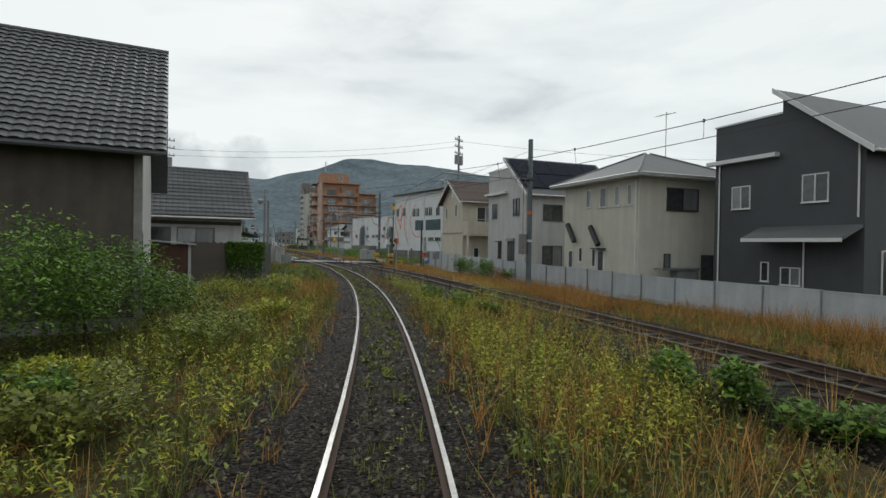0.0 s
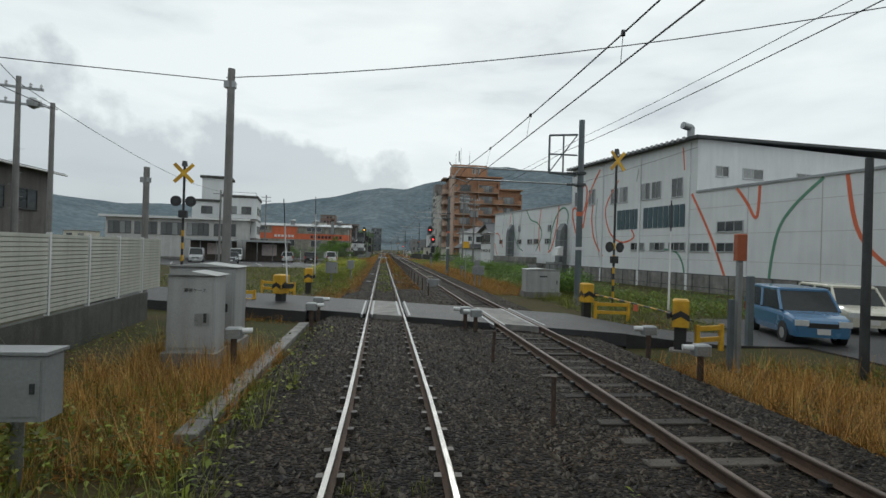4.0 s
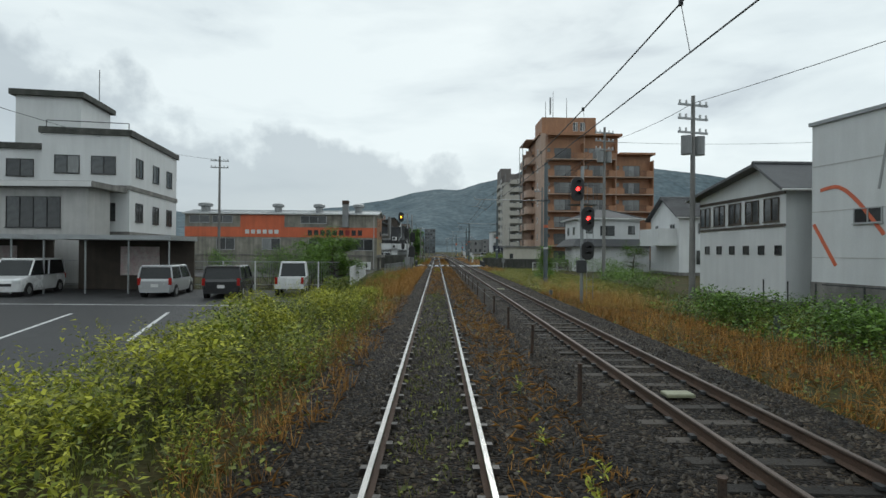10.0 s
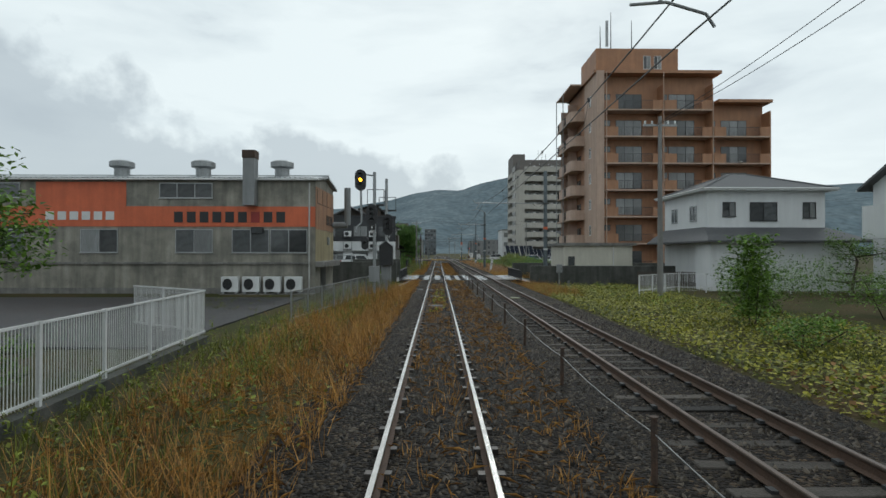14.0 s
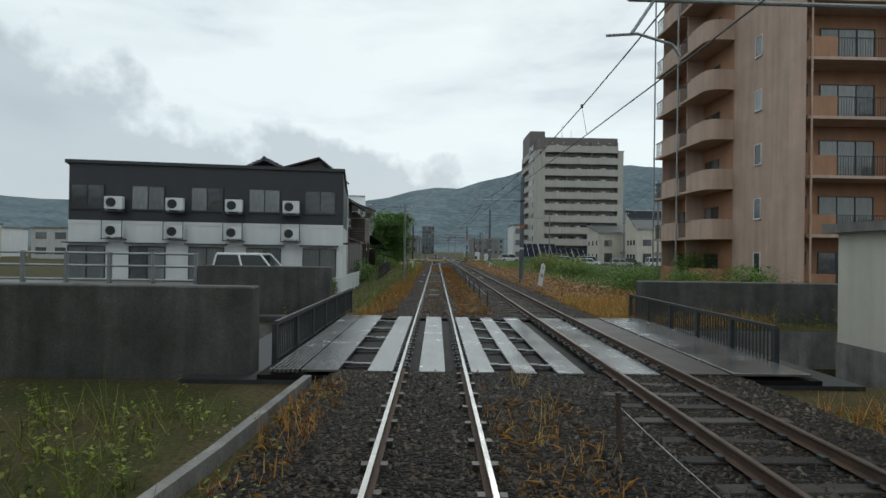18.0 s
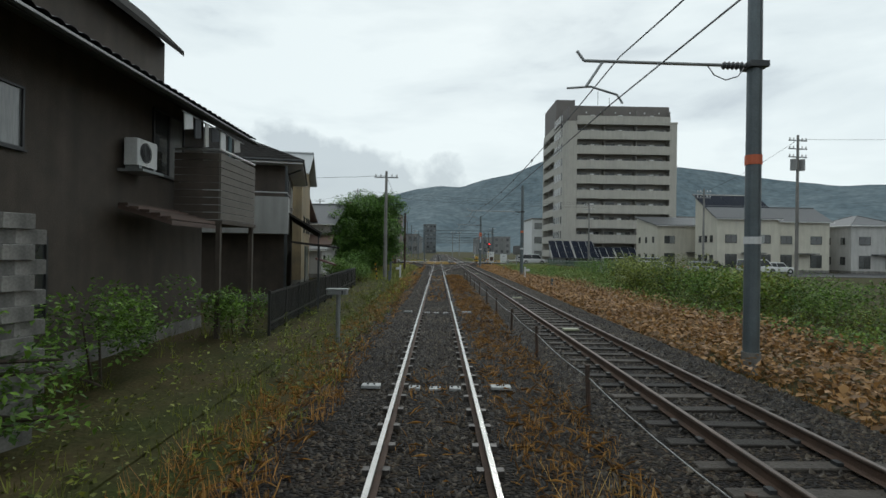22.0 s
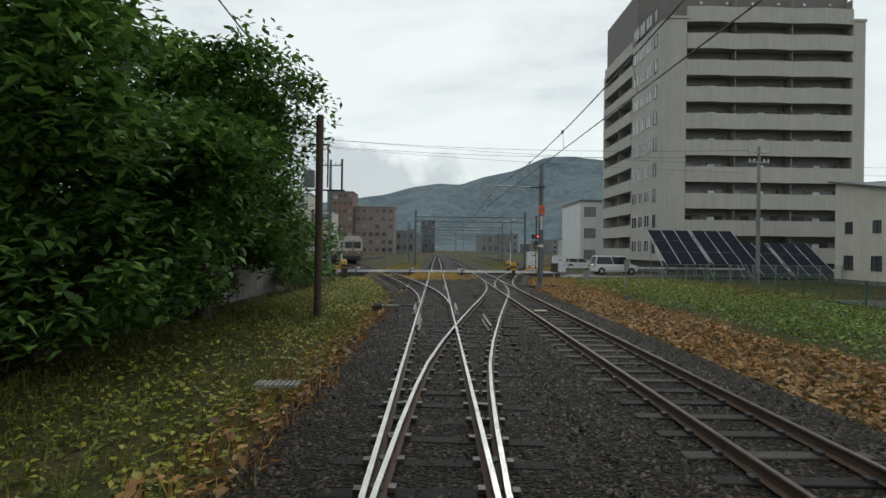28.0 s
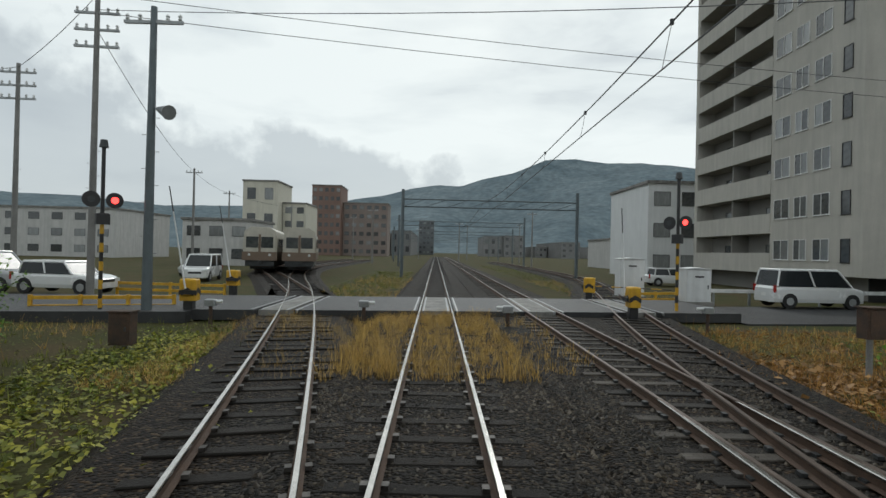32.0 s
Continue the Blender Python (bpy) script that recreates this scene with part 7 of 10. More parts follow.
for a, b, sg in (((15.2, -10.6, 13.6), (-14.6, -5.4, 11.2), 0.7), ((15.0, -10.6, 13.0), (-14.6, -5.4, 10.6), 0.7), ((15.0, -10.6, 9.4), (-5.2, -6, 7.3), 0.4), ((15.5, -10.6, 13.6), (60, -24, 13), 0.9), ((-14.6, -5.4, 11.2), (-60, -3, 11), 0.9), ((-14.6, -5.4, 10.6), (-17, 3, 9.2), 0.2),
                 ((-17, 3, 9.2), (-21, 47, 8.8), 0.8), ((-21, 47, 8.8), (-24.2, 88, 12), 0.7), ((13.9, 57.7, 10.2), (14.95, 76.3, 12), 0.3), ((14.95, 76.3, 12), (12.6, 92, 9.5), 0.3), ((14.9, 76.3, 11.2), (12.4, 92, 9.3), 0.3), ((14.95, 76.3, 12), (45, 70, 12), 0.6), ((13.9, 57.7, 10.2), (22, 12, 10), 0.9),
                 ((-15.4, 225, 13.2), (25.6, 214, 10.3), 0.6), ((-15.4, 225, 12.5), (25.6, 214, 9.8), 0.6), ((-15.4, 225, 13.2), (70, 236, 13), 1.0), ((-15.6, 225, 12.4), (70, 236, 12), 1.0), ((-15.4, 225, 13.2), (-24, 231.5, 12), 0.2), ((-24, 231.5, 12), (-80, 240, 12), 1.2), ((-15.4, 225, 11.6), (-28, 262, 10.6), 0.7), ((-4.28, 168, 8.1), (-4.15, 191, 6.4), 0.3), ((-4.28, 168, 8.1), (-30, 165, 8), 0.5),
                 ((32.5, 172.4, 12.6), (80, 150, 12), 1.0), ((32.5, 172.4, 12.6), (36, 196, 10.6), 0.4), ((-12.4, -2, 6.9), (-14.6, -5.4, 8), 0.1), ((-5.1, -6, 7.2), (-60, -20, 9), 1.0), ((-28, 262, 10.6), (-33, 285, 10.6), 0.4), ((-33, 285, 10.6), (-30, 310, 10.6), 0.4)):
    part("wire", wire_line(M(), a, b, sg, 0.016, 12), WIRE, uw)


def lamp_post(x, y, top, rz, lab):
    l = thing("lamp_post", x, y, G0, rz, lab, "lamp post", "lamp posts")
    t = top - G0
    part("pole", M().tube((0, 0, -0.2), (0, 0, t), 0.11, 0.08, n=10), POLEC, l)
    part("arm", M().tube((0, 0, t - 0.25), (-0.55, 0, t - 0.05), 0.03, n=6), STEELG, l)
    part("lamp_head", M().lathe(-0.62, 0, [(0.05, t - 0.28), (0.2, t - 0.2), (0.22, t), (0.12, t + 0.12), (0.03, t + 0.14)], 12), STEELG, l, "round grey lamp head")


lamp_post(-5.45, -22, 5.2, 20, "slim concrete post with a round floodlight")
lamp_post(-12.7, -1.8, 7.2, 10, "slim concrete post with a round floodlight")
sp = thing("concrete_post", -5.05, -6, G0, 0, "plain tall concrete post beside the crossing", "post")
part("pole", M().tube((0, 0, -0.2), (0, 0, 8.0), 0.14, 0.11, n=12), POLEC, sp)
part("clamp", M().box(-0.2, 0.14, -0.1, 0.1, 7.4, 7.6), STEELG, sp)
sp = copy_thing(sp, pose(-9.4, -1.5, G0 - 2.6))
tp = thing("terminal_pole", -4.15, 191, G0, 0, "dark pole with frames and switch boxes", "pole")
part("pole", M().tube((0, 0, -0.2), (0, 0, 7.1), 0.13, n=10), RUST, tp)
part("frame", M().pipe([(-0.5, 0, 4.5), (0.9, 0, 4.5)], 0.03, 5).pipe([(0.8, 0, 4.5), (0.8, 0, 5.6)], 0.04, 5).pipe([(0.3, 0, 4.6), (0.3, 0, 6.1), (-0.4, 0, 6.1)], 0.03, 5), STEELD, tp)
part("box", M().bevel(-0.5, -0.18, -0.15, 0.15, 4.6, 5.2, 0.02), GREYB, tp)


# --- colour light signals
RED = glow("signal_red", (1.0, 0.035, 0.03), 5.0)
AMBER = glow("signal_amber", (1.0, 0.42, 0.02), 5.0)


def head(root, x, y, z, lens=None, h=1.2, w=0.62, lamps=3, lit=1):
    """A black oval backing board with hooded lamps, facing the train."""
    pts = [(w / 2 * math.cos(t), (h / 2 - w / 2) * (1 if math.sin(t) >= 0 else -1) + w / 2 * math.sin(t)) for t in [2 * math.pi * k / 20 for k in range(20)]]
    bd = part("signal_head", M().prism([(x + u, z + v) for u, v in pts], "y", y - 0.06, y + 0.06), BLACKP, root, "black oval signal board")
    for k in range(lamps):
        zz = (k - (lamps - 1) / 2) * 0.28
        pt = M()
        n = 9
        for q in range(n):
            a0, a1 = math.pi * q / n, math.pi * (q + 1) / n
            pt.poly([(x + 0.11 * math.cos(a0), y - 0.06, z + zz + 0.11 * math.sin(a0)), (x + 0.11 * math.cos(a1), y - 0.06, z + zz + 0.11 * math.sin(a1)), (x + 0.11 * math.cos(a1), y - 0.3, z + zz + 0.11 * math.sin(a1)), (x + 0.11 * math.cos(a0), y - 0.3, z + zz + 0.11 * math.sin(a0))], [(0, 1, 2, 3)])
        part("hood", pt, BLACKP, bd)
        part("lens", M().tube((x, y - 0.07, z + zz), (x, y - 0.075, z + zz), 0.095, n=14), lens if (lens and k == lit) else STEELD, bd)


sr = thing("railway_signal", 7.0, 54.5, G0, 0, "mast with two red colour-light signals on black boards", "signal", "railway signals")
part("mast", M().tube((0, 0, 0), (0, 0, 6.6), 0.08, n=10), STEELG, sr)
head(sr, -0.25, -0.1, 5.5, RED, 1.15), head(sr, 0.25, -0.1, 4.1, RED, 1.15), head(sr, 0.25, -0.1, 2.55, None, 0.9, 0.6, 2)
lad = M()
for k in range(16):
    lad.tube((0.32, 0.25, 0.5 + 0.33 * k), (0.62, 0.25, 0.5 + 0.33 * k), 0.01, n=4)
lad.tube((0.32, 0.25, 0.2), (0.32, 0.25, 5.8), 0.015, n=5).tube((0.62, 0.25, 0.2), (0.62, 0.25, 5.8), 0.015, n=5)
part("ladder", lad, STEELG, sr)
part("platform", M().box(-0.6, 0.75, 0.05, 0.6, 4.75, 4.8).pipe([(-0.6, 0.1, 4.8), (-0.6, 0.1, 5.7), (0.75, 0.1, 5.7), (0.75, 0.1, 4.8)], 0.018, 5), STEELD, sr)
part("case", M().bevel(-0.25, 0.2, -0.2, 0.1, 1.5, 2.1, 0.03), STEELD, sr)
for x, y, zs, lens in ((-3.45, 91.2, 6.0, AMBER), (-3.05, 93.8, 3.7, RED)):
    sl = thing("railway_signal", x, y, G0, 0, "bracketed mast with black colour-light signal boards and a platform" if lens is AMBER else "slim mast with a black signal board and grey top pole", "signal", "railway signals")
    part("mast", M().tube((0, 0, 0), (0, 0, 6.9), 0.085, n=10), STEELG, sl)
    if lens is AMBER:
        head(sl, -0.75, -0.1, 6.45, AMBER, 1.15), head(sl, -0.12, -0.15, 4.55, RED, 1.15, 0.62, 3, 5), head(sl, -0.5, -0.1, 3.0, None, 0.7, 0.4, 1, 9)
        part("number_board", M().box(-0.3, 0.06, -0.2, -0.17, 3.72, 4.0), BLACKP, sl)
        text_plate(sl, "4", -0.12, -0.21, 3.86, 0.22, FRAMEW), text_plate(sl, "場", -0.12, -0.21, 3.62, 0.2, FRAMEW)
        part("bracket", M().pipe([(0, 0, 6.7), (-0.75, 0, 6.8)], 0.04, 6).pipe([(-0.75, 0, 6.0), (-0.7, 0, 4.1), (-0.95, 0, 3.9), (-1.0, 0, 3.6)], 0.06, 8), STEELG, sl)
        part("platform", M().box(-0.4, 0.5, 0, 0.7, 5.1, 5.15).pipe([(-0.4, 0.1, 5.15), (-0.4, 0.1, 5.95), (0.5, 0.1, 5.95), (0.5, 0.1, 5.15)], 0.02, 5).pipe([(0.5, 0.7, 5.15), (0.5, 0.7, 6.0)], 0.02, 5), STEELD, sl)
    else:
        head(sl, 0.1, -0.1, 4.15, None, 1.25)
        part("lamp_case", M().prism([(-0.36, 1.75), (0.42, 1.75), (0.42, 2.85), (0.03, 3.15), (-0.36, 2.85)], "y", -0.55, -0.09), BLACKP, sl, "black house-shaped lamp case")
        part("case_roof", M().prism([(-0.4, 2.86), (0.03, 3.19), (0.46, 2.86), (0.46, 2.9), (0.03, 3.23), (-0.4, 2.9)], "y", -0.6, -0.06), STEELG, sl)
        text_plate(sl, "321", 0.1, -0.215, 3.42, 0.2, FRAMEW), text_plate(sl, "場", 0.1, -0.215, 3.22, 0.17, FRAMEW)
        part("platform", M().box(-0.45, 0.55, 0, 0.6, 5.0, 5.05).pipe([(-0.45, 0.1, 5.05), (-0.45, 0.1, 5.8), (0.55, 0.1, 5.8), (0.55, 0.1, 5.05)], 0.02, 5), STEELD, sl)
    part("relay_case", M().bevel(-0.28, 0.28, -0.22, 0.2, 0.9, 1.75, 0.02), GREYB, sl, "grey relay case")
# --- equipment boxes on posts, cabinets, markers
def post_box(x, y, zt, w=0.5, h=0.6, material=GREYB, lab="grey equipment box on a short post", twin=False):
    b = thing("equipment_box", x, y, G0, 0, lab, "box", "trackside boxes")
    t = zt - G0
    part("post", M().tube((0, 0.1, -0.1), (0, 0.1, t - 0.1), 0.06, n=8), STEELG, b)
    part("box", M().bevel(-w / 2, w / 2, -0.16, 0.16, t - h, t, 0.02), material, b)
    part("lid", M().box(-w / 2 - 0.03, w / 2 + 0.03, -0.19, 0.18, t, t + 0.03), material, b)
    part("door", M().box(-w / 2 + 0.04, w / 2 - 0.04, -0.172, -0.16, t - h + 0.05, t - 0.05), material, b)
    part("latch", M().box(w / 2 - 0.12, w / 2 - 0.08, -0.19, -0.172, t - h / 2 - 0.05, t - h / 2 + 0.05), STEELD, b)
    return b


for a in ((-2.5, 16.8, 1.1), (-3.5, 12.4, 1.05, 0.75, 0.7), (6.6, 12.6, 1.05), (6.2, 12.4, 1.0, 0.35, 0.5), (9.0, 27, 1.2, 0.5, 0.8), (7.6, 27.6, 0.6, 0.3, 0.3), (8.95, -20.6, 1.3, 0.55, 0.55), (9.3, 102.4, 1.15, 0.4, 0.6), (-2.6, 139, 0.98, 0.5, 0.12), (-3.72, -17.6, 0.95, 0.78, 0.64),
          (9.3, 9.2, 1.3, 0.5, 0.6), (8.9, 212, 1.1, 0.5, 0.62, RUST, "orange-brown equipment box on a grey post"), (11.8, 213.6, 0.55, 0.4, 0.75), (12.2, 206, 1.5, 0.25, 0.6), (-7.2, 213.6, 0.5, 0.5, 0.75, RUST, "rusty brown equipment box on the grass"), (3.0, 9.0, 0.25, 0.7, 0.5)):
    post_box(*a)


def cabinet(x0, x1, y0, y1, zt, lab, material=BEIGEB, plate=True):
    c = thing("relay_cabinet", (x0 + x1) / 2, (y0 + y1) / 2, G0, 0, lab, "cabinet", "relay cabinets")
    w, d, h = (x1 - x0) / 2, (y1 - y0) / 2, zt - G0
    part("plinth", M().box(-w - 0.08, w + 0.08, -d - 0.08, d + 0.08, 0, 0.32), CONC, c)
    part("body", M().bevel(-w, w, -d, d, 0.32, h, 0.02), material, c)
    part("roof", M().prism([(-w - 0.06, h), (w + 0.06, h), (0, h + 0.08)], "y", -d - 0.07, d + 0.07), material, c)
    dr = part("door", M().bevel(-w + 0.05, w - 0.05, -d - 0.022, -d, 0.42, h - 0.06, 0.006), material, c)
    part("handle", M().box(w - 0.2, w - 0.15, -d - 0.05, -d - 0.022, h * 0.5, h * 0.5 + 0.18), STEELD, dr)
    if plate:
        part("label_plate", M().box(-0.22, 0.22, -d - 0.028, -d - 0.0225, h - 0.42, h - 0.34), BLACKP, dr, "dark lettering bar")
    return c


BOXG = mat("box_pale_grey_paint", (0.40, 0.41, 0.405), 0.5, 0, 0.12, 1.5, 30, 0.1, stain=0.28)
kc = cabinet(-4.33, -3.42, -12.35, -11.65, 1.43, "tall pale grey steel cabinet on a concrete plinth", BOXG, False)
text_plate(kc, "障検ケース", 0.08, -0.374, 1.55, 0.085, BLACKP)
part("latch_plate", M().box(0.08, 0.36, -0.378, -0.372, 0.85, 1.1), STEELG, kc)
cabinet(-4.78, -3.37, -11.1, -10.2, 1.55, "wide pale grey steel cabinet behind another", BOXG, False)
cabinet(7.9, 9.8, 5.4, 6.5, 1.15, "wide pale grey steel cabinet beyond the crossing", BOXG)
cabinet(9.9, 11.2, 229.5, 230.4, 1.9, "pale tall cabinet beside the far crossing", WHITEP)
cabinet(12.2, 13.4, 226.8, 227.8, 1.5, "pale cabinet beside the far crossing", WHITEP)


s9 = thing("stop_sign_board", 8.15, -19.8, G0, 0, "orange numbered board under a blue plate on a post", "sign")
part("post", M().tube((0, 0, 0), (0, 0, 2.45), 0.03, n=8), STEELG, s9)
part("number_plate", M().bevel(-0.26, 0.26, -0.06, -0.03, 1.28, 1.72, 0.008), ORANGE, s9, "orange square plate")
part("upper_plate", M().bevel(-0.19, 0.19, -0.06, -0.03, 1.75, 2.75, 0.008), mat("sign_pale_blue", (0.45, 0.52, 0.56), 0.5, 0, 0.1, 2, 30, 0), s9, "pale blue upright plate")
text_plate(s9, "9", 0, -0.066, 1.5, 0.42, BLACKP)
for k, c in enumerate("名文公"):
    text_plate(s9, c, 0, -0.066, 1.93 + 0.3 * k, 0.28, LETTER)
yp = thing("warning_plate", 6.82, 20.5, G0, 0, "plain yellow square plate on a thin post", "sign")
part("post", M().tube((0, 0, 0), (0, 0, 3.2), 0.03, n=8), STEELG, yp)
part("plate", M().bevel(-0.26, 0.26, -0.05, -0.02, 2.75, 3.3, 0.008), mat("plate_yellow", (0.72, 0.40, 0.02), 0.4, 0, 0.15, 2, 30, 0), yp)
km = thing("distance_post", 6.8, 130.2, G0, 8, "leaning white distance post with black figures", "post")
part("post", M().prism([(-0.13, 0.3), (0.13, 0.3), (0.13, 1.62), (0, 1.8), (-0.13, 1.72)], "y", -0.06, 0.06), WHITEP, km)
part("foot", M().box(-0.14, 0.14, -0.08, 0.08, 0, 0.3), CONC, km)
text_plate(km, "1", 0, -0.066, 1.5, 0.3, BLACKP), text_plate(km, "9", 0, -0.066, 0.95, 0.42, BLACKP)
km.rotation_mode = "XYZ"
km.matrix_basis = pose(6.8, 130.2, G0, 0, 9, 6)
for x, y in ((7.75, 171.6), (-3.3, 171.7)):
    p = thing("marker_post", x, y, G0, 0, "short white marker post with a small arm", "post", "marker posts")
    part("post", M().bevel(-0.07, 0.07, -0.07, 0.07, 0, 1.15, 0.01), WHITEP, p)
    part("arm", M().box(-0.02 if x > 0 else -0.4, 0.4 if x > 0 else 0.02, -0.05, 0.05, 0.75, 0.95), WHITEP, p)
for x, y, h in ((7.95, 161.5, 0.65), (-3.6, 164.5, 0.9), (6.3, 58, 0.4), (9.1, 197.4, 0.4), (-3.9, 168.8, 1.5), (10.9, 46, 0.5), (9.4, 100, 0.5)):
    p = thing("marker_post", x, y, G0, 0, "short grey marker post beside the track", "post", "marker posts")
    part("post", M().bevel(-0.08, 0.08, -0.06, 0.06, 0, h, 0.01), POLES, p)
zp = thing("striped_post", -4.6, 165.4, G0, 0, "leaning yellow and black striped guy guard", "post")
for k in range(8):
    part("stripe", M().tube((-0.02 * k, 0, 0.18 * k), (-0.02 * k - 0.02, 0, 0.18 * k + 0.179), 0.05, n=8), YELLOWP if k % 2 else BLACKP, zp)
# pale plates laid across the sleepers at rail joints and balises
for y, kind in ((11.85, 0), (21.9, 0), (143.8, 0), (93.8, 0), (88.6, 1), (84.0, 1), (121.9, 1), (125.0, 1), (133.6, 0), (163.8, 1), (110.2, 9)):
    if kind == 0:
        g = thing("bond_plates", 0, y, 0, 0, "pale plates fixed across the sleeper ends", "plate", "sleeper plates")
        for x, w, z in ((-1.02, 0.3, -0.1), (-0.33, 0.18, -0.13), (0.0, 0.18, -0.14), (0.32, 0.18, -0.13), (1.05, 0.32, -0.1)):
            part("plate", M().bevel(x - w / 2, x + w / 2, -0.09, 0.09, z - 0.05, z - 0.005, 0.006), BOXG, g)
            for sx in (-0.05, 0.05):
                part("bolt", M().tube((x + sx, 0, z - 0.005), (x + sx, 0, z + 0.012), 0.018, n=6), BLACKP, g)
    elif kind == 1:
        g = thing("track_beacon", -0.06, y, 0, 0, "pale flat track beacon between the rails", "beacon", "track beacons")
        part("body", M().bevel(-0.3, 0.3, -0.11, 0.11, -0.16, -0.08, 0.015), CONC, g)
        part("rim", M().box(-0.27, 0.02, -0.08, 0.08, -0.08, -0.072), STEELD, g)
for y in (191.4, 176.5, 60.0, 88, 37.5, 20, 140, 150):
    g = thing("track_beacon", 3.8, y, 0, 0, "pale flat track beacon between the rails", "beacon", "track beacons")
    part("body", M().bevel(-0.22, 0.22, -0.13, 0.13, -0.15, -0.1, 0.015), mat("beacon_pale_yellow", (0.27, 0.28, 0.18), 0.5, 0, 0.2, 3, 20, 0.1), g)
# switch machines
for x, y, s in ((-1.9, 176.0, -1), (-2.0, 192.9, -1), (5.9, 205.5, 1)):
    g = thing("switch_machine", x, y, 0, 0, "low black point machine with rods beside the turnout", "switch machine", "switch machines")
    part("body", M().bevel(-0.45, 0.35, -0.17, 0.17, -0.3, -0.13, 0.03), BLACKP, g)
    part("motor", M().tube((-0.4, 0, -0.14), (0.1, 0, -0.14), 0.07, n=12), BLACKP, g)
    part("rod", M().box(-s * 1.9 if s < 0 else -2.0, 0.3, -0.02, 0.02, -0.17, -0.13), STEELD, g)
    part("rod", M().box(-0.4, 1.9, 0.28, 0.33, -0.18, -0.14), STEELD, g)
    part("plate", M().box(-0.7, 0.5, -0.3, 0.3, -0.34, -0.3), RUST, g)
gp = thing("footplate", -2.5, 181.0, 0, 0, "pale ribbed steel footplate on the ballast", "plate")
for k in range(9):
    part("bar", M().box(-0.36 + 0.08 * k, -0.31 + 0.08 * k, -0.16, 0.16, -0.18, -0.14), CONC, gp)
gp2 = copy_thing(gp, pose(-1.7, 192.5, 0.05))
tw = thing("cable_trough", 0, 0, 0, 0, "line of concrete trough lids beside the track", "trough")
for i in range(16):
    part("lid", M().bevel(-2.66, -2.36, -16.4 + 0.62 * i, -15.82 + 0.62 * i, G0, -0.29, 0.012), CONC, tw)

# --- the two level crossings


def crossing(y_at, half, slope, x0, x1, panels, lab, lane=None):
    c = thing("level_crossing", 0, 0, 0, 0, lab, "level crossing", kind="structure")
    xs = [x0] + [b + s for b in panels for s in (-0.64, -0.50, 0.50, 0.64)] + [x1]
    xs.sort()
    yc = lambda x: y_at + slope * x
    for a, b in zip(xs, xs[1:]):
        mid = (a + b) / 2
        gap = any(abs(abs(mid - p) - 0.57) < 0.05 for p in panels)
        inner = any(abs(mid - p) < 0.5 for p in panels)
        if gap:
            continue
        m = M()
        zt = -0.012 if a > x0 + 0.5 and b < x1 - 0.5 or inner else -0.02
        low = G0 + 0.06
        m.poly([(a, yc(a) - half, zt), (b, yc(b) - half, zt), (b, yc(b) + half, zt), (a, yc(a) + half, zt), (a, yc(a) - half, -0.36), (b, yc(b) - half, -0.36), (b, yc(b) + half, -0.36), (a, yc(a) + half, -0.36)], [(0, 1, 2, 3), (4, 5, 1, 0), (5, 6, 2, 1), (6, 7, 3, 2), (7, 4, 0, 3)])
        part("crossing_panel" if inner else "road_surface", m, CONC if inner else ASPHALT, c)
    for p in panels:
        for s in (-0.75, 0.75, -0.43, 0.43):
            part("edge_bar", M().poly([(p + s - 0.03, yc(p) - half, -0.006), (p + s + 0.03, yc(p) - half, -0.006), (p + s + 0.03, yc(p) + half, -0.006), (p + s - 0.03, yc(p) + half, -0.006), (p + s - 0.03, yc(p) - half, -0.1), (p + s + 0.03, yc(p) - half, -0.1), (p + s + 0.03, yc(p) + half, -0.1), (p + s - 0.03, yc(p) + half, -0.1)], [(0, 1, 2, 3), (4, 5, 1, 0), (5, 6, 2, 1), (6, 7, 3, 2), (7, 4, 0, 3)]), STEELG, c)
    for side, a, b in ((-1, x0 - 60, x0), (1, x1, x1 + 60)):
        m = M()
        z0 = -0.36
        if side == 1 and lane:
            # the lane narrows as it drops away from the rails
            for (xa, na, fa, za), (xb, nb, fb, zb) in zip(lane, lane[1:]):
                m.poly([(xa, na, za), (xb, nb, zb), (xb, fb, zb), (xa, fa, za), (xa, na, -0.6), (xb, nb, -0.6), (xb, fb, -0.6), (xa, fa, -0.6)], [(0, 1, 2, 3), (4, 5, 1, 0), (6, 7, 3, 2)])
            part("road_surface", m, ASPHALT, c)
            continue
        m.poly([(a, yc(a) - half - 0.4, z0), (b, yc(b) - half - 0.4, -0.05), (b, yc(b) + half + 0.4, -0.05), (a, yc(a) + half + 0.4, z0), (a, yc(a) - half - 0.4, -0.6), (b, yc(b) - half - 0.4, -0.6), (b, yc(b) + half + 0.4, -0.6), (a, yc(a) + half + 0.4, -0.6)], [(0, 1, 2, 3), (4, 5, 1, 0), (5, 6, 2, 1), (6, 7, 3, 2), (7, 4, 0, 3)])
        part("road_surface", m, ASPHALT, c)


crossing(-4.4, 2.2, -0.5, -2.6, 6.4, [0.0, 3.8], "asphalt road crossing both tracks at a slant", [(6.39, -9.8, -5.4, -0.03), (8.05, -9.6, -6.35, -0.24), (9.3, -9.6, -7.0, -0.34), (10.8, -9.6, -7.3, -0.365), (12, -9.6, -6.5, -0.367)])
crossing(222.4, 2.75, 0.12, -8, 11.5, [-5.4, 0.0, 3.8, 7.6], "asphalt road crossing the yard tracks")


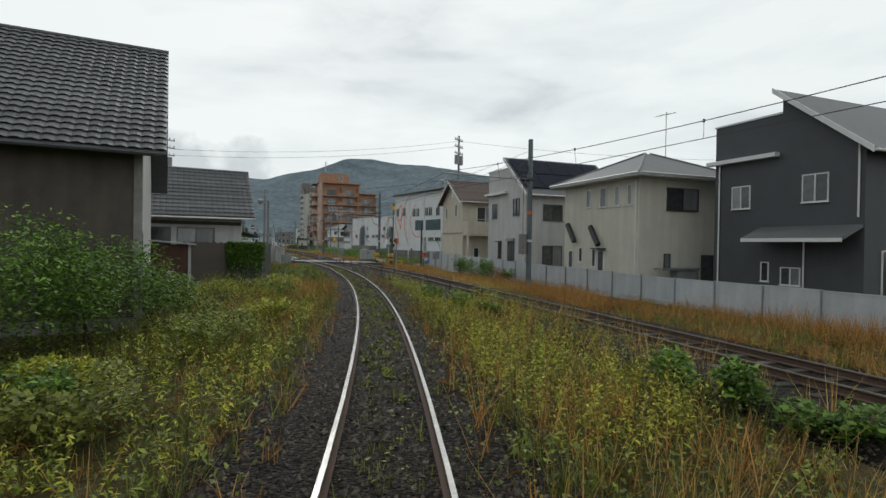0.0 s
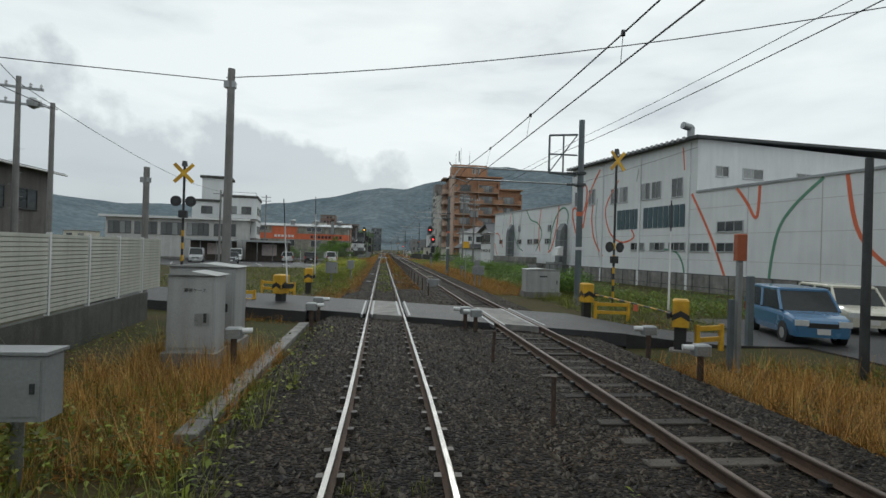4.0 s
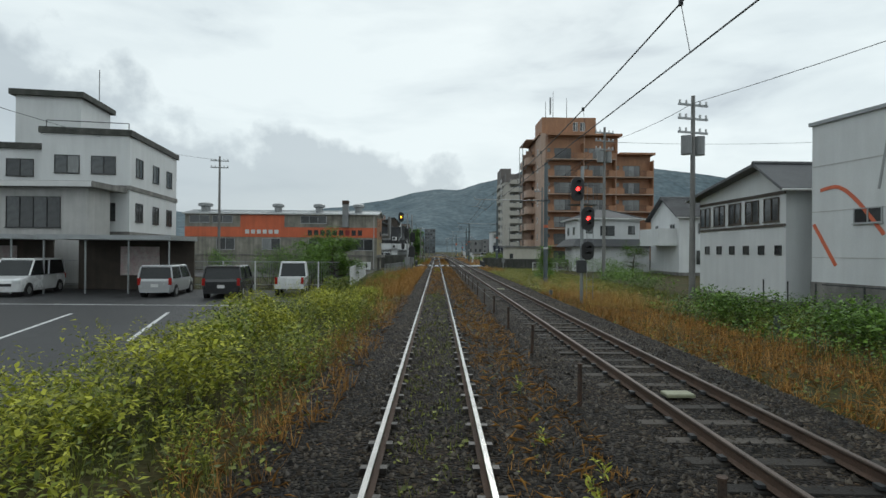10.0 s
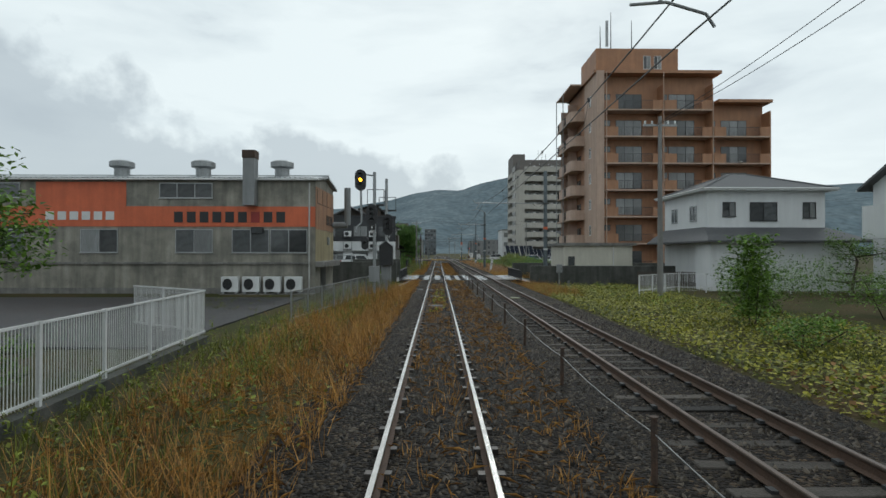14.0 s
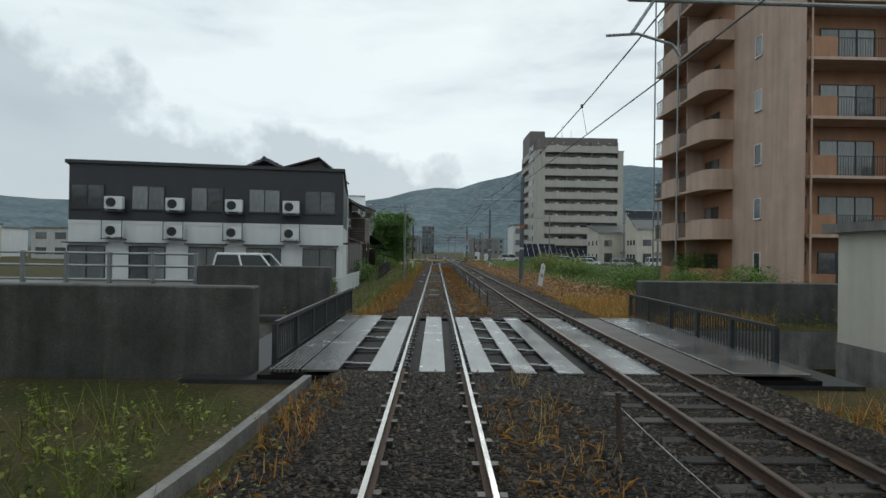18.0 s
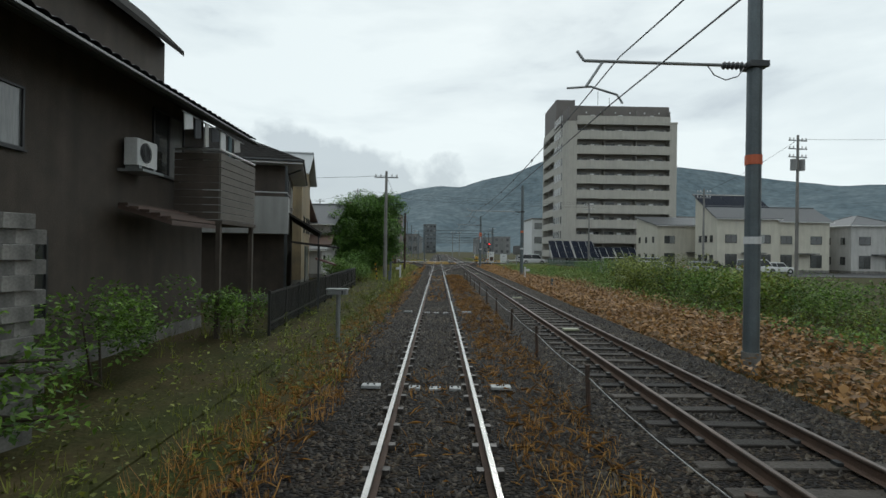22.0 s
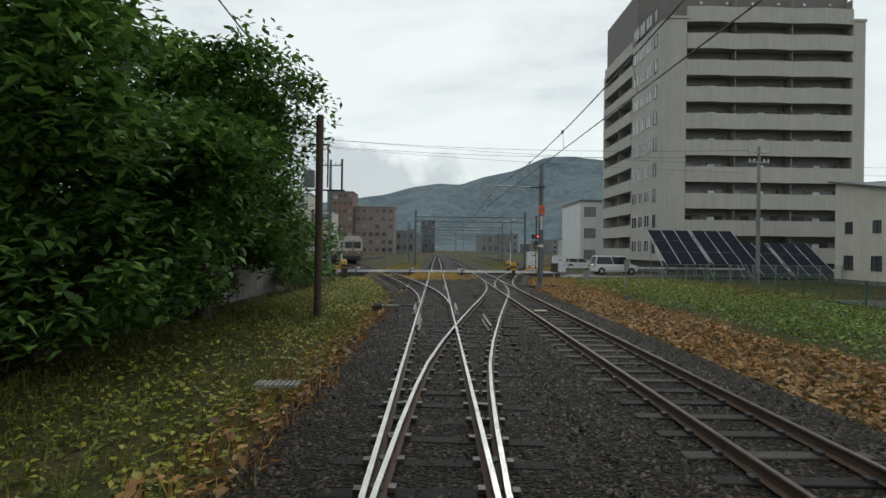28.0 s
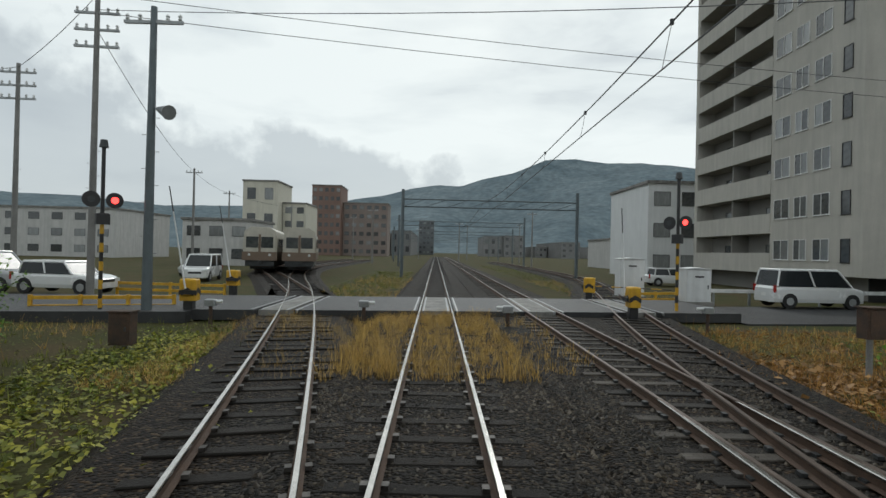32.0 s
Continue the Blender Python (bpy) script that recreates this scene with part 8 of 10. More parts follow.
def barrier(x, y, rz, arm=5.0, tilt=0.0):
    up = tilt > 45
    b = thing("crossing_barrier", x, y, G0, rz, "yellow and black crossing barrier machine with a %s arm" % ("raised white" if up else "lowered thin"), "barrier", "crossing barriers")
    part("pedestal", M().bevel(-0.15, 0.15, -0.15, 0.15, 0, 0.72, 0.02), BLACKP, b)
    part("base_plate", M().bevel(-0.26, 0.26, -0.26, 0.26, -0.05, 0.06, 0.02), CONC, b)
    part("machine", M().bevel(-0.27, 0.27, -0.2, 0.2, 0.66, 1.38, 0.04), YELLOWP, b)
    for sgn in (-1, 1):
        part("chevron", M().prism([(-0.2, 0.98), (0, 1.1), (0.2, 0.98), (0.2, 0.82), (0, 0.94), (-0.2, 0.82)], "y", 0.2 * sgn - 0.008, 0.2 * sgn + 0.008), BLACKP, b)
        part("chevron", M().prism([(-0.2, 0.98), (0, 1.1), (0.2, 0.98), (0.2, 0.82), (0, 0.94), (-0.2, 0.82)], "x", 0.27 * sgn - 0.008, 0.27 * sgn + 0.008), BLACKP, b)
    part("crank", M().tube((0.1, 0.2, 0.95), (0.1, 0.34, 0.95), 0.09, n=12).box(-0.35, 0.2, 0.26, 0.33, 0.88, 1.02), BLACKP, b)
    c, s_ = math.cos(math.radians(tilt)), math.sin(math.radians(tilt))
    n = int(arm / 0.42)
    sag = lambda k: -0.012 * (k / n) ** 2 * (1 - s_) * arm
    for k in range(n):
        l = arm / n
        p, q = 0.12 + l * k, 0.12 + l * (k + 1) - 0.001
        part("arm_segment", M().tube((p * c, 0.3, 0.95 + p * s_ + sag(k)), (q * c, 0.3, 0.95 + q * s_ + sag(k + 1)), 0.03 - 0.012 * k / n, 0.03 - 0.012 * (k + 1) / n, n=7), (WHITEP if k < n - 2 else BLACKP) if up else YELLOWP if k % 2 == 0 else BLACKP, b)
    if not up:
        part("flag", M().box(arm * 0.55, arm * 0.55 + 0.3, 0.29, 0.31, 0.7, 0.9), ORANGE, b, "small orange flag on the arm")
    return b


barrier(7.73, -10.1, 60, 3.0, 82), barrier(7.75, -3.6, -90, 5.9), barrier(-4.0, -2.4, 240, 3.2, 84), barrier(-3.9, 4.5, -88, 4.0, 80), barrier(-8.2, 219.0, 182, 3.4, 80), barrier(7.0, 220.0, 86, 3.2, 80), barrier(7.5, 227.0, -20, 3.6), barrier(-9.6, 226.4, 178, 3.4, 80)


def guard_rail(x0, y0, x1, y1, lab="yellow steel guard rail at the level crossing"):
    g = thing("guard_rail", 0, 0, 0, 0, lab, "guard rail", "crossing guard rails")
    for z in (-0.16, 0.14):
        part("rail", M().sweep([(x0, y0, z), (x1, y1, z)], [(-0.04, 0), (0.04, 0), (0.04, 0.12), (-0.04, 0.12)]), YELLOWP, g)
    n = max(2, int(math.hypot(x1 - x0, y1 - y0) / 1.3) + 1)
    for k in range(n):
        t = k / (n - 1)
        part("post", M().box(-0.05, 0.05, -0.05, 0.05, G0, 0.3), YELLOWP, g).location = (x0 + (x1 - x0) * t, y0 + (y1 - y0) * t, 0)


guard_rail(7.95, -4.0, 9.15, -4.25), guard_rail(8.15, -10.2, 9.0, -9.95), guard_rail(-4.4, 3.2, -6.2, 4.4), guard_rail(-5.1, -1.9, -7.6, -1.0), guard_rail(-9.4, 220.4, -13.6, 219.2), guard_rail(-10, 226.4, -15.4, 227), guard_rail(-15.5, 219.2, -24, 217.5), guard_rail(9.3, 227, 12.8, 228.4)


def cross_signal(x, y, lab, top=4.6, face=0, big=True, low=0.0):
    s = thing("crossing_signal", x, y, G0, face, lab, "crossing signal", "crossing signals")
    part("pole", M().tube((0, 0, 0), (0, 0, top), 0.06, n=10), BLACKP, s)
    for k in range(5):
        part("stripe", M().tube((0, 0, 0.4 + 0.6 * k), (0, 0, 0.7 + 0.6 * k), 0.064, n=10), YELLOWP, s)
    for sgn in () if big else (1, -1):
        cr = M().prism([(-0.62, -0.09), (0.62, -0.09), (0.62, 0.09), (-0.62, 0.09)], "y", -0.1, -0.085)
        o = part("crossbuck", cr, YELLOWP, s, "yellow and black crossbuck")
        o.matrix_basis = pose(0, -0.005 * sgn, top - 0.35, 0, 45 * sgn, 0)
    for sx in (-0.34, 0.34):
        hd = part("flasher", M().tube((sx, -0.02, top - low - 1.7), (sx, -0.06, top - low - 1.7), 0.26, n=16), BLACKP, s, "round black flasher board")
        part("lens", M().tube((sx, -0.061, top - low - 1.7), (sx, -0.08, top - low - 1.7), 0.11, n=12), RED if sx > 0 and big else STEELD, hd)
    part("bell", M().tube((0, 0, top), (0, 0, top + 0.25), 0.14, 0.1, n=12), STEELD, s)
    part("direction_box", M().bevel(-0.2, 0.2, -0.12, 0.06, top - low - 2.5, top - low - 2.15, 0.01), BLACKP, s)
    return s


cross_signal(11.2, 1.6, "crossing signal pole with crossbuck and flashers", 7.5, 20, False, 2.9)
cross_signal(-9.8, 3.5, "crossing signal pole with a yellow crossbuck", 6.2, 0, False)
cross_signal(-10.9, 218.6, "striped crossing signal pole with red flasher", 5.6, 50), cross_signal(9.3, 221.6, "striped crossing signal pole with red flasher", 5.5, -58)
for x, y in ((5.86, -13.9), (6.1, -11.5), (2.5, -8.6), (2.3, -8.0), (-2.15, -7.66), (-2.17, -5.82), (-3.0, -12.5), (2.2, 217.5), (-2.3, 218.2), (-6.9, 217.6), (8.9, 218.5)):
    d = thing("obstacle_sensor", x, y, G0, 0, "small hooded sensor on a dark stub post", "sensor", "crossing sensors")
    part("post", M().tube((0, 0, 0), (0, 0, 0.65), 0.06, n=8), RUST, d)
    part("hood", M().bevel(-0.16, 0.16, -0.12, 0.12, 0.65, 0.86, 0.03), STEELG, d)
    part("snout", M().tube((-0.15 if x > 0 else 0.15, 0, 0.79), (-0.34 if x > 0 else 0.34, 0.05, 0.79), 0.055, n=10), WHITEP, d, "white lens tube")

ob_ = thing("crossing_notice", 7.62, -12.5, G0, 0, "red-brown board on a slim grey post", "sign")
part("post", M().box(-0.05, 0.05, -0.05, 0.05, 0, 2.45), STEELG, ob_)
part("post", M().box(-0.22, -0.12, -0.05, 0.05, 0, 1.6), POLES, ob_)
part("board", M().bevel(-0.12, 0.12, -0.09, 0.06, 2.45, 3.04, 0.02), mat("board_red_brown", (0.36, 0.10, 0.045), 0.6, 0, 0.2, 2, 30, 0.1), ob_)
solo("service_pole", M().tube((10.1, -13.1, G0 - 0.1), (10.1, -13.1, 4.3), 0.1, 0.08, n=10), STEELD, "dark slim steel pole by the forecourt", "pole")

solo("grey_post", M().bevel(10.13, 10.3, -9.5, -9.33, G0 - 0.1, 1.6, 0.02), POLES, "thick grey steel post beside the lane", "post")

np_ = thing("mast_number_plate", 6.45, 204.8, 4.3, 0, "orange number plate strapped to a catenary mast", "sign")
part("plate", M().bevel(-0.2, 0.2, -0.06, -0.03, 0, 0.55, 0.01), ORANGE, np_)
text_plate(np_, "10", 0, -0.066, 0.3, 0.3, BLACKP)
part("strap", M().box(-0.19, 0.19, -0.03, 0.38, 0.2, 0.26), STEELG, np_)
part("lower_plate", M().bevel(-0.09, 0.09, -0.06, -0.03, -0.95, -0.1, 0.01), mat("sign_pale_blue", (0.45, 0.52, 0.56), 0.5, 0, 0.1, 2, 30, 0), np_)

# --- bridge over the sunken road
BR = thing("railway_bridge", 0, 0, 0, 0, "wet steel deck bridge over a sunken road", "bridge", kind="structure")
ya, yb = TRENCH[0] - 0.3, TRENCH[1] + 0.4
part("girder", M().box(-4.6, 8.0, ya, yb, -1.3, -0.34), STEELD, BR)
for x0, x1, z, mt_ in ((-2.4, -1.72, -0.13, PLATE), (-1.2, -0.72, -0.15, PLATE), (-0.26, 0.24, -0.15, PLATE), (0.7, 1.14, -0.15, PLATE), (1.52, 1.92, -0.16, PLATE), (2.3, 2.8, -0.15, PLATE), (3.42, 4.2, -0.15, PLATE), (4.62, 5.5, -0.14, PLATEB), (5.55, 7.0, -0.12, PLATE)):
    part("deck_plate", M().bevel(x0, x1, ya, yb, z - 0.05, z, 0.01), mt_, BR, "wet steel deck plate" if mt_ is PLATE else "rust-brown deck plate")
for k in range(7):
    part("footway_plank", M().bevel(-2.98 + 0.08 * k, -2.92 + 0.08 * k, ya, yb, -0.2, -0.135, 0.006), PLATE, BR, "ribbed walkway sheet")
part("deck_floor", M().box(-3.2, 7.2, ya + 0.01, yb - 0.01, -0.345, -0.25), mat("wet_black_floor", (0.012, 0.011, 0.010), 0.7, 0, 0.4, 1.2, 25, 0.2, spec=0.15), BR, "wet black floor between the deck plates")
k = 0
yy = ya + 0.7
while yy < yb - 0.3:
    for x0, x1 in ((-1.72, -1.2), (1.14, 1.52), (1.92, 2.3)):
        part("cross_bar", M().box(x0, x1, yy - 0.05, yy + 0.05, -0.22, -0.16), PLATE, BR)
        part("bolt_plate", M().box(x0 - 0.02, x0 + 0.16, yy - 0.09, yy + 0.09, -0.16, -0.145), STEELD, BR)
    yy += 1.55
yy = ya + 0.3
pd = M().box(-0.13, 0.13, -0.1, 0.1, -0.16, -0.11).tube((-0.09, 0, -0.11), (-0.09, 0, -0.06), 0.03, n=6).tube((0.09, 0, -0.11), (0.09, 0, -0.06), 0.03, n=6).mesh("rail_seat", STEELD)
while yy < yb:
    for x in (-0.566, 0.566, 3.234, 4.366):
        put(pd, BR, "rail_seat", pose(x, yy, 0))
    yy += 0.62
for x, y0_, y1_ in ((-3.16, 106.55, 115.9), (7.1, 106.8, 114.9)):
    rl = thing("bridge_railing", x, 0, 0, 0, "grey steel bridge railing with upright bars", "railing", "bridge railings")
    part("handrail", M().box(-0.04, 0.04, y0_, y1_, 0.52, 0.6), STEELD, rl)
    part("bottom_rail", M().box(-0.03, 0.03, y0_, y1_, -0.22, -0.16), STEELD, rl)
    n = int((y1_ - y0_) / 1.5)
    for k in range(n + 1):
        part("post", M().box(-0.05, 0.05, y0_ + (y1_ - y0_) * k / n - 0.05, y0_ + (y1_ - y0_) * k / n + 0.05, -0.34, 0.56), STEELD, rl)
    bm_ = M().box(-0.012, 0.012, -0.012, 0.012, -0.16, 0.52).mesh("bar", STEELD)
    k = 0
    while y0_ + 0.13 * k < y1_:
        put(bm_, rl, "bar", pose(0, y0_ + 0.13 * k, 0))
        k += 1
for nm, bx in (("wing_wall", (-26, -3.42, 105.95, 106.4, -4.6, 1.32)), ("wing_wall", (-8.5, -3.75, 114.9, 115.35, -1.0, 1.42)), ("wing_wall", (-30, -8.5, 114.9, 115.35, -1.0, 0.4)), ("wing_wall", (-30, -3.7, 113.62, 114.1, -4.6, -0.2)), ("wing_wall", (7.3, 30, 103.5, 103.95, -4.6, 1.05)), ("wing_wall", (7.6, 40, 115.2, 115.8, -4.6, 1.05)),
               ("abutment", (-70, 70, 105.55, 105.9, -4.6, G0 - 0.02)), ("abutment", (-70, 70, 113.22, 113.6, -4.6, G0 - 0.02))):
    solo(nm, M().bevel(*bx, 0.03) if nm == "wing_wall" else M().box(*bx), CONCDARK if nm == "wing_wall" else CONC, "dark mossy concrete wall along the underpass" if nm == "wing_wall" else "concrete face of the underpass", "wall", kind="structure")
solo("parking_slab", M().bevel(-30, -5.3, 115.36, 124.1, -0.6, 0.33, 0.03), CONC, "raised concrete parking slab before the flats", "slab", kind="structure")
pr = thing("pipe_railing", 0, 0, 0, 0, "grey steel pipe railing on the underpass wall", "railing")
for z in (0.85, 1.35, 1.8):
    part("pipe", M().tube((-20, 115.1, z), (-8.55, 115.1, z), 0.045, n=8), STEELG, pr)
for k in range(8):
    part("post", M().box(-8.7 - 1.55 * k, -8.58 - 1.55 * k, 115.04, 115.16, 0.4, 1.86), STEELG, pr)
solo("kerb", M().sweep([(-2.25, 105.5, G0), (-2.45, 102, G0), (-2.9, 97.5, G0)], [(-0.07, -0.1), (0.07, -0.1), (0.07, 0.2), (-0.07, 0.2)]), CONC, "pale concrete kerb beside the bridge approach", "kerb")
solo("underpass_road", M().box(-70, 70, 106, 113.1, -4.62, -4.55), ASPHALT, "asphalt road in the underpass", "road", kind="structure")

# ---------------------------------------------------------------- fences, walls, vehicles, town


def run_fence(name, label, pts, z0, z1, gap, post, pmat, bars=(), bmat=None, upright=0.0, slat=0.012, cat="fence"):
    """Posts at even gaps along a line, level bars between them, and thin uprights where asked."""
    f = thing(name, 0, 0, 0, 0, label, cat, "fences")
    ps = along([(p[0], p[1], 0) for p in pts], gap)
    pme = M().box(-post, post, -post, post, z0, z1).mesh("post", pmat)
    for x, y, a in ps:
        put(pme, f, "post", pose(x, y, 0, 0, 0, a))
    line = [(p[0], p[1], 0) for p in pts]
    for z, t in bars:
        part("bar", M().sweep([(x, y, z) for x, y, _ in line], [(-t, 0), (t, 0), (t, 2 * t), (-t, 2 * t)]), bmat or pmat, f)
    if upright:
        at = along(line, upright)
        if len(at) < 220 and slat > 0.02:
            sme = M().box(-slat, slat, -0.009, 0.009, z0 + 0.1, z1 - 0.03).mesh("slat", bmat or pmat)
            for x, y, a in at:
                put(sme, f, "slat", pose(x, y, 0, 0, 0, a + 90))
        else:
            m = M()
            for x, y, a in at:
                m.box(x - slat, x + slat, y - slat, y + slat, z0 + 0.1, z1 - 0.03)
            tagged(part("wire_infill", m, bmat or pmat, f), kind="stuff")
    return f


# pale panel fence before the new houses
pf = thing("panel_fence", 0, 0, 0, 0, "pale blue-white sheet-metal panel fence on posts", "fence", "fences")
pme = M().box(-0.02, 0.02, -0.985, 0.985, -1.75, 0.0).mesh("panel", FENCEB)
prl = M().box(-0.035, -0.021, -0.985, 0.985, -0.06, 0.0).mesh("rail", FENCEB)
pst = M().box(-0.045, 0.03, -0.02, 0.02, -1.8, 0.03).mesh("post", STEELG)
for k in range(36):
    y = -14.5 - 2.0 * k
    x, zt = max(9.75, 10.87 + 0.05 * (y + 14.5)), max(0.8, 1.27 + 0.0148 * (y + 14.5))
    o = put(pme, pf, "panel", pose(x + random.uniform(-0.01, 0.01), y, zt + random.uniform(-0.02, 0.02), 0, 0, -2))
    put(prl, o, "rail", pose(0, 0, 0)), put(prl, o, "rail", pose(0, 0, -0.95))
    put(pst, pf, "post", pose(x, y + 1.0, zt))
# mossy wall, wire fence and white fence beside the running line
solo("garden_wall", M().sweep([(-8.2, -32.3, G0), (-6.3, -31.4, G0), (-5.7, -28.9, G0)], [(-0.12, 0), (0.12, 0), (0.12, 2.35), (-0.12, 2.35)]), CONCDARK, "dark mossy concrete garden wall with ivy", "wall")
solo("garden_wall", M().bevel(-6.1, -5.85, -28.8, -14.5, G0, 0.35, 0.03), CONCDARK, "low mossy concrete retaining wall", "wall")
cf = run_fence("chain_link_fence", "grey chain-link fence on a low wall", [(-5.95, -28.7), (-5.95, -15)], 0.3, 2.05, 1.4, 0.03, STEELG, ((2.0, 0.02), (0.4, 0.015)))
mm = M()
for k in range(104):
    y0 = -28.7 + 0.14 * k
    for s in (1, -1):
        a, b = (-5.95, y0, 0.4), (-5.95, y0 + s * 1.6, 2.0)
        if -28.7 <= b[1] <= -15:
            mm.tube(a, b, 0.006, n=3, cap=False)
part("wire_mesh", mm, STEELG, cf)
wf = thing("white_fence", 0, 0, 0, 0, "white louvred steel fence on a concrete base", "fence", "fences")
for x, y, a in along([(-6.5, -17, 0), (-7.7, -5.6, 0)], 1.9):
    put(M().box(-0.04, 0.04, -0.04, 0.04, 0, 2.2).mesh("post", WHITEP), wf, "post", pose(x, y, 0, 0, 0, a))
    sl_ = M()
    for k in range(18):
        sl_.prism([(-0.02, 0.5 + 0.092 * k), (0.02, 0.53 + 0.092 * k), (0.02, 0.6 + 0.092 * k), (-0.02, 0.575 + 0.092 * k)], "y", 0.04, 1.86)
    put(sl_.mesh("louvre_panel", mat("fence_cream", (0.55, 0.555, 0.50), 0.5, 0, 0.1, 1, 30, 0.05, stain=0.25)), wf, "louvre_panel", pose(x, y, 0, 0, 0, a))
part("base", M().sweep([(-6.5, -17.2, G0), (-7.7, -5.4, G0)], [(-0.1, 0), (0.1, 0), (0.1, 0.88), (-0.1, 0.88)]), CONCDARK, wf)
# fences further along
run_fence("car_park_fence", "white steel fence behind the car park", [(-30, 60.2), (-6.0, 62.0)], G0, 1.35, 1.9, 0.035, WHITEP, ((1.3, 0.02), (-0.1, 0.02)), STEELG, 0.11, 0.006)
run_fence("mesh_fence", "white mesh fence on a concrete kerb", [(-5.25, 61.6), (-5.8, 69), (-6.4, 77), (-9.5, 79)], -0.25, 1.05, 1.75, 0.03, WHITEP, ((1.0, 0.02), (-0.12, 0.02)), WHITEP, 0.07, 0.006)
solo("kerb", M().sweep([(-5.25, 61.4, G0), (-5.8, 69, G0), (-6.4, 77, G0)], [(-0.12, 0), (0.12, 0), (0.12, 0.2), (-0.12, 0.2)]), CONCDARK, "mossy concrete kerb under a fence", "kerb")
run_fence("mesh_fence", "grey wire fence beside the laundry yard", [(-5.0, 80.5), (-4.4, 86), (-4.2, 90), (-3.6, 94), (-3.3, 100)], G0, 0.75, 1.6, 0.025, STEELG, ((0.7, 0.02), (-0.2, 0.012)), STEELG, 0.09, 0.004)
run_fence("garden_fence", "white mesh fence before the white houses", [(11.6, 92.5), (15, 95.5), (28, 93)], G0, 0.8, 1.6, 0.03, WHITEP, ((0.75, 0.02), (-0.1, 0.02)), WHITEP, 0.1, 0.006)
run_fence("picket_fence", "weathered brown picket fence by the white house", [(14.6, 100.5), (27, 97.4)], G0, 0.75, 1.5, 0.04, BROWNW, ((0.5, 0.03), (-0.1, 0.03)), BROWNW, 0.14, 0.05)
run_fence("mesh_fence", "white mesh fence below the black and white flats", [(-5.0, 116), (-4.6, 122), (-4.7, 128.5)], G0 + 0.2, 0.75, 1.5, 0.025, WHITEP, ((0.7, 0.02), (0.0, 0.015)), WHITEP, 0.08, 0.005)
run_fence("slat_fence", "black upright-slat fence beside the old houses", [(-4.7, 140), (-5.3, 152), (-5.6, 161)], G0, 0.85, 1.9, 0.035, BLACKP, ((0.75, 0.025), (-0.1, 0.025)), BLACKP, 0.13, 0.035)
run_fence("mesh_fence", "green mesh fence along the car park", [(17.0, 150), (19.5, 185), (19.2, 216.5)], G0, 0.9, 2.0, 0.03, mat("fence_green", (0.05, 0.11, 0.07), 0.5, 0, 0.15, 2, 30, 0.05), ((0.85, 0.02), (0.2, 0.012), (-0.2, 0.012)), None, 0.16, 0.006)
run_fence("mesh_fence", "grey steel fence before the solar field", [(19.2, 216.8), (40, 217.8)], G0, 1.1, 2.0, 0.03, STEELG, ((1.05, 0.02), (0.3, 0.012)), None, 0.14, 0.006)
run_fence("guard_fence", "grey road guard rail beside the far crossing", [(12.5, 228.5), (26, 229.6), (45, 229.6)], G0, 0.45, 2.0, 0.05, STEELG, ((0.25, 0.09),), WHITEP)
bwall = thing("block_wall", 0, 0, 0, 0, "grey concrete block wall beside the old house", "wall")
bme = M().bevel(-0.06, 0.06, -0.192, 0.192, 0, 0.186, 0.006).mesh("block", CONC)
for r in range(15):
    for k in range(7):
        put(bme, bwall, "block", pose(-5.75 + 0.39 * k * 0.27, 129.6 + 0.376 * k * 0.9 + (0.19 if r % 2 else 0), G0 + 0.19 * r, 0, 0, -16))
# weathered yard, asphalt of car parks
solo("car_park", M().box(-34, -5.4, 37.5, 61.2, G0 - 0.2, G0 + 0.05), ASPHALT, "wet asphalt car park with white bays", "car park", kind="structure")
for k in range(6):
    bl = solo("bay_line", M().box(-0.06, 0.06, -3.3, 3.3, 0, 0.005), WHITEP, "worn white parking bay line", "marking", "bay lines")
    bl.matrix_basis = pose(-9.1 - 3.3 * k, 46.4 - 0.5 * k, G0 + 0.052, 0, 0, 19)
solo("bay_line", M().box(-26, -8.4, 52.1, 52.22, G0 + 0.052, G0 + 0.057), WHITEP, "long worn white line along the bays", "marking", "bay lines")
solo("yard_paving", M().box(-40, -7.2, 76, 91, G0 - 0.2, G0 + 0.06), ASPHALT, "wet asphalt yard before the laundry", "yard", kind="structure")
solo("car_park", M().box(20.5, 85, 186, 200.3, G0 - 0.2, G0 + 0.05), ASPHALT, "wet asphalt car park", "car park", kind="structure")
solo("yard_paving", M().box(11.9, 30, -12.8, -3.5, G0 - 0.2, G0 + 0.05), ASPHALT, "wet asphalt forecourt by the crossing", "yard", kind="structure")
solo("footpath", M().sweep([(-3.9, 118, G0), (-3.9, 134, G0), (-4.2, 150, G0), (-4.3, 163, G0)], [(-0.5, -0.05), (0.5, -0.05), (0.5, 0.03), (-0.5, 0.03)]), DIRT, "trodden earth path along the fence", "path", kind="structure")


CARS = {}


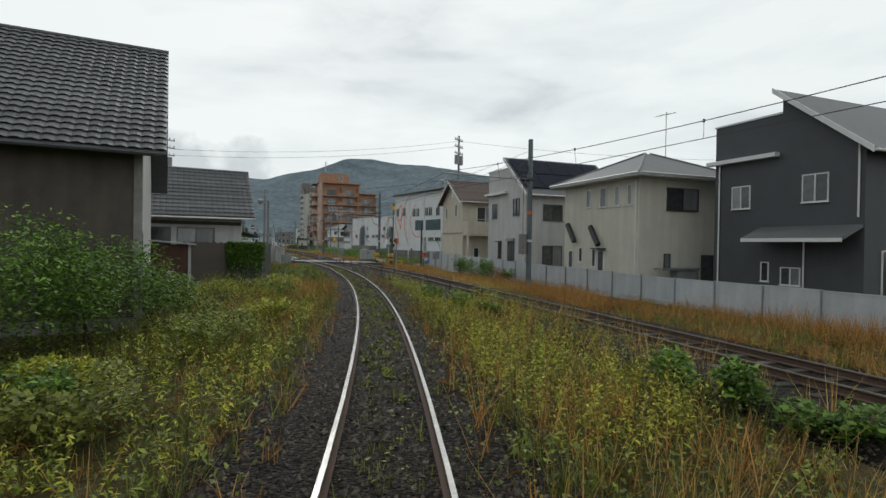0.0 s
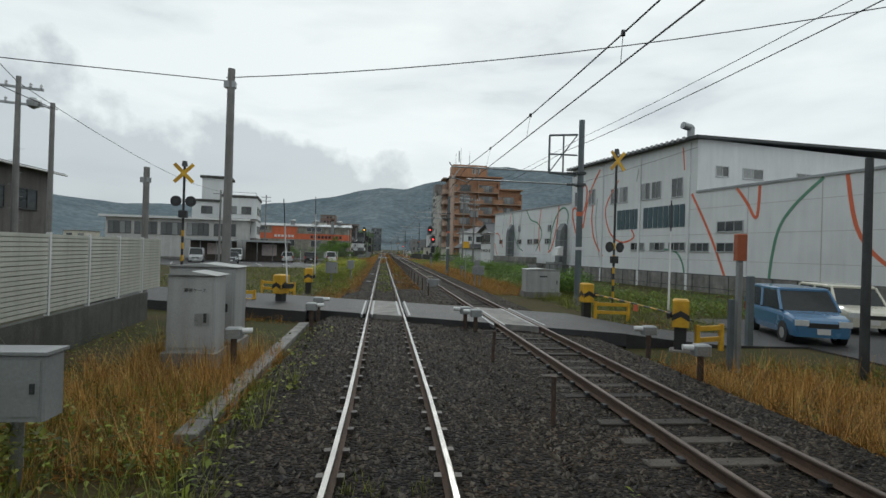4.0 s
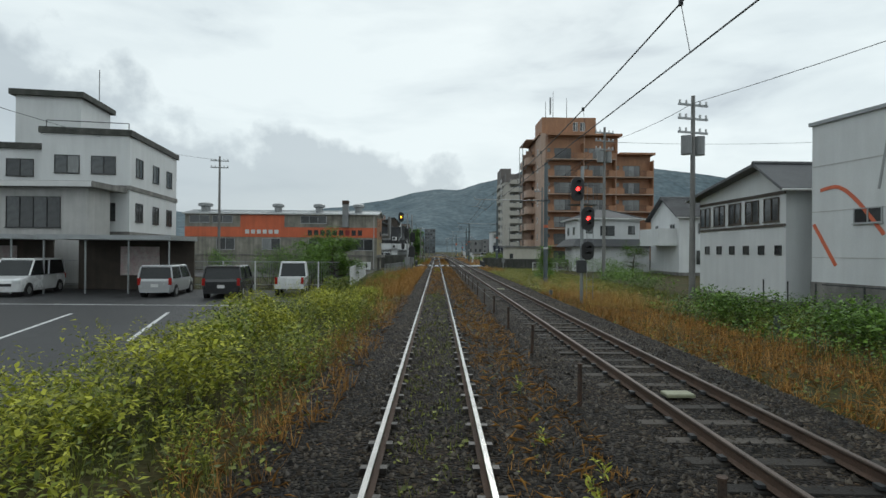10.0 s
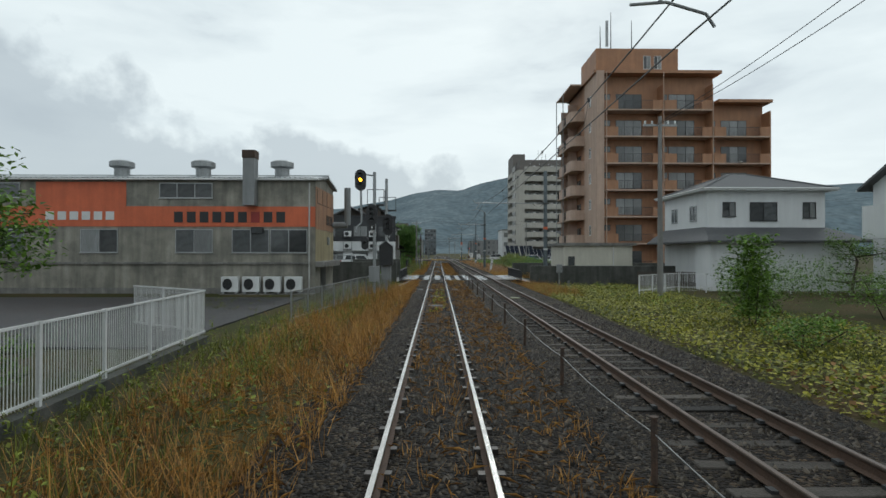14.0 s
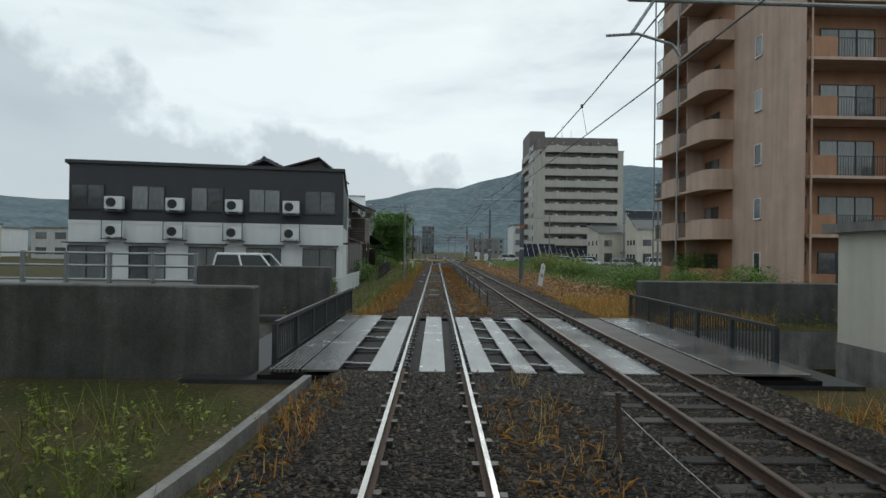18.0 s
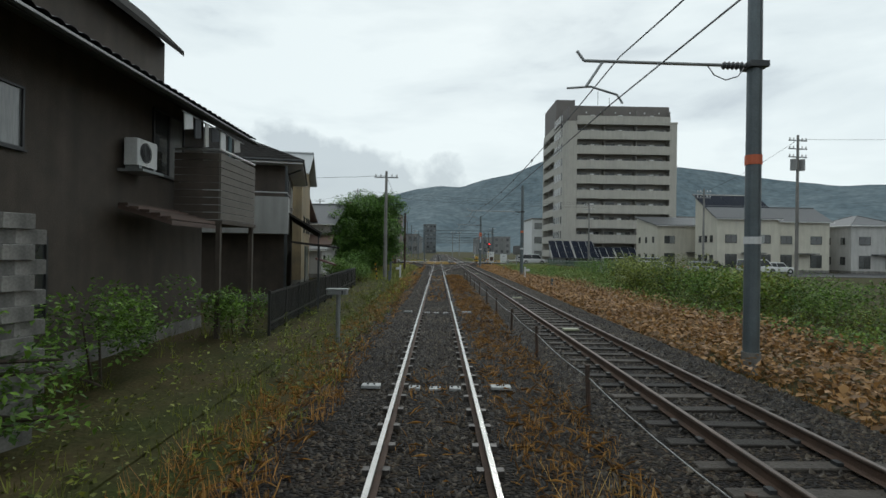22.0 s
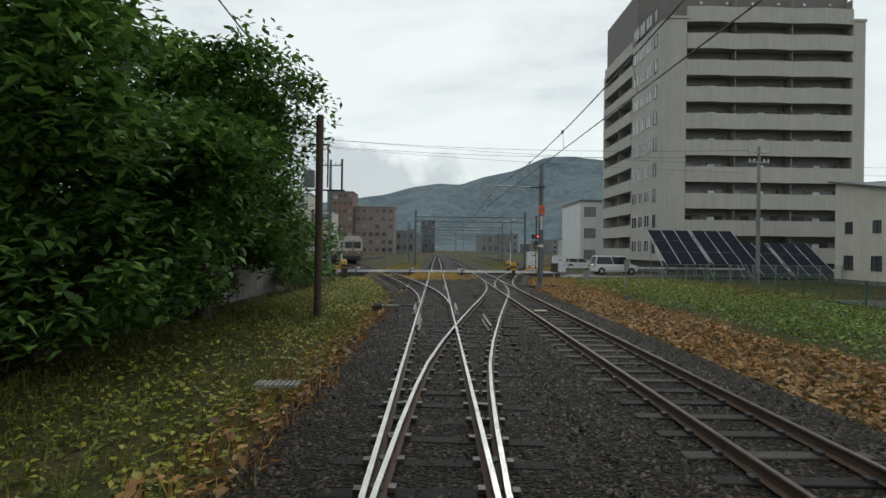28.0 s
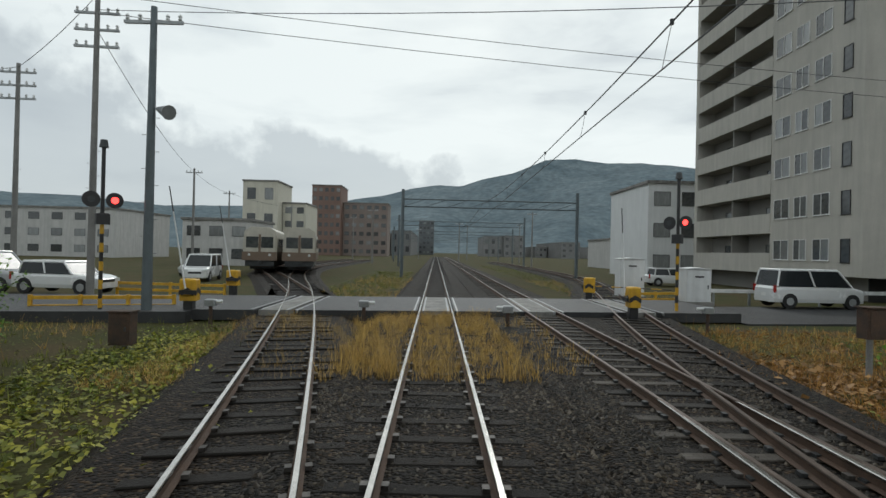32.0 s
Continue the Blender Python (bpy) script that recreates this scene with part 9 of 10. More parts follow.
def car_parts(kind, paint):
    """Meshes of one kind of car: (name, mesh, label, place) rows; the nose points to -y."""
    key = (kind, paint.name)
    if key in CARS:
        return CARS[key]
    L, W, H, hood, tail, belt = {"van": (4.6, 1.7, 1.88, 0.75, 0.12, 1.02), "kei": (4.1, 1.6, 1.6, 0.85, 0.1, 0.93), "suv": (4.4, 1.8, 1.6, 1.1, 0.25, 0.95), "car": (4.2, 1.7, 1.5, 1.15, 0.45, 0.9), "truck": (3.4, 1.48, 1.78, 0.15, 1.95, 0.95)}[kind]
    w, y0, y1 = W / 2, -L / 2, L / 2
    rows = []
    lo = [(y0 + 0.06, 0.28), (y0, 0.5), (y0 + 0.05, belt - 0.22), (y0 + hood * 0.9, belt), (y1 - 0.06, belt), (y1, 0.55), (y1 - 0.06, 0.28)]
    if kind == "truck":
        lo = [(y0 + 0.04, 0.28), (y0, 0.5), (y0 + 0.06, belt), (y0 + 1.35, belt), (y0 + 1.35, 0.62), (y1, 0.62), (y1, 0.4), (y0 + 1.3, 0.3)]
    b = M()
    if kind == "truck":
        b.prism(lo, "x", -w, w)
    else:
        # rounded sections from nose to tail
        st = [(y0, 0.80, 0.66), (y0 + 0.05, 0.87, belt - 0.2), (y0 + 0.16, 0.94, belt - 0.13), (y0 + 0.45, 0.985, belt - 0.06), (y0 + hood, 1.0, belt), (0, 1.0, belt + 0.02), (y1 - 0.4, 0.99, belt + 0.02), (y1 - 0.1, 0.96, belt), (y1, 0.88, belt - 0.12)]
        sec = lambda y, f, zt: [(-w * f * 0.95, y, 0.25), (-w * f, y, 0.42), (-w * f, y, zt - 0.16), (-w * f * 0.975, y, zt - 0.06), (-w * f * 0.9, y, zt), (w * f * 0.9, y, zt), (w * f * 0.975, y, zt - 0.06), (w * f, y, zt - 0.16), (w * f, y, 0.42), (w * f * 0.95, y, 0.25)]
        b.v = [p for q in st for p in sec(*q)]
        b.f = [(10 * i + j, 10 * i + 10 + j, 10 * i + 10 + (j + 1) % 10, 10 * i + (j + 1) % 10) for i in range(len(st) - 1) for j in range(10)]
        b.f += [tuple(range(10)), tuple(range(10 * len(st) - 1, 10 * len(st) - 11, -1))]
    rows.append(("body", b.mesh("body", paint), "", None))
    g0, g1 = y0 + hood, y1 - tail
    if kind == "truck":
        g0, g1 = y0 + 0.1, y0 + 1.32
    top = [(g0, belt), (g0 + (H - belt) * (0.75 if kind != "truck" else 0.4), H - 0.08), (g1 - (H - belt) * 0.18, H - 0.08), (g1, belt)]
    t = 0.11
    k = M()
    k.v = [(s * (w - 0.02), y, z) if z < H - 0.1 else (s * (w - t), y, z) for s in (-1, 1) for y, z in top]
    k.f = [(0, 1, 2, 3), (7, 6, 5, 4), (0, 4, 5, 1), (1, 5, 6, 2), (2, 6, 7, 3), (3, 7, 4, 0)]
    rows.append(("glazing", k.mesh("glazing", mat("car_glass", (0.022, 0.026, 0.028), 0.12, 0, 0.2, 1, 10, 0, spec=0.4)), "dark car glazing", None))
    (ya, za), (yb, zb) = top[1], top[2]
    rows.append(("roof", M().bevel(-w + t - 0.01, w - t + 0.01, ya - 0.03, yb + 0.03, H - 0.1, H, 0.04).mesh("roof", paint), "", None))
    for s in (-1, 1):
        for (p, q) in ((top[0], top[1]), (top[3], top[2]), (((top[0][0] + top[3][0]) / 2, belt), ((ya + yb) / 2, H - 0.08))):
            rows.append(("pillar", M().tube((s * (w - 0.015), p[0], p[1]), (s * (w - t + 0.005), q[0], q[1]), 0.045, n=6).mesh("pillar", paint), "", None))
    if kind == "truck":
        rows.append(("load_bed", M().box(-w, w, y0 + 1.4, y1, 0.62, 0.66).box(-w, -w + 0.03, y0 + 1.4, y1, 0.66, 0.95).box(w - 0.03, w, y0 + 1.4, y1, 0.66, 0.95).box(-w, w, y1 - 0.03, y1, 0.66, 0.95).mesh("load_bed", paint), "", None))
    lp = M().box(-w + 0.08, -w + 0.42, y0 - 0.005, y0 + 0.08, belt - 0.36, belt - 0.2).mesh("headlamp", mat("lamp_clear", (0.6, 0.62, 0.62), 0.15, 0, 0.1, 2, 20, 0))
    lr = M().box(-w + 0.02, -w + 0.16, y1 - 0.07, y1 + 0.006, belt - 0.3, belt + 0.05).mesh("tail_lamp", mat("lamp_red", (0.35, 0.015, 0.012), 0.2, 0, 0.1, 2, 20, 0))
    rows += [("headlamp", lp, "", (0, 0, 0)), ("headlamp", lp, "", (2 * w - 0.5, 0, 0)), ("tail_lamp", lr, "", (0, 0, 0)), ("tail_lamp", lr, "", (2 * w - 0.18, 0, 0))]
    pm_ = M().box(-0.17, 0.17, -0.005, 0.005, -0.08, 0.08).mesh("plate", FRAMEW)
    rows += [("number_plate", pm_, "blank plate", (0, y0 - 0.008, 0.42)), ("number_plate", pm_, "blank plate", (0, y1 + 0.008, 0.6)), ("grille", M().box(-w * 0.5, w * 0.5, y0 - 0.004, y0 + 0.05, 0.52, 0.66).mesh("grille", BLACKP), "", None)]
    wr = 0.3 if kind != "kei" and kind != "truck" else 0.27
    wm = M().tube((-0.1, 0, 0), (0.1, 0, 0), wr, n=18).mesh("tyre", RUBBER)
    am = M().tube((-0.096, 0, 0), (0.096, 0, 0), wr + 0.07, n=18).mesh("wheel_arch", RUBBER)
    rm = M().tube((-0.108, 0, 0), (0.108, 0, 0), wr * 0.62, n=14).mesh("rim", ALU)
    for s in (-1, 1):
        for yy in (y0 + 0.72, y1 - 0.75):
            rows.append(("wheel", (wm, rm), "", (s * (w - 0.09), yy, wr)))
            rows.append(("wheel_arch", am, "", (s * (w - 0.09), yy, wr + 0.02)))
    CARS[key] = rows
    return rows


def car(x, y, rz, kind, paint, label, z=None):
    c = thing("parked_car", x, y, G0 + 0.05 if z is None else z, rz, label, "car", "parked cars")
    for n, me, lab, at in car_parts(kind, paint):
        if n == "wheel":
            o = put(me[0], c, "tyre", pose(*at))
            put(me[1], o, "rim", pose(0, 0, 0))
        else:
            o = put(me, c, n, pose(*at) if at else pose(0, 0, 0))
        if lab:
            o["label"] = lab


CP = {n: mat("car_paint_" + n, c, 0.25, 0.1, 0.06, 1, 20, 0, coat=0.6) for n, c in (("white", (0.72, 0.73, 0.73)), ("black", (0.02, 0.02, 0.022)), ("silver", (0.42, 0.43, 0.44)), ("blue", (0.06, 0.17, 0.32)), ("grey", (0.12, 0.13, 0.14)), ("cream", (0.62, 0.60, 0.50)))}
for a in ((-21.6, 57.4, 12, "van", "white", "white minivan parked nose out"), (-14.3, 57.6, 190, "kei", "silver", "boxy silver kei car parked nose in"), (-10.9, 57.4, 190, "suv", "black", "black SUV parked nose in"), (-7.9, 58.4, 190, "truck", "white", "small white kei truck parked nose in"),
          (-19.6, 47.6, 15, "car", "grey", "dark grey hatchback on the wet car park"), (-24.2, 48.4, 15, "van", "silver", "silver minivan on the wet car park"),
          (13.1, -7.6, -19, "kei", "blue", "metallic blue compact minivan on wet asphalt"), (17.0, -5.4, -19, "kei", "cream", "cream-white boxy kei car on asphalt"), (29, 120.8, 90, "van", "white", "white van under the apartment block"), (-8.6, 121.2, 90, "car", "white", "white hatchback on the parking slab behind the wall"),
          (24.5, 196, 80, "van", "white", "white van in the car park"), (23.4, 191.2, 100, "car", "blue", "blue car in the car park"), (28.6, 194, 90, "car", "white", "white car in the car park"), (30.2, 199, 90, "van", "silver", "silver van in the car park"), (34.4, 193, 85, "car", "silver", "silver car in the car park"), (37.5, 197, 95, "suv", "black", "black car in the car park"), (41.5, 193, 90, "van", "white", "white van in the car park"), (46, 196, 90, "car", "white", "white car in the car park"),
          (18.6, 227.4, 92, "van", "white", "white van waiting near the crossing"), (-17.5, 226.5, 85, "car", "white", "white car beside the yard"), (-21.8, 226.8, 90, "van", "silver", "silver van beside the yard"), (-17, 240, 10, "van", "white", "white van by the sheds"), (-20, 246, 0, "car", "silver", "silver car by the sheds"), (-22.5, 252, 0, "car", "white", "white car by the sheds"), (20, 246, 90, "car", "white", "white car near the condominium"), (-12, 160, 0, "truck", "white", "small white truck behind the fence")):
    car(a[0], a[1], a[2], a[3], CP[a[4]], a[5], 0.34 if abs(a[1] - 121.2) < 0.01 else G0 + 0.16 if abs(a[1] - 227.4) < 0.1 or a[0] in (-17.5, -21.8) else None)


# --- two stabled railcars
def railcar(x, y, rz):
    t = thing("railcar", x, y, 0, rz, "beige and white diesel railcar standing in the yard", "train", "stabled railcars")
    cr = mat("railcar_cream", (0.52, 0.49, 0.42), 0.45, 0, 0.12, 1, 20, 0.05, stain=0.2)
    br = mat("railcar_brown", (0.17, 0.12, 0.085), 0.45, 0, 0.12, 1, 20, 0.05)
    sec = [(-1.4, 0.95), (1.4, 0.95), (1.42, 2.4), (1.3, 3.5), (0.8, 3.85), (-0.8, 3.85), (-1.3, 3.5), (-1.42, 2.4)]
    part("body", M().prism(sec, "y", 0.3, 19.6), cr, t)
    nose = [(-1.25, 1.0), (1.25, 1.0), (1.28, 2.4), (1.15, 3.3), (0.7, 3.65), (-0.7, 3.65), (-1.15, 3.3), (-1.28, 2.4)]
    part("nose", M().prism(nose, "y", 0, 0.3), cr, t)
    part("lower_band", M().box(-1.44, 1.44, -0.03, 19.6, 0.95, 1.7), br, t, "brown lower band")
    for s in (-1, 1):
        part("windscreen", M().box(s * 0.62 - 0.5, s * 0.62 + 0.5, -0.02, 0.02, 2.05, 3.0), GLASS, t)
        part("headlamp", M().tube((s * 0.85, -0.06, 1.45), (s * 0.85, -0.03, 1.45), 0.12, n=12), mat("lamp_clear", (0.6, 0.62, 0.62)), t)
        for k in range(8):
            part("side_window", M().box(s * 1.43 - 0.01, s * 1.43 + 0.01, 1.6 + 2.2 * k, 3.1 + 2.2 * k, 2.1, 2.95), GLASS, t)
    part("gangway_door", M().box(-0.1, 0.1, -0.035, 0.0, 1.2, 3.2), br, t)
    part("coupler", M().box(-0.15, 0.15, -0.4, 0, 0.7, 0.95), STEELD, t)
    part("skirt", M().box(-1.2, 1.2, 0.2, 19.4, 0.45, 0.95), STEELD, t)
    for yy in (3, 16.5):
        part("bogie", M().box(-1.0, 1.0, yy - 1.3, yy + 1.3, 0.15, 0.6), STEELD, t)
        for q in (-0.9, 0.9):
            part("wheelset", M().tube((-0.62, yy + q, 0.42), (0.62, yy + q, 0.42), 0.42, n=16), RUST, t)


railcar(-12.0, 247.5, 12), railcar(-15.3, 247.0, 12)


# --- further buildings of the town
def block(x0, x1, y0, y1, h, material, label, floors, bays, name="town_building", band=None):
    b = thing(name, (x0 + x1) / 2, (y0 + y1) / 2, G0, 0, label, "building", "town buildings")
    w, d = (x1 - x0) / 2, (y1 - y0) / 2
    part("wall", M().box(-w, w, -d, d, 0, h), material, b)
    part("roof", M().box(-w - 0.2, w + 0.2, -d - 0.2, d + 0.2, h, h + 0.35), CONC, b)
    fh = h / floors
    for f in range(floors):
        for k in range(bays):
            u = -w + 2 * w * (k + 0.5) / bays
            window(b, u, -d - 0.002, f * fh + fh * 0.3, 0, min(2.0, 2 * w / bays * 0.6), fh * 0.45, frame=FRAMED, panes=1, sill=False)
        if band:
            part("balcony", M().box(-w, w, -d - 0.9, -d, f * fh, f * fh + 1.1), band, b)
    return b


block(-46, -37.8, 326, 338, 18.2, CREAMW, "cream water tower building above the yard", 3, 2)
block(-37.6, -32, 330, 342, 13.4, CREAMW, "cream block above the yard", 4, 2)
block(-52, -40, 420, 436, 29, mat("wall_far_brown", (0.20, 0.125, 0.10), 0.7, 0, 0.15, 0.5, 10, 0.05), "brown apartment blocks beyond the yard", 8, 5)
block(-39.8, -21, 425, 440, 22.4, mat("wall_far_grey_brown", (0.22, 0.175, 0.155), 0.7, 0, 0.15, 0.5, 10, 0.05), "grey-brown apartment block beyond the yard", 6, 6)
block(-14, -2, 620, 640, 27, mat("wall_far_dark", (0.11, 0.12, 0.13), 0.7, 0, 0.15, 0.5, 10, 0.05), "dark tall building far beyond the yard", 7, 4)
block(24.5, 31, 262, 275, 11, WHITEW, "pale building beside the station", 3, 2), block(33, 44, 300, 315, 5.5, GREYW, "grey building beside the yard", 3, 4)
block(44, 70, 262, 280, 12, WHITEW, "white apartment building behind the crossing", 4, 7)
block(-60, -38, 232, 246, 5.5, mat("wall_far_tan", (0.22, 0.20, 0.165), 0.6, 0, 0.2, 1, 20, 0.1), "low drab warehouse beside the crossing", 1, 5), block(-34, -25, 272, 282, 6, GREYW, "small grey building by the sheds", 2, 3)
block(-90, -60, 300, 320, 9, GREYW, "grey block of the town", 3, 7), block(-40, -26, 296, 308, 5, mat("tarp_blue", (0.06, 0.17, 0.30), 0.5, 0, 0.2, 1, 20, 0.1), "low shed under blue sheeting", 1, 3)
for i in range(22):
    r = random.Random(i)
    x = -160 + 15 * i + r.uniform(-5, 5)
    if abs(x) < 22:
        continue
    block(x, x + r.uniform(8, 16), 480 + r.uniform(0, 120), 612, r.uniform(6, 15), FAR, "distant grey building of the town", r.choice((2, 3, 4)), 3)
for i in range(9):
    r = random.Random(70 + i)
    x, yy = -118 + 10 * i + r.uniform(-3, 3), 176 + 9 * (i % 3) + r.uniform(0, 20)
    block(x, x + r.uniform(7, 9), yy, yy + 9, r.uniform(5.5, 7), (CREAMW, GREYW, WHITEW)[i % 3], "plain two-storey house of the town", 2, 2)
lo_, _w2, _o2 = house("old_long_house", "long weathered two-storey house with a dark roof", -34, -19, -3, 9, 5.8, mat("wall_grey_boards", (0.16, 0.15, 0.14), 0.8, 0, 0.3, 1, 30, 0.3, stain=0.4), "gable_y", 1.6, ROOFS, 0.5)
for u in (-1.5, 1.5, 4.5, 7):
    _w2("e", u, 3.6, 1.6, 1.1, frame=FRAMED), _w2("e", u, 0.8, 1.6, 1.4, frame=FRAMED)
_w2("s", -22, 3.6, 1.7, 1.1, frame=FRAMED), _w2("s", -26, 3.6, 1.7, 1.1, frame=FRAMED)
rh, _w3, _o3 = house("red_roof_house", "small white house with a red roof", -24, -17.5, -14, -8, 2.9, WHITEW, "gable_y", 1.3, mat("roof_red", (0.30, 0.07, 0.05), 0.5, 0, 0.2, 1, 20, 0.1), 0.4)
_w3("e", -11, 0.8, 1.4, 1.1, frame=FRAMED)

# ---------------------------------------------------------------- plants
RS = np.random.RandomState(11)


def field(x, y, s, k):
    """Smooth clumps over the plan, between 0 and 1."""
    return 0.5 + 0.25 * (np.sin(x * s * 1.7 + y * s * 0.9 + k) + np.sin(x * s * 0.6 - y * s * 1.3 + 2.1 * k) * np.cos(y * s * 0.31 + k))


def scatter(zones, clump=0.8, seed=0):
    """Places in zones (x0, x1, y0, y1, per square metre, low, high); x is counted from the running line in the curve."""
    P = []
    rs = np.random.RandomState(seed + 40)
    for x0, x1, y0, y1, dens, lo, hi in zones:
        n = int((x1 - x0) * (y1 - y0) * dens)
        x, y = rs.uniform(x0, x1, n), rs.uniform(y0, y1, n)
        ok = rs.uniform(0, 1, n) < (1 - clump) + clump * 1.6 * field(x, y, 0.9, seed) ** 2 + 0.1
        x, y = x[ok], y[ok]
        h = rs.uniform(lo, hi, len(x)) * (0.4 + 0.75 * field(x, y, 0.55, seed + 3) + 0.45 * field(x, y, 1.7, seed + 5) ** 2)
        off = np.where(y < -15, -0.00306 * (y + 15) ** 2, 0.0)
        P.append(np.stack([x + off, y, h], 1))
    P = np.concatenate(P)
    a = P[:, 0] - np.where(P[:, 1] < -15, -0.00306 * (P[:, 1] + 15) ** 2, 0.0)
    yy = P[:, 1]
    rx = np.where(yy < -38, 3.237 + 0.0704 * (yy + 38), np.where(yy < -22, 3.8 - 0.0022 * (yy + 22) ** 2, 3.8))
    b = P[:, 0] - rx
    bad = (np.abs(np.abs(a) - 0.566) < 0.09) | (np.abs(np.abs(b) - 0.566) < 0.09)
    bad |= (yy > TRENCH[0] - 0.6) & (yy < TRENCH[1] + 0.6)
    bad |= np.abs(yy - (-4.4 - 0.5 * P[:, 0])) < 2.8
    bad |= np.abs(yy - (222.4 + 0.12 * P[:, 0])) < 3.0
    P = P[~bad]
    z = np.array([max(G0, bed_z(x, y) if (abs(x - own_x(y)) < 2.25 or abs(x - right_x(y)) < 2.35) else G0) for x, y in P[:, :2]])
    return P, z


def blades(name, label, zones, material, seed, width=0.011, lean=0.45, clump=0.8, tuft=5, thick=1.0):
    P, z = scatter([(*q[:4], q[4] * thick / tuft, *q[5:]) for q in zones], clump, seed)
    rs = np.random.RandomState(seed)
    P, z = np.repeat(P, tuft, 0), np.repeat(z, tuft)
    n = len(P)
    P[:, :2] += rs.normal(0, 0.055, (n, 2))
    h = P[:, 2] * rs.uniform(0.5, 1.15, n)
    a = rs.uniform(0, 2 * np.pi, n)
    d = np.stack([np.cos(a), np.sin(a)], 1)
    s = np.stack([-d[:, 1], d[:, 0]], 1) * (width * (0.6 + 0.8 * rs.uniform(0, 1, n)))[:, None]
    ln = (h * rs.uniform(0.05, lean, n))[:, None]
    base = P[:, :2]
    V = np.empty((n, 4, 3))
    V[:, 0, :2], V[:, 1, :2] = base - s, base + s
    V[:, 2, :2], V[:, 3, :2] = base + d * ln + s * 0.2, base + d * ln - s * 0.2
    V[:, :2, 2] = (z - 0.03)[:, None]
    V[:, 2:, 2] = (z + h * rs.uniform(0.75, 1.0, n))[:, None]
    F = (np.array([(0, 1, 2), (0, 2, 3)])[None] + 4 * np.arange(n)[:, None, None]).reshape(-1, 3)
    tagged(new(name, np_mesh(name, V.reshape(-1, 3), F, material)), label, "grass", kind="stuff")


def leaf_quads(C, size, rs, up=0.35, slim=0.5):
    """Folded leaf blades of the given sizes round places C."""
    n = len(C)
    a, t = rs.uniform(0, 2 * np.pi, n), rs.normal(up, 0.45, n)
    d = np.stack([np.cos(a) * np.cos(t), np.sin(a) * np.cos(t), np.sin(t)], 1)
    s = np.cross(d, np.array([0, 0, 1.0])) + rs.normal(0, 0.25, (n, 3))
    s /= np.linalg.norm(s, axis=1)[:, None] + 1e-9
    nn = np.cross(s, d)
    L, W = size[:, None], size[:, None] * slim * rs.uniform(0.7, 1.2, (n, 1))
    V = np.stack([C, C + d * L * 0.5 + s * W * 0.5 + nn * L * 0.06, C + d * L - nn * L * 0.10, C + d * L * 0.5 - s * W * 0.5 + nn * L * 0.06], 1)
    F = (np.array([(0, 1, 2), (0, 2, 3)])[None] + 4 * np.arange(n)[:, None, None]).reshape(-1, 3)
    return V.reshape(-1, 3), F


def weeds(name, label, zones, material, seed, leaves=14, size=(0.07, 0.15), clump=0.85, slim=0.4):
    """Upright leafy plants: leaves up a bent stem, smaller towards the top."""
    P, z = scatter(zones, clump, seed)
    rs = np.random.RandomState(seed)
    n = len(P)
    t = np.linspace(0.12, 1, leaves)[None].repeat(n, 0) + rs.uniform(-0.04, 0.04, (n, leaves))
    bend = rs.normal(0, 0.12, (n, 1, 2)) * P[:, 2][:, None, None]
    C = np.empty((n, leaves, 3))
    C[..., :2] = P[:, None, :2] + bend * t[..., None] ** 2 + rs.normal(0, 0.02, (n, leaves, 2))
    C[..., 2] = z[:, None] + P[:, 2][:, None] * t
    sz = rs.uniform(*size, (n, leaves)) * (1.15 - 0.5 * t)
    V, F = leaf_quads(C.reshape(-1, 3), sz.ravel(), rs, 0.25, slim)
    tagged(new(name, np_mesh(name, V, F, material)), label, "plants", kind="stuff")


def cover(name, label, zones, material, seed, size=(0.09, 0.2), clump=0.6):
    """Broad leaves of creeping plants over the ground."""
    P, z = scatter(zones, clump, seed)
    rs = np.random.RandomState(seed)
    C = P.copy()
    C[:, 2] = z + P[:, 2] * rs.uniform(0.15, 1, len(P))
    V, F = leaf_quads(C, rs.uniform(*size, len(P)), rs, 0.05, 0.85)
    tagged(new(name, np_mesh(name, V, F, material)), label, "plants", kind="stuff")


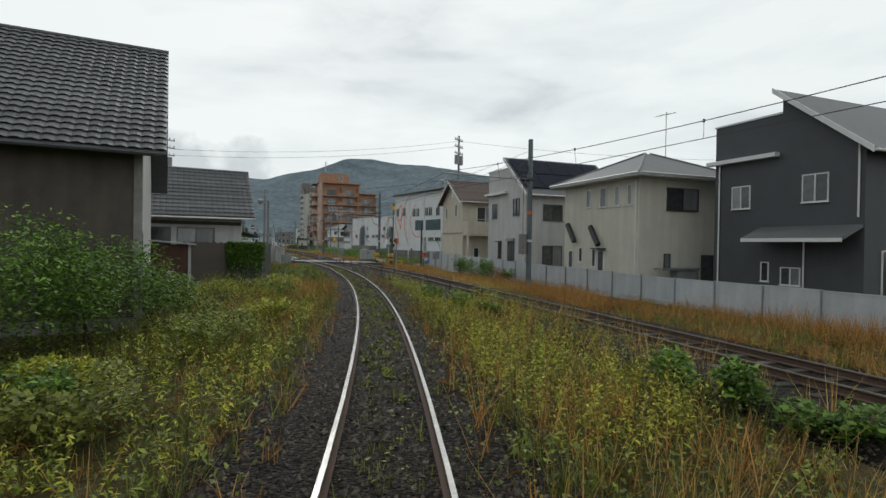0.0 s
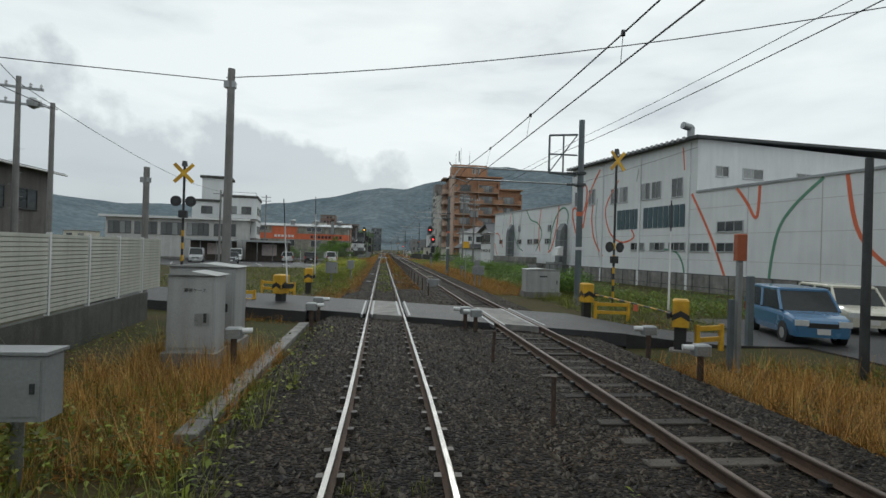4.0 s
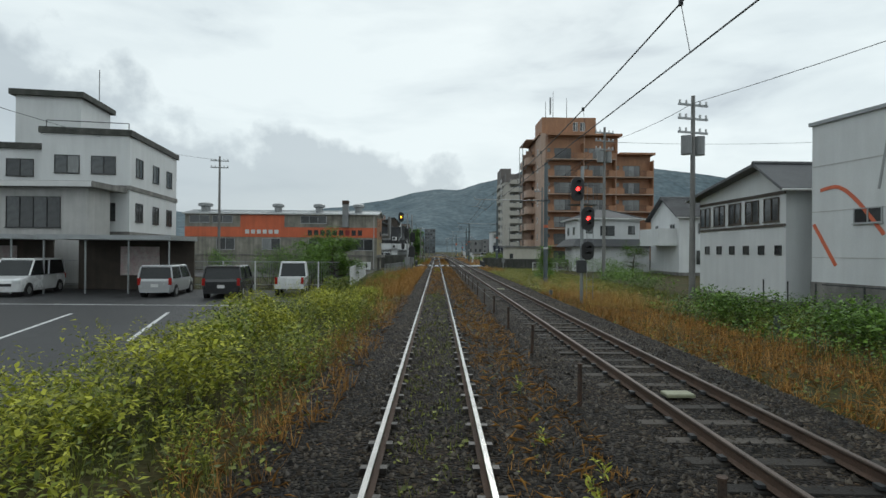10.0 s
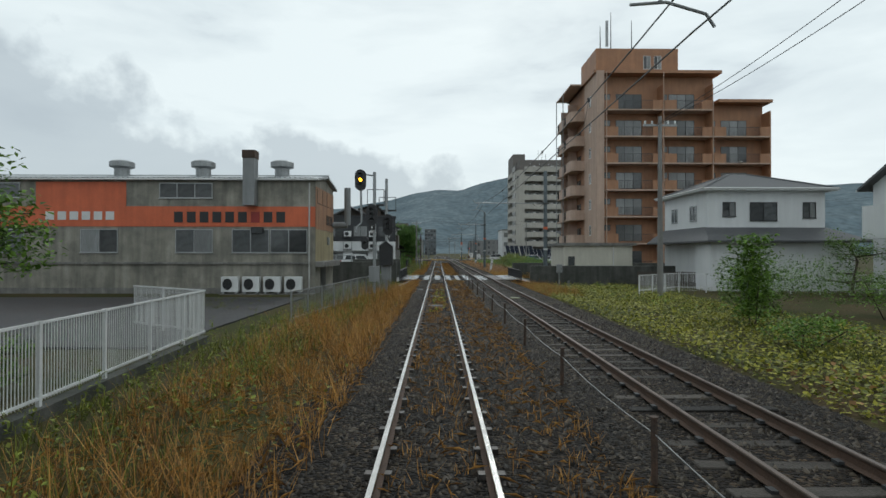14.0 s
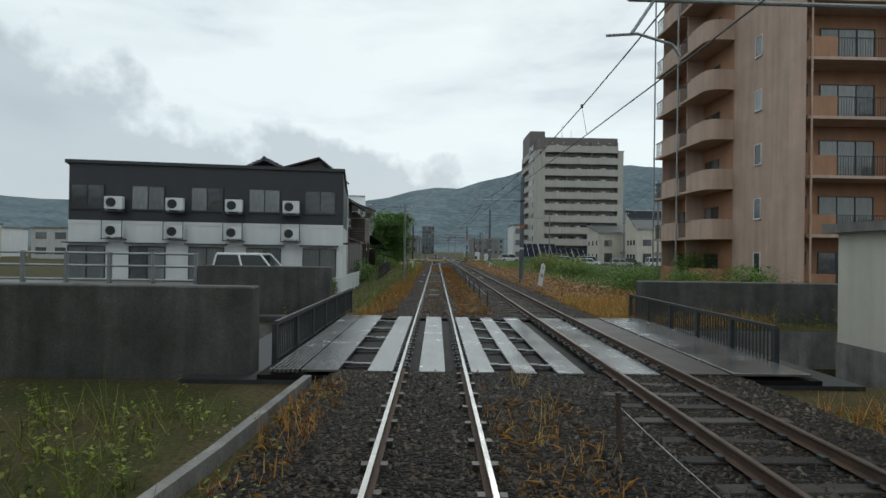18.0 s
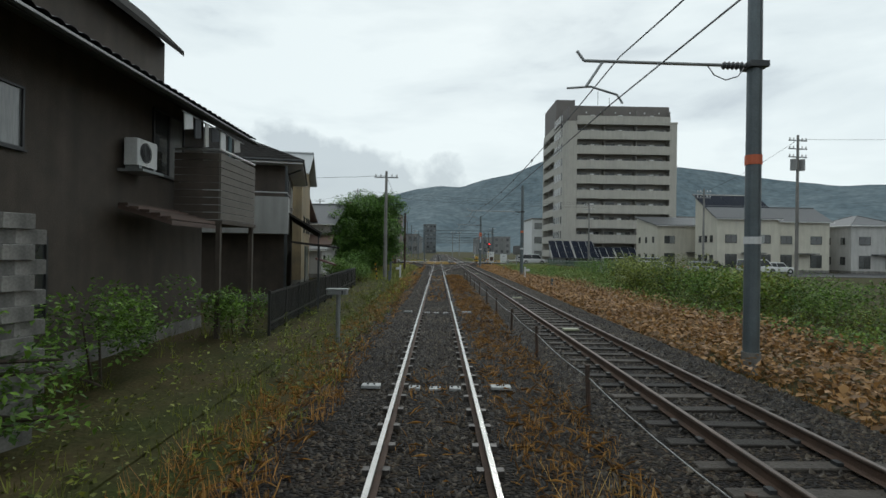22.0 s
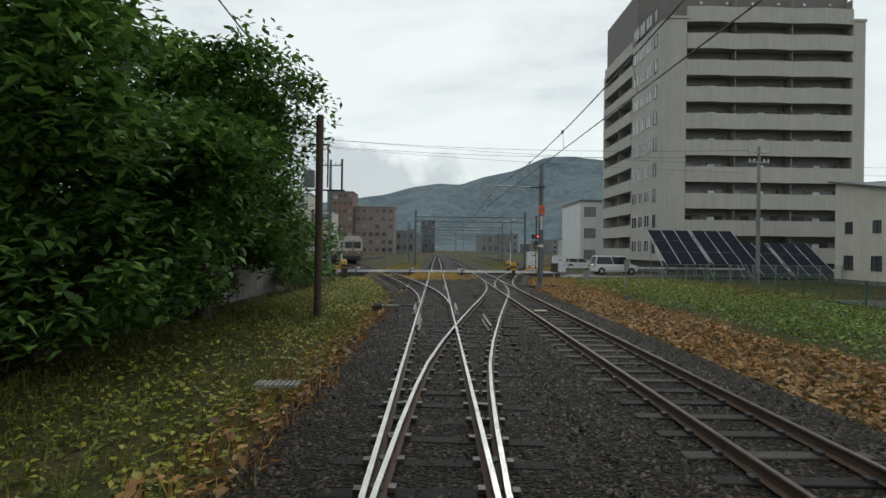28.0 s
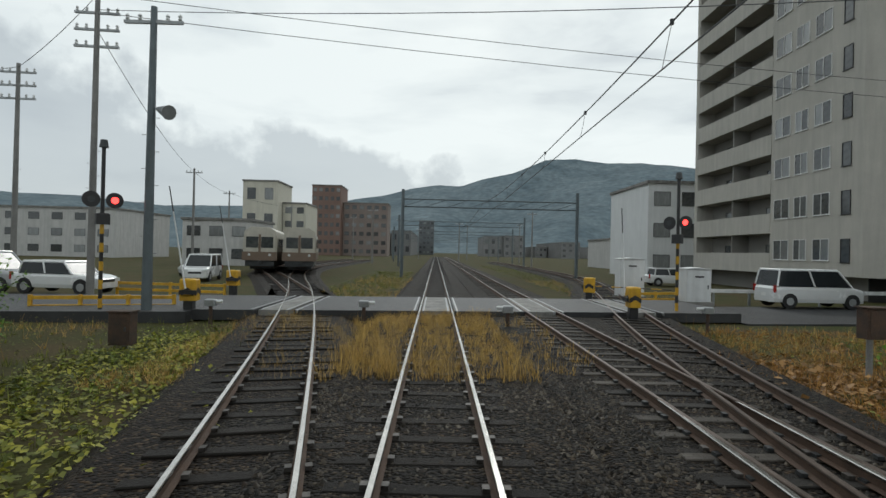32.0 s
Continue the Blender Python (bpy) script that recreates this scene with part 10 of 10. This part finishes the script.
# (across from, to, along from, to, per square metre, low, high)
DRYZ = [(-6, -1.2, -62, -33, 22, 0.3, 0.7), (-4.6, -1.6, -47, -36, 60, 0.4, 0.8), (-5.2, -2.2, -17.5, -11, 120, 0.35, 0.65), (1.0, 5.0, -62, -47, 30, 0.4, 0.9), (1.0, 2.2, -44, -30, 25, 0.1, 0.35), (12.2, 15.6, -64, -48, 110, 0.4, 0.8), (8.0, 11.5, -48, -36, 110, 0.35, 0.75), (6.6, 10, -36, -26, 110, 0.35, 0.7), (5.8, 8.8, -26, -12, 120, 0.35, 0.7), (8.8, 12, -16, -11, 60, 0.3, 0.6),
        (-3.4, -1.35, 3, 34, 45, 0.15, 0.5), (-3.0, -1.3, 34, 56, 40, 0.2, 0.55), (-4.8, -1.35, 56, 99, 80, 0.3, 0.8), (-2.2, -1.35, 99, 105, 60, 0.1, 0.35), (0.75, 2.0, 6, 104, 60, 0.03, 0.16), (5.9, 9.4, 6, 60, 70, 0.25, 0.6), (5.9, 8.4, 92, 104, 90, 0.3, 0.6), (-0.45, 0.45, 56, 100, 40, 0.06, 0.25), (-0.45, 0.45, 113, 135, 20, 0.05, 0.15), (-2.9, -1.4, 114.5, 135, 90, 0.12, 0.45), (-3.0, -1.4, 135, 172, 40, 0.06, 0.25), (5.9, 12, 113, 127, 90, 0.3, 0.6),
        (0.8, 2.1, 114, 172, 80, 0.03, 0.18), (5.9, 10, 127, 215, 32, 0.12, 0.4), (-2.9, -1.6, 165, 192, 34, 0.15, 0.4), (-0.45, 0.45, 148, 170, 20, 0.06, 0.2), (6, 22, 200, 219, 34, 0.15, 0.45), (-5.5, -2.0, -6, 3, 40, 0.2, 0.5), (-8, -3, -20, -12, 30, 0.3, 0.6), (8.4, 10.2, -9.3, -4.6, 30, 0.15, 0.4), (8.6, 12.6, -64, -46, 50, 0.25, 0.6)]
blades("dry_grass", "russet dry grass along the railway", DRYZ, L_DRY, 1, 0.0062, 1.0, 0.5, 9, 1.9)
STRAWZ = [(2.2, 6.5, -62, -50, 24, 0.4, 0.9), (-4.8, -2.2, -42, -34, 60, 0.4, 0.8), (6.0, 8.9, -40, -13, 80, 0.35, 0.7), (-5.4, -2.6, -17.5, -11, 90, 0.35, 0.7), (7, 11, 52, 66, 60, 0.4, 0.75), (6.0, 11.5, 113.5, 124, 100, 0.3, 0.6), (1.2, 1.9, 96, 130, 14, 0.2, 0.45), (-6.0, 1.8, 210.3, 219.2, 210, 0.22, 0.45), (1.8, 3.2, 211, 218.5, 40, 0.2, 0.4), (8, 20, 206, 219, 34, 0.2, 0.45), (-3.4, -2, 12, 30, 18, 0.3, 0.6), (-3.4, -1.8, 92, 99, 40, 0.3, 0.7), (-16, -9, 207, 217, 20, 0.2, 0.4), (-6, -2, 226, 250, 20, 0.2, 0.4), (8, 14, 228, 250, 20, 0.2, 0.4)]
blades("straw_grass", "pale straw-coloured grass along the railway", STRAWZ, L_STRAW, 2, 0.0045, 1.0, 0.5, 10, 2.0)
GRZ = [(-8, -2.4, 170, 200, 150, 0.08, 0.28), (-16, -6.5, 4, 37, 40, 0.2, 0.5), (-7, -1.4, -62, -34, 130, 0.25, 0.6), (1.2, 5.6, -62, -46, 130, 0.25, 0.6), (0.75, 1.6, -60, -34, 30, 0.1, 0.3), (-0.45, 0.45, -60, -30, 34, 0.05, 0.16), (-5.5, -1.5, -34, -14, 190, 0.2, 0.5), (-4.4, -1.6, 113.5, 178, 75, 0.06, 0.24), (-8, -4.2, 150, 176, 50, 0.1, 0.35), (-6, -2, 4, 54, 60, 0.2, 0.5), (-0.45, 0.45, 4, 56, 150, 0.04, 0.16), (-5.8, -3.0, 54, 104, 120, 0.25, 0.6), (9, 14, 5, 104, 60, 0.2, 0.5),
       (-3.9, -2.6, 113, 192, 60, 0.15, 0.4), (11, 19, 113, 217, 60, 0.2, 0.5), (-8.6, -3, 192, 218, 60, 0.1, 0.35), (-24, -5, 176, 192, 24, 0.15, 0.4), (-6.5, -2.6, 226, 262, 60, 0.1, 0.3), (11, 26, 200, 219, 30, 0.15, 0.4), (-26, -11, 208, 218, 40, 0.1, 0.3), (-12, -5.4, 128, 140, 30, 0.2, 0.5), (14, 30, 92, 103, 24, 0.15, 0.4), (8, 12, 228, 300, 24, 0.15, 0.4), (-12, -7.5, 84, 91, 30, 0.15, 0.35), (8.3, 12.0, -14, -3, 130, 0.15, 0.45), (8.4, 12.4, -64, -46, 90, 0.2, 0.5), (8.2, 16.5, -3, 6, 130, 0.25, 0.7), (-0.48, 0.48, -62, -18, 130, 0.05, 0.2), (0.7, 1.7, -62, -24, 60, 0.05, 0.22)]
blades("green_grass", "green grass along the railway", GRZ, L_OLIVE, 3, 0.0075, 1.0, 0.55, 8, 0.75)
weeds("green_weeds", "tall leafy green weeds beside the track", [(-8, -1.7, -62, -33, 6, 0.35, 0.85), (1.3, 5.8, -62, -45, 6, 0.3, 0.7), (1.2, 2.6, -45, -36, 5, 0.3, 0.75), (-6, -1.7, -33, -16, 10, 0.25, 0.7), (1.0, 2.2, -30, -16, 2, 0.15, 0.35), (-6.4, -2.2, 5, 54, 9, 0.4, 1.0), (-0.4, 0.4, 5, 30, 4, 0.06, 0.2), (9, 14.5, 4, 52, 7, 0.4, 0.9), (12, 17.5, -3, 6, 9, 0.5, 1.1), (9.5, 12, -2, 4, 7, 0.3, 0.7), (-0.42, 0.42, -58, -20, 7, 0.06, 0.16), (-6, -3, 56, 104, 5, 0.3, 0.7), (9, 14, 56, 72, 3, 0.3, 0.7),
                                                                        (11, 18.5, 114, 196, 6, 0.4, 1.0), (-4, -2.6, 114, 170, 3, 0.2, 0.5), (-6.5, -3.6, 163, 180, 7, 0.3, 0.7), (-8, -5, 208, 216, 3, 0.2, 0.4), (-5.4, -4.4, 114, 146, 4, 0.3, 0.8)], L_GREEN, 4, 14, (0.07, 0.15), 0.6)
weeds("goldenrod", "yellow-green goldenrod weeds beside the track", [(-5.2, -1.9, -62, -46, 8, 0.4, 0.9), (-7.5, -3.5, -48, -33, 7, 0.4, 0.9), (1.6, 3.0, -48, -36, 12, 0.4, 0.9), (1.6, 4.4, -60, -46, 16, 0.4, 0.9), (-6.4, -2.4, 18, 55, 11, 0.55, 1.25), (-4, -2, 5, 20, 1.5, 0.3, 0.6), (-2.6, -1.8, 148, 166, 2, 0.2, 0.4), (0.9, 1.7, 14, 40, 0.8, 0.2, 0.4), (-0.35, 0.35, 82, 92, 3, 0.15, 0.4)], L_YEL, 5, 26, (0.06, 0.14), 0.7, 0.33)
# low leaves close to the soil under the taller plants
LOWZ = [(-9, -2.2, 170, 200, 120, 0.02, 0.15), (-16, -6.5, 4, 37, 40, 0.05, 0.35), (-8.5, -1.3, -63, -8, 95, 0.03, 0.30), (1.1, 5.9, -63, -44, 110, 0.03, 0.35), (1.0, 2.0, -44, -30, 45, 0.02, 0.2), (11.5, 16, -64, -46, 60, 0.03, 0.3), (6, 12, -46, -12, 60, 0.03, 0.25), (-7, -1.5, 3, 56, 110, 0.03, 0.4), (-0.45, 0.45, 4, 60, 70, 0.0, 0.07), (-0.45, 0.45, -60, -24, 50, 0.0, 0.1), (0.8, 1.7, 4, 60, 26, 0.0, 0.1), (5.8, 14, 4, 60, 75, 0.03, 0.35), (-6, -1.5, 56, 104, 70, 0.03, 0.3), (5.8, 13, 92, 104, 60, 0.03, 0.25), (-5.0, -1.7, 113, 178, 90, 0.02, 0.2), (5.8, 19, 113, 130, 50, 0.03, 0.3), (9.5, 19, 130, 218, 55, 0.03, 0.4), (-8, -2.2, 186, 218, 80, 0.02, 0.2), (-20, -6, 172, 218, 16, 0.03, 0.3), (6, 10, 168, 218, 26, 0.02, 0.2), (-26, -8, 208, 218, 30, 0.02, 0.2), (-7, -2.4, 226, 262, 50, 0.02, 0.2), (8, 14, 228, 280, 20, 0.02, 0.2), (8.2, 17, -4, 6, 90, 0.03, 0.35), (8.2, 12, -13, -4, 90, 0.03, 0.25), (0.7, 1.8, -62, -34, 60, 0.0, 0.12)]
cover("ground_plants", "low olive-green plants covering the soil", [(*q[:4], q[4] * 0.52, *q[5:]) for q in LOWZ], L_OLIVE, 21, (0.035, 0.095), 0.45)
def thatch(name, label, zones, material, seed):
    """Bent dead stalks lying over the soil."""
    P, z = scatter(zones, 0.4, seed)
    rs = np.random.RandomState(seed)
    C = P.copy()
    C[:, 2] = z + P[:, 2] * rs.uniform(0.0, 0.5, len(P))
    V, F = leaf_quads(C, rs.uniform(0.1, 0.26, len(P)), rs, 0.22, 0.07)
    tagged(new(name, np_mesh(name, V, F, material)), label, "grass", kind="stuff")


thatch("fallen_stalks", "matted dead brown stalks under the grass", [(*q[:4], min(130, q[4] * 1.0), 0.02, 0.14) for q in DRYZ], L_DRY, 31)
cover("creeping_vine", "yellowing broad-leaved creeper on the bank", [(6.3, 13.5, 60, 100, 200, 0.05, 0.4), (-7.6, -2.4, 192, 216, 220, 0.03, 0.2), (9, 13, 150, 176, 12, 0.1, 0.4), (-6.5, -2.2, 170, 192, 70, 0.03, 0.2)], L_KUDZU, 6, (0.06, 0.13))
cover("dead_creeper", "dead brown creeper leaves on the bank", [(6.0, 11.2, 122, 174, 150, 0.05, 0.5), (6.2, 9, 60, 74, 10, 0.1, 0.3), (6.0, 9.5, 168, 214, 120, 0.03, 0.22), (-3.0, -1.8, 160, 205, 40, 0.03, 0.15), (10, 16, 205, 216, 8, 0.05, 0.2)], L_DEAD, 7, (0.09, 0.19))
cover("green_creeper", "green broad-leaved creeper", [(10.0, 18.5, 126, 214, 60, 0.2, 0.8), (9.0, 15, 6, 52, 80, 0.3, 0.9), (12, 17.5, -3, 6, 60, 0.3, 0.8), (9.5, 13.5, 84, 100, 12, 0.1, 0.4)], L_BUSH, 8, (0.07, 0.15))


def bush(x, y, rx, ry, h, n, material, label, seed, name="bush", leaf=(0.07, 0.14), stems=True):
    """A shrub of many leaves in uneven lobes, on a few stems."""
    rs = np.random.RandomState(seed)
    n = int(n * 1.35)
    root = thing(name, x, y, G0, 0, label, "shrub", "shrubs")
    lobes = max(3, int(5 * rx * ry) + 3)
    lc = np.stack([rs.uniform(-0.7, 0.7, lobes) * rx, rs.uniform(-0.7, 0.7, lobes) * ry, rs.uniform(0.35, 0.75, lobes) * h], 1)
    lr = rs.uniform(0.28, 0.5, lobes)
    k = rs.randint(0, lobes, n)
    u = rs.normal(0, 1, (n, 3))
    u /= np.linalg.norm(u, axis=1)[:, None]
    rad = (rs.uniform(0.25, 1, n) ** 0.4)[:, None]
    C = lc[k] + u * rad * lr[k][:, None] * np.array([rx, ry, h * 0.75])[None]
    C[:, 2] = np.maximum(C[:, 2], 0.03)
    V, F = leaf_quads(C, rs.uniform(*leaf, n), rs, 0.2, 0.6)
    part("foliage", np_mesh("foliage", V, F, material), material, root)
    if stems:
        for i in range(3):
            part("stem", M().tube((0.1 * math.cos(2 * i), 0.1 * math.sin(2 * i), -0.05), tuple(lc[i % lobes]), 0.03, 0.012, n=5), BARK, root)
    return root


for i, a in enumerate(((-12.6, -53, 2.4, 2.8, 3.3, 7200), (-10.6, -51.0, 1.7, 2.4, 2.9, 5600), (-13.0, -57, 2, 2, 3.0, 4000), (-9.7, -47.5, 1.2, 1.6, 2.0, 2600), (8.5, -27.6, 0.7, 1.5, 1.7, 1700), (8.6, -31.8, 0.6, 1.7, 1.7, 1700), (8.7, -35, 0.4, 0.8, 1.0, 700), (8.4, -29.5, 0.6, 1.0, 1.1, 700), (11.5, 20, 1.6, 5, 1.5, 3600), (12.2, 34, 1.7, 6, 1.5, 3600), (12.8, 44, 1.5, 4, 1.3, 2400), (11.2, 10, 1.4, 4, 1.4, 2600),
                       (-8.2, 63.6, 1.4, 1.5, 3.0, 3000), (-11.0, 64.2, 1.6, 1.4, 3.0, 3000), (-14.2, 64.4, 1.4, 1.4, 2.6, 2400), (-7.4, 68, 1.3, 1.8, 2.6, 2600), (10.6, 80, 0.8, 0.9, 2.9, 2200), (14.2, 84, 2.2, 2.2, 2.4, 2600), (16.8, 82, 2.0, 2.4, 2.0, 2400), (9.6, 76, 1.0, 1.4, 1.0, 900), (13.2, 64, 1.8, 3.0, 1.6, 2400), (13.8, 70, 1.4, 2, 1.3, 1500),
                       (12.2, 128, 1.8, 2.2, 2.0, 2600), (15.6, 122, 2.0, 2.2, 2.2, 2600), (13.6, 150, 2.2, 8, 1.9, 5200), (15.8, 166, 2.4, 7, 1.8, 4600), (18, 138, 1.8, 4, 1.8, 2400), (-6.4, 168.6, 1.2, 1.8, 1.3, 2000), (-7.0, 163.4, 1.5, 2.0, 2.0, 4200), (-6.2, 166.8, 1.0, 1.4, 1.3, 2200), (-5.9, 134.5, 0.8, 2.6, 1.8, 2200), (-5.6, 140, 0.8, 1.6, 1.5, 1300), (-4.6, 117.6, 0.5, 1.4, 1.3, 1100), (-4.0, 99.5, 0.5, 1.2, 1.4, 1100), (-10.9, 204, 1.2, 3.6, 2.6, 6500), (-10.8, 210.5, 1.2, 3.8, 2.6, 6500), (-7.1, -27.2, 0.8, 1.4, 2.2, 1800), (-7.3, -23.6, 0.8, 1.4, 1.9, 1500), (15.0, 177, 1.4, 1.6, 2.0, 2200), (17.6, 177.6, 1.5, 1.5, 2.0, 2200), (12.6, 181, 0.9, 1.2, 1.1, 900),
                       (-0.8, -58.6, 0.6, 0.9, 1.0, 1300), (-0.5, -60.3, 0.6, 0.7, 0.6, 700), (-9.9, -55.9, 0.8, 1.0, 0.8, 1100), (-0.15, -44.7, 0.5, 0.9, 0.9, 1000), (0.3, -47, 0.6, 1.0, 0.85, 1100), (0.5, -48.8, 0.6, 0.9, 0.6, 800), (-5.7, -39.9, 0.7, 1.6, 0.8, 1200))):
    bush(*a, L_BUSH, ("dense green bush beside the line", "leafy overgrown shrub on the bank")[i % 2], 100 + i)
rm = random.Random(8)
for i in range(20):
    yy = 14 + 2.15 * i
    bush(-3.3 - rm.uniform(0, 2.6), yy, rm.uniform(0.8, 1.4), rm.uniform(1.0, 1.7), rm.uniform(0.8, 1.45), 1500, L_YEL if i % 3 else L_GREEN, "mound of yellow-green goldenrod on the bank", 200 + i, leaf=(0.06, 0.13), stems=False)
for i in range(12):
    yy = -59 + 2.2 * i
    bush(own_x(yy) - 3.4 - rm.uniform(0, 3.2), yy, rm.uniform(0.7, 1.2), rm.uniform(0.9, 1.5), rm.uniform(0.6, 1.1), 1200, (L_GREEN, L_OLIVE, L_YEL)[i % 3], "mound of leafy weeds beside the track", 230 + i, leaf=(0.06, 0.13), stems=False)
for i in range(8):
    yy = -32 + 2.1 * i
    bush(own_x(yy) - 2.9 - rm.uniform(0, 1.7), yy, rm.uniform(0.7, 1.1), rm.uniform(0.9, 1.4), rm.uniform(0.5, 0.85), 1000, (L_GREEN, L_OLIVE)[i % 2], "mound of leafy weeds beside the track", 290 + i, leaf=(0.06, 0.12), stems=False)
for i in range(9):
    yy = 6.5 + 5.2 * i
    bush(10.4 + rm.uniform(0, 2.2), yy, rm.uniform(1.0, 1.7), rm.uniform(1.4, 2.4), rm.uniform(1.1, 1.7), 1900, L_BUSH, "dense green bush beside the line", 250 + i, leaf=(0.08, 0.17), stems=False)
for i in range(8):
    yy = 120 + 6.2 * i
    bush(12.6 + rm.uniform(0, 3), yy, rm.uniform(1.2, 2.0), rm.uniform(1.6, 2.6), rm.uniform(1.1, 1.8), 1900, L_BUSH, "leafy overgrown shrub on the bank", 270 + i, leaf=(0.08, 0.17), stems=False)
bush(8.45, -33.5, 0.6, 1.5, 1.0, 700, L_DEAD, "withered russet shrub before the fence", 150)
iv = thing("ivy", 0, 0, 0, 0, "green ivy hanging over the mossy wall", "ivy")
rs_ = np.random.RandomState(9)
n_ = 5200
tt_ = np.clip(rs_.choice([0.12, 0.45, 0.8], n_) + rs_.normal(0, 0.13, n_), 0, 1)
Ci = np.stack([-8.2 + 2.0 * tt_ + rs_.uniform(0.05, 0.18, n_), -32.45 + 0.95 * tt_ - rs_.uniform(0.05, 0.2, n_), 2.02 - np.abs(rs_.normal(0, 0.8, n_))], 1)
Ci[:, 2] = np.maximum(Ci[:, 2], G0)
Vi, Fi = leaf_quads(Ci, rs_.uniform(0.07, 0.13, n_), rs_, -0.3, 0.8)
part("foliage", np_mesh("foliage", Vi, Fi, L_BUSH), L_BUSH, iv)
ivp = thing("ivy", 0, 0, 0, 0, "creeper climbing a short post on the bank", "ivy")
n_ = 1800
Ci = np.stack([10.6 + rs_.normal(0, 0.32, n_), 80 + rs_.normal(0, 0.32, n_), rs_.uniform(0, 2.7, n_)], 1)
Vi, Fi = leaf_quads(Ci, rs_.uniform(0.1, 0.18, n_), rs_, -0.2, 0.8)
part("foliage", np_mesh("foliage", Vi, Fi, L_BUSH), L_BUSH, ivp)


def tree(x, y, h, r, n, seed, label, material=L_TREE, low=0.18, leaf=(0.18, 0.36)):
    """Tapered trunk, limbs, and a crown of leaf clumps with gaps."""
    rs = np.random.RandomState(seed)
    root = thing("tree", x, y, G0, 0, label, "tree", "trees")
    tr = M()
    pts = [Vector((0, 0, 0))]
    for k in range(1, 6):
        pts.append(Vector((rs.normal(0, 0.12) * k * 0.5, rs.normal(0, 0.12) * k * 0.5, h * 0.8 * k / 5)))
    for k in range(5):
        tr.tube(pts[k], pts[k + 1], 0.05 * h * 0.5 * (1 - k / 5.5), 0.05 * h * 0.5 * (1 - (k + 1) / 5.5), n=9)
    C = []
    nl = 34 if h > 7 else 22
    for i in range(nl):
        t = rs.uniform(low, 0.98)
        p = pts[min(4, int(t * 5))].lerp(pts[min(5, int(t * 5) + 1)], t * 5 - int(t * 5))
        a = i * 2.4 + rs.uniform(-0.4, 0.4)
        reach = r * (0.55 + 0.5 * math.sin(math.pi * min(1, t * 0.85 + 0.1))) * rs.uniform(0.6, 1.12)
        q = p + Vector((math.cos(a) * reach, math.sin(a) * reach, rs.uniform(-0.06, 0.22) * reach))
        part("limb", M().tube(p, q, 0.07 * (1.1 - t), 0.015, n=5), BARK, root)
        for j in range(5):
            c = p.lerp(q, 0.4 + 0.15 * j) + Vector(rs.normal(0, 0.22 * r * 0.5, 3))
            C.append((c, rs.uniform(0.35, 0.8) * r * 0.42))
    part("trunk", tr, BARK, root)
    cc = np.array([tuple(c) for c, _ in C])
    cr = np.array([q for _, q in C])
    k = rs.randint(0, len(C), n)
    u = rs.normal(0, 1, (n, 3))
    u /= np.linalg.norm(u, axis=1)[:, None]
    P = cc[k] + u * (rs.uniform(0.1, 1, n) ** 0.5 * cr[k])[:, None] * np.array([1, 1, 0.75])
    P[:, 2] = np.maximum(P[:, 2], 0.3)
    V, F = leaf_quads(P, rs.uniform(*leaf, n), rs, -0.1, 0.55)
    part("crown", np_mesh("crown", V, F, material), material, root)


solo("yard_wall", M().bevel(-9.2, -9.05, 192, 202.5, G0, 1.18, 0.02), CONC, "pale stained concrete wall under the trees", "wall", kind="structure")
for i in range(7):
    bush(-8.3 + 0.35 * math.sin(2.1 * i), 174.5 + 2.7 * i, 1.2, 1.7, 2.3 - 0.1 * i, 1500, L_TREE, "dark undergrowth below the tall trees", 300 + i, leaf=(0.12, 0.24))
for i in range(5):
    bush(-8.1 - 0.15 * (i % 2), 201.4 + 2.1 * i, 0.9, 1.5, 2.1, 2600, L_TREE, "clipped green hedge beside the yard", 330 + i, name="hedge", leaf=(0.08, 0.16))
for i in range(6):
    bush(13.4 + 1.1 * math.sin(1.7 * i), 147 + 3.6 * i, 1.7, 2.1, 2.0 + 0.25 * (i % 3), 1700, L_GREEN, "tall bright green bush in the field", 310 + i, leaf=(0.1, 0.2))
tree(-8.6, 184, 9.6, 4.2, 34000, 1, "large dark green broadleaf tree beside the line"), tree(-7.9, 190.5, 10.6, 4.4, 37000, 2, "large dark green broadleaf tree beside the line"), tree(-9.7, 196.5, 9.4, 4.0, 30000, 3, "large dark green broadleaf tree beside the line")
tree(-13.5, 181, 8.0, 3.6, 12000, 4, "green garden tree behind the sheds"), tree(-12.5, 192, 9, 3.8, 12000, 5, "dark green tree behind the first row"), tree(-10.6, 179, 6.8, 3.0, 16000, 6, "small green garden tree by the shed")
tree(-7.2, 66.5, 4.2, 1.9, 11000, 7, "small green tree at the car park", L_BUSH, 0.1, (0.1, 0.18)), tree(-9.0, 71, 5.0, 2.0, 11000, 8, "small green tree at the car park", L_BUSH, 0.1, (0.1, 0.18)), tree(-5.2, 131.2, 2.4, 1.0, 2000, 9, "small shrub-like tree at the wall", L_BUSH, 0.1, (0.08, 0.15))
tree(17.6, 131.5, 3.2, 1.8, 4000, 10, "rounded garden tree by the apartment block", L_BUSH, 0.1, (0.09, 0.16)), tree(23.5, 92, 4.2, 1.7, 3000, 12, "slender garden tree before the white house", L_BUSH, 0.2, (0.09, 0.16))
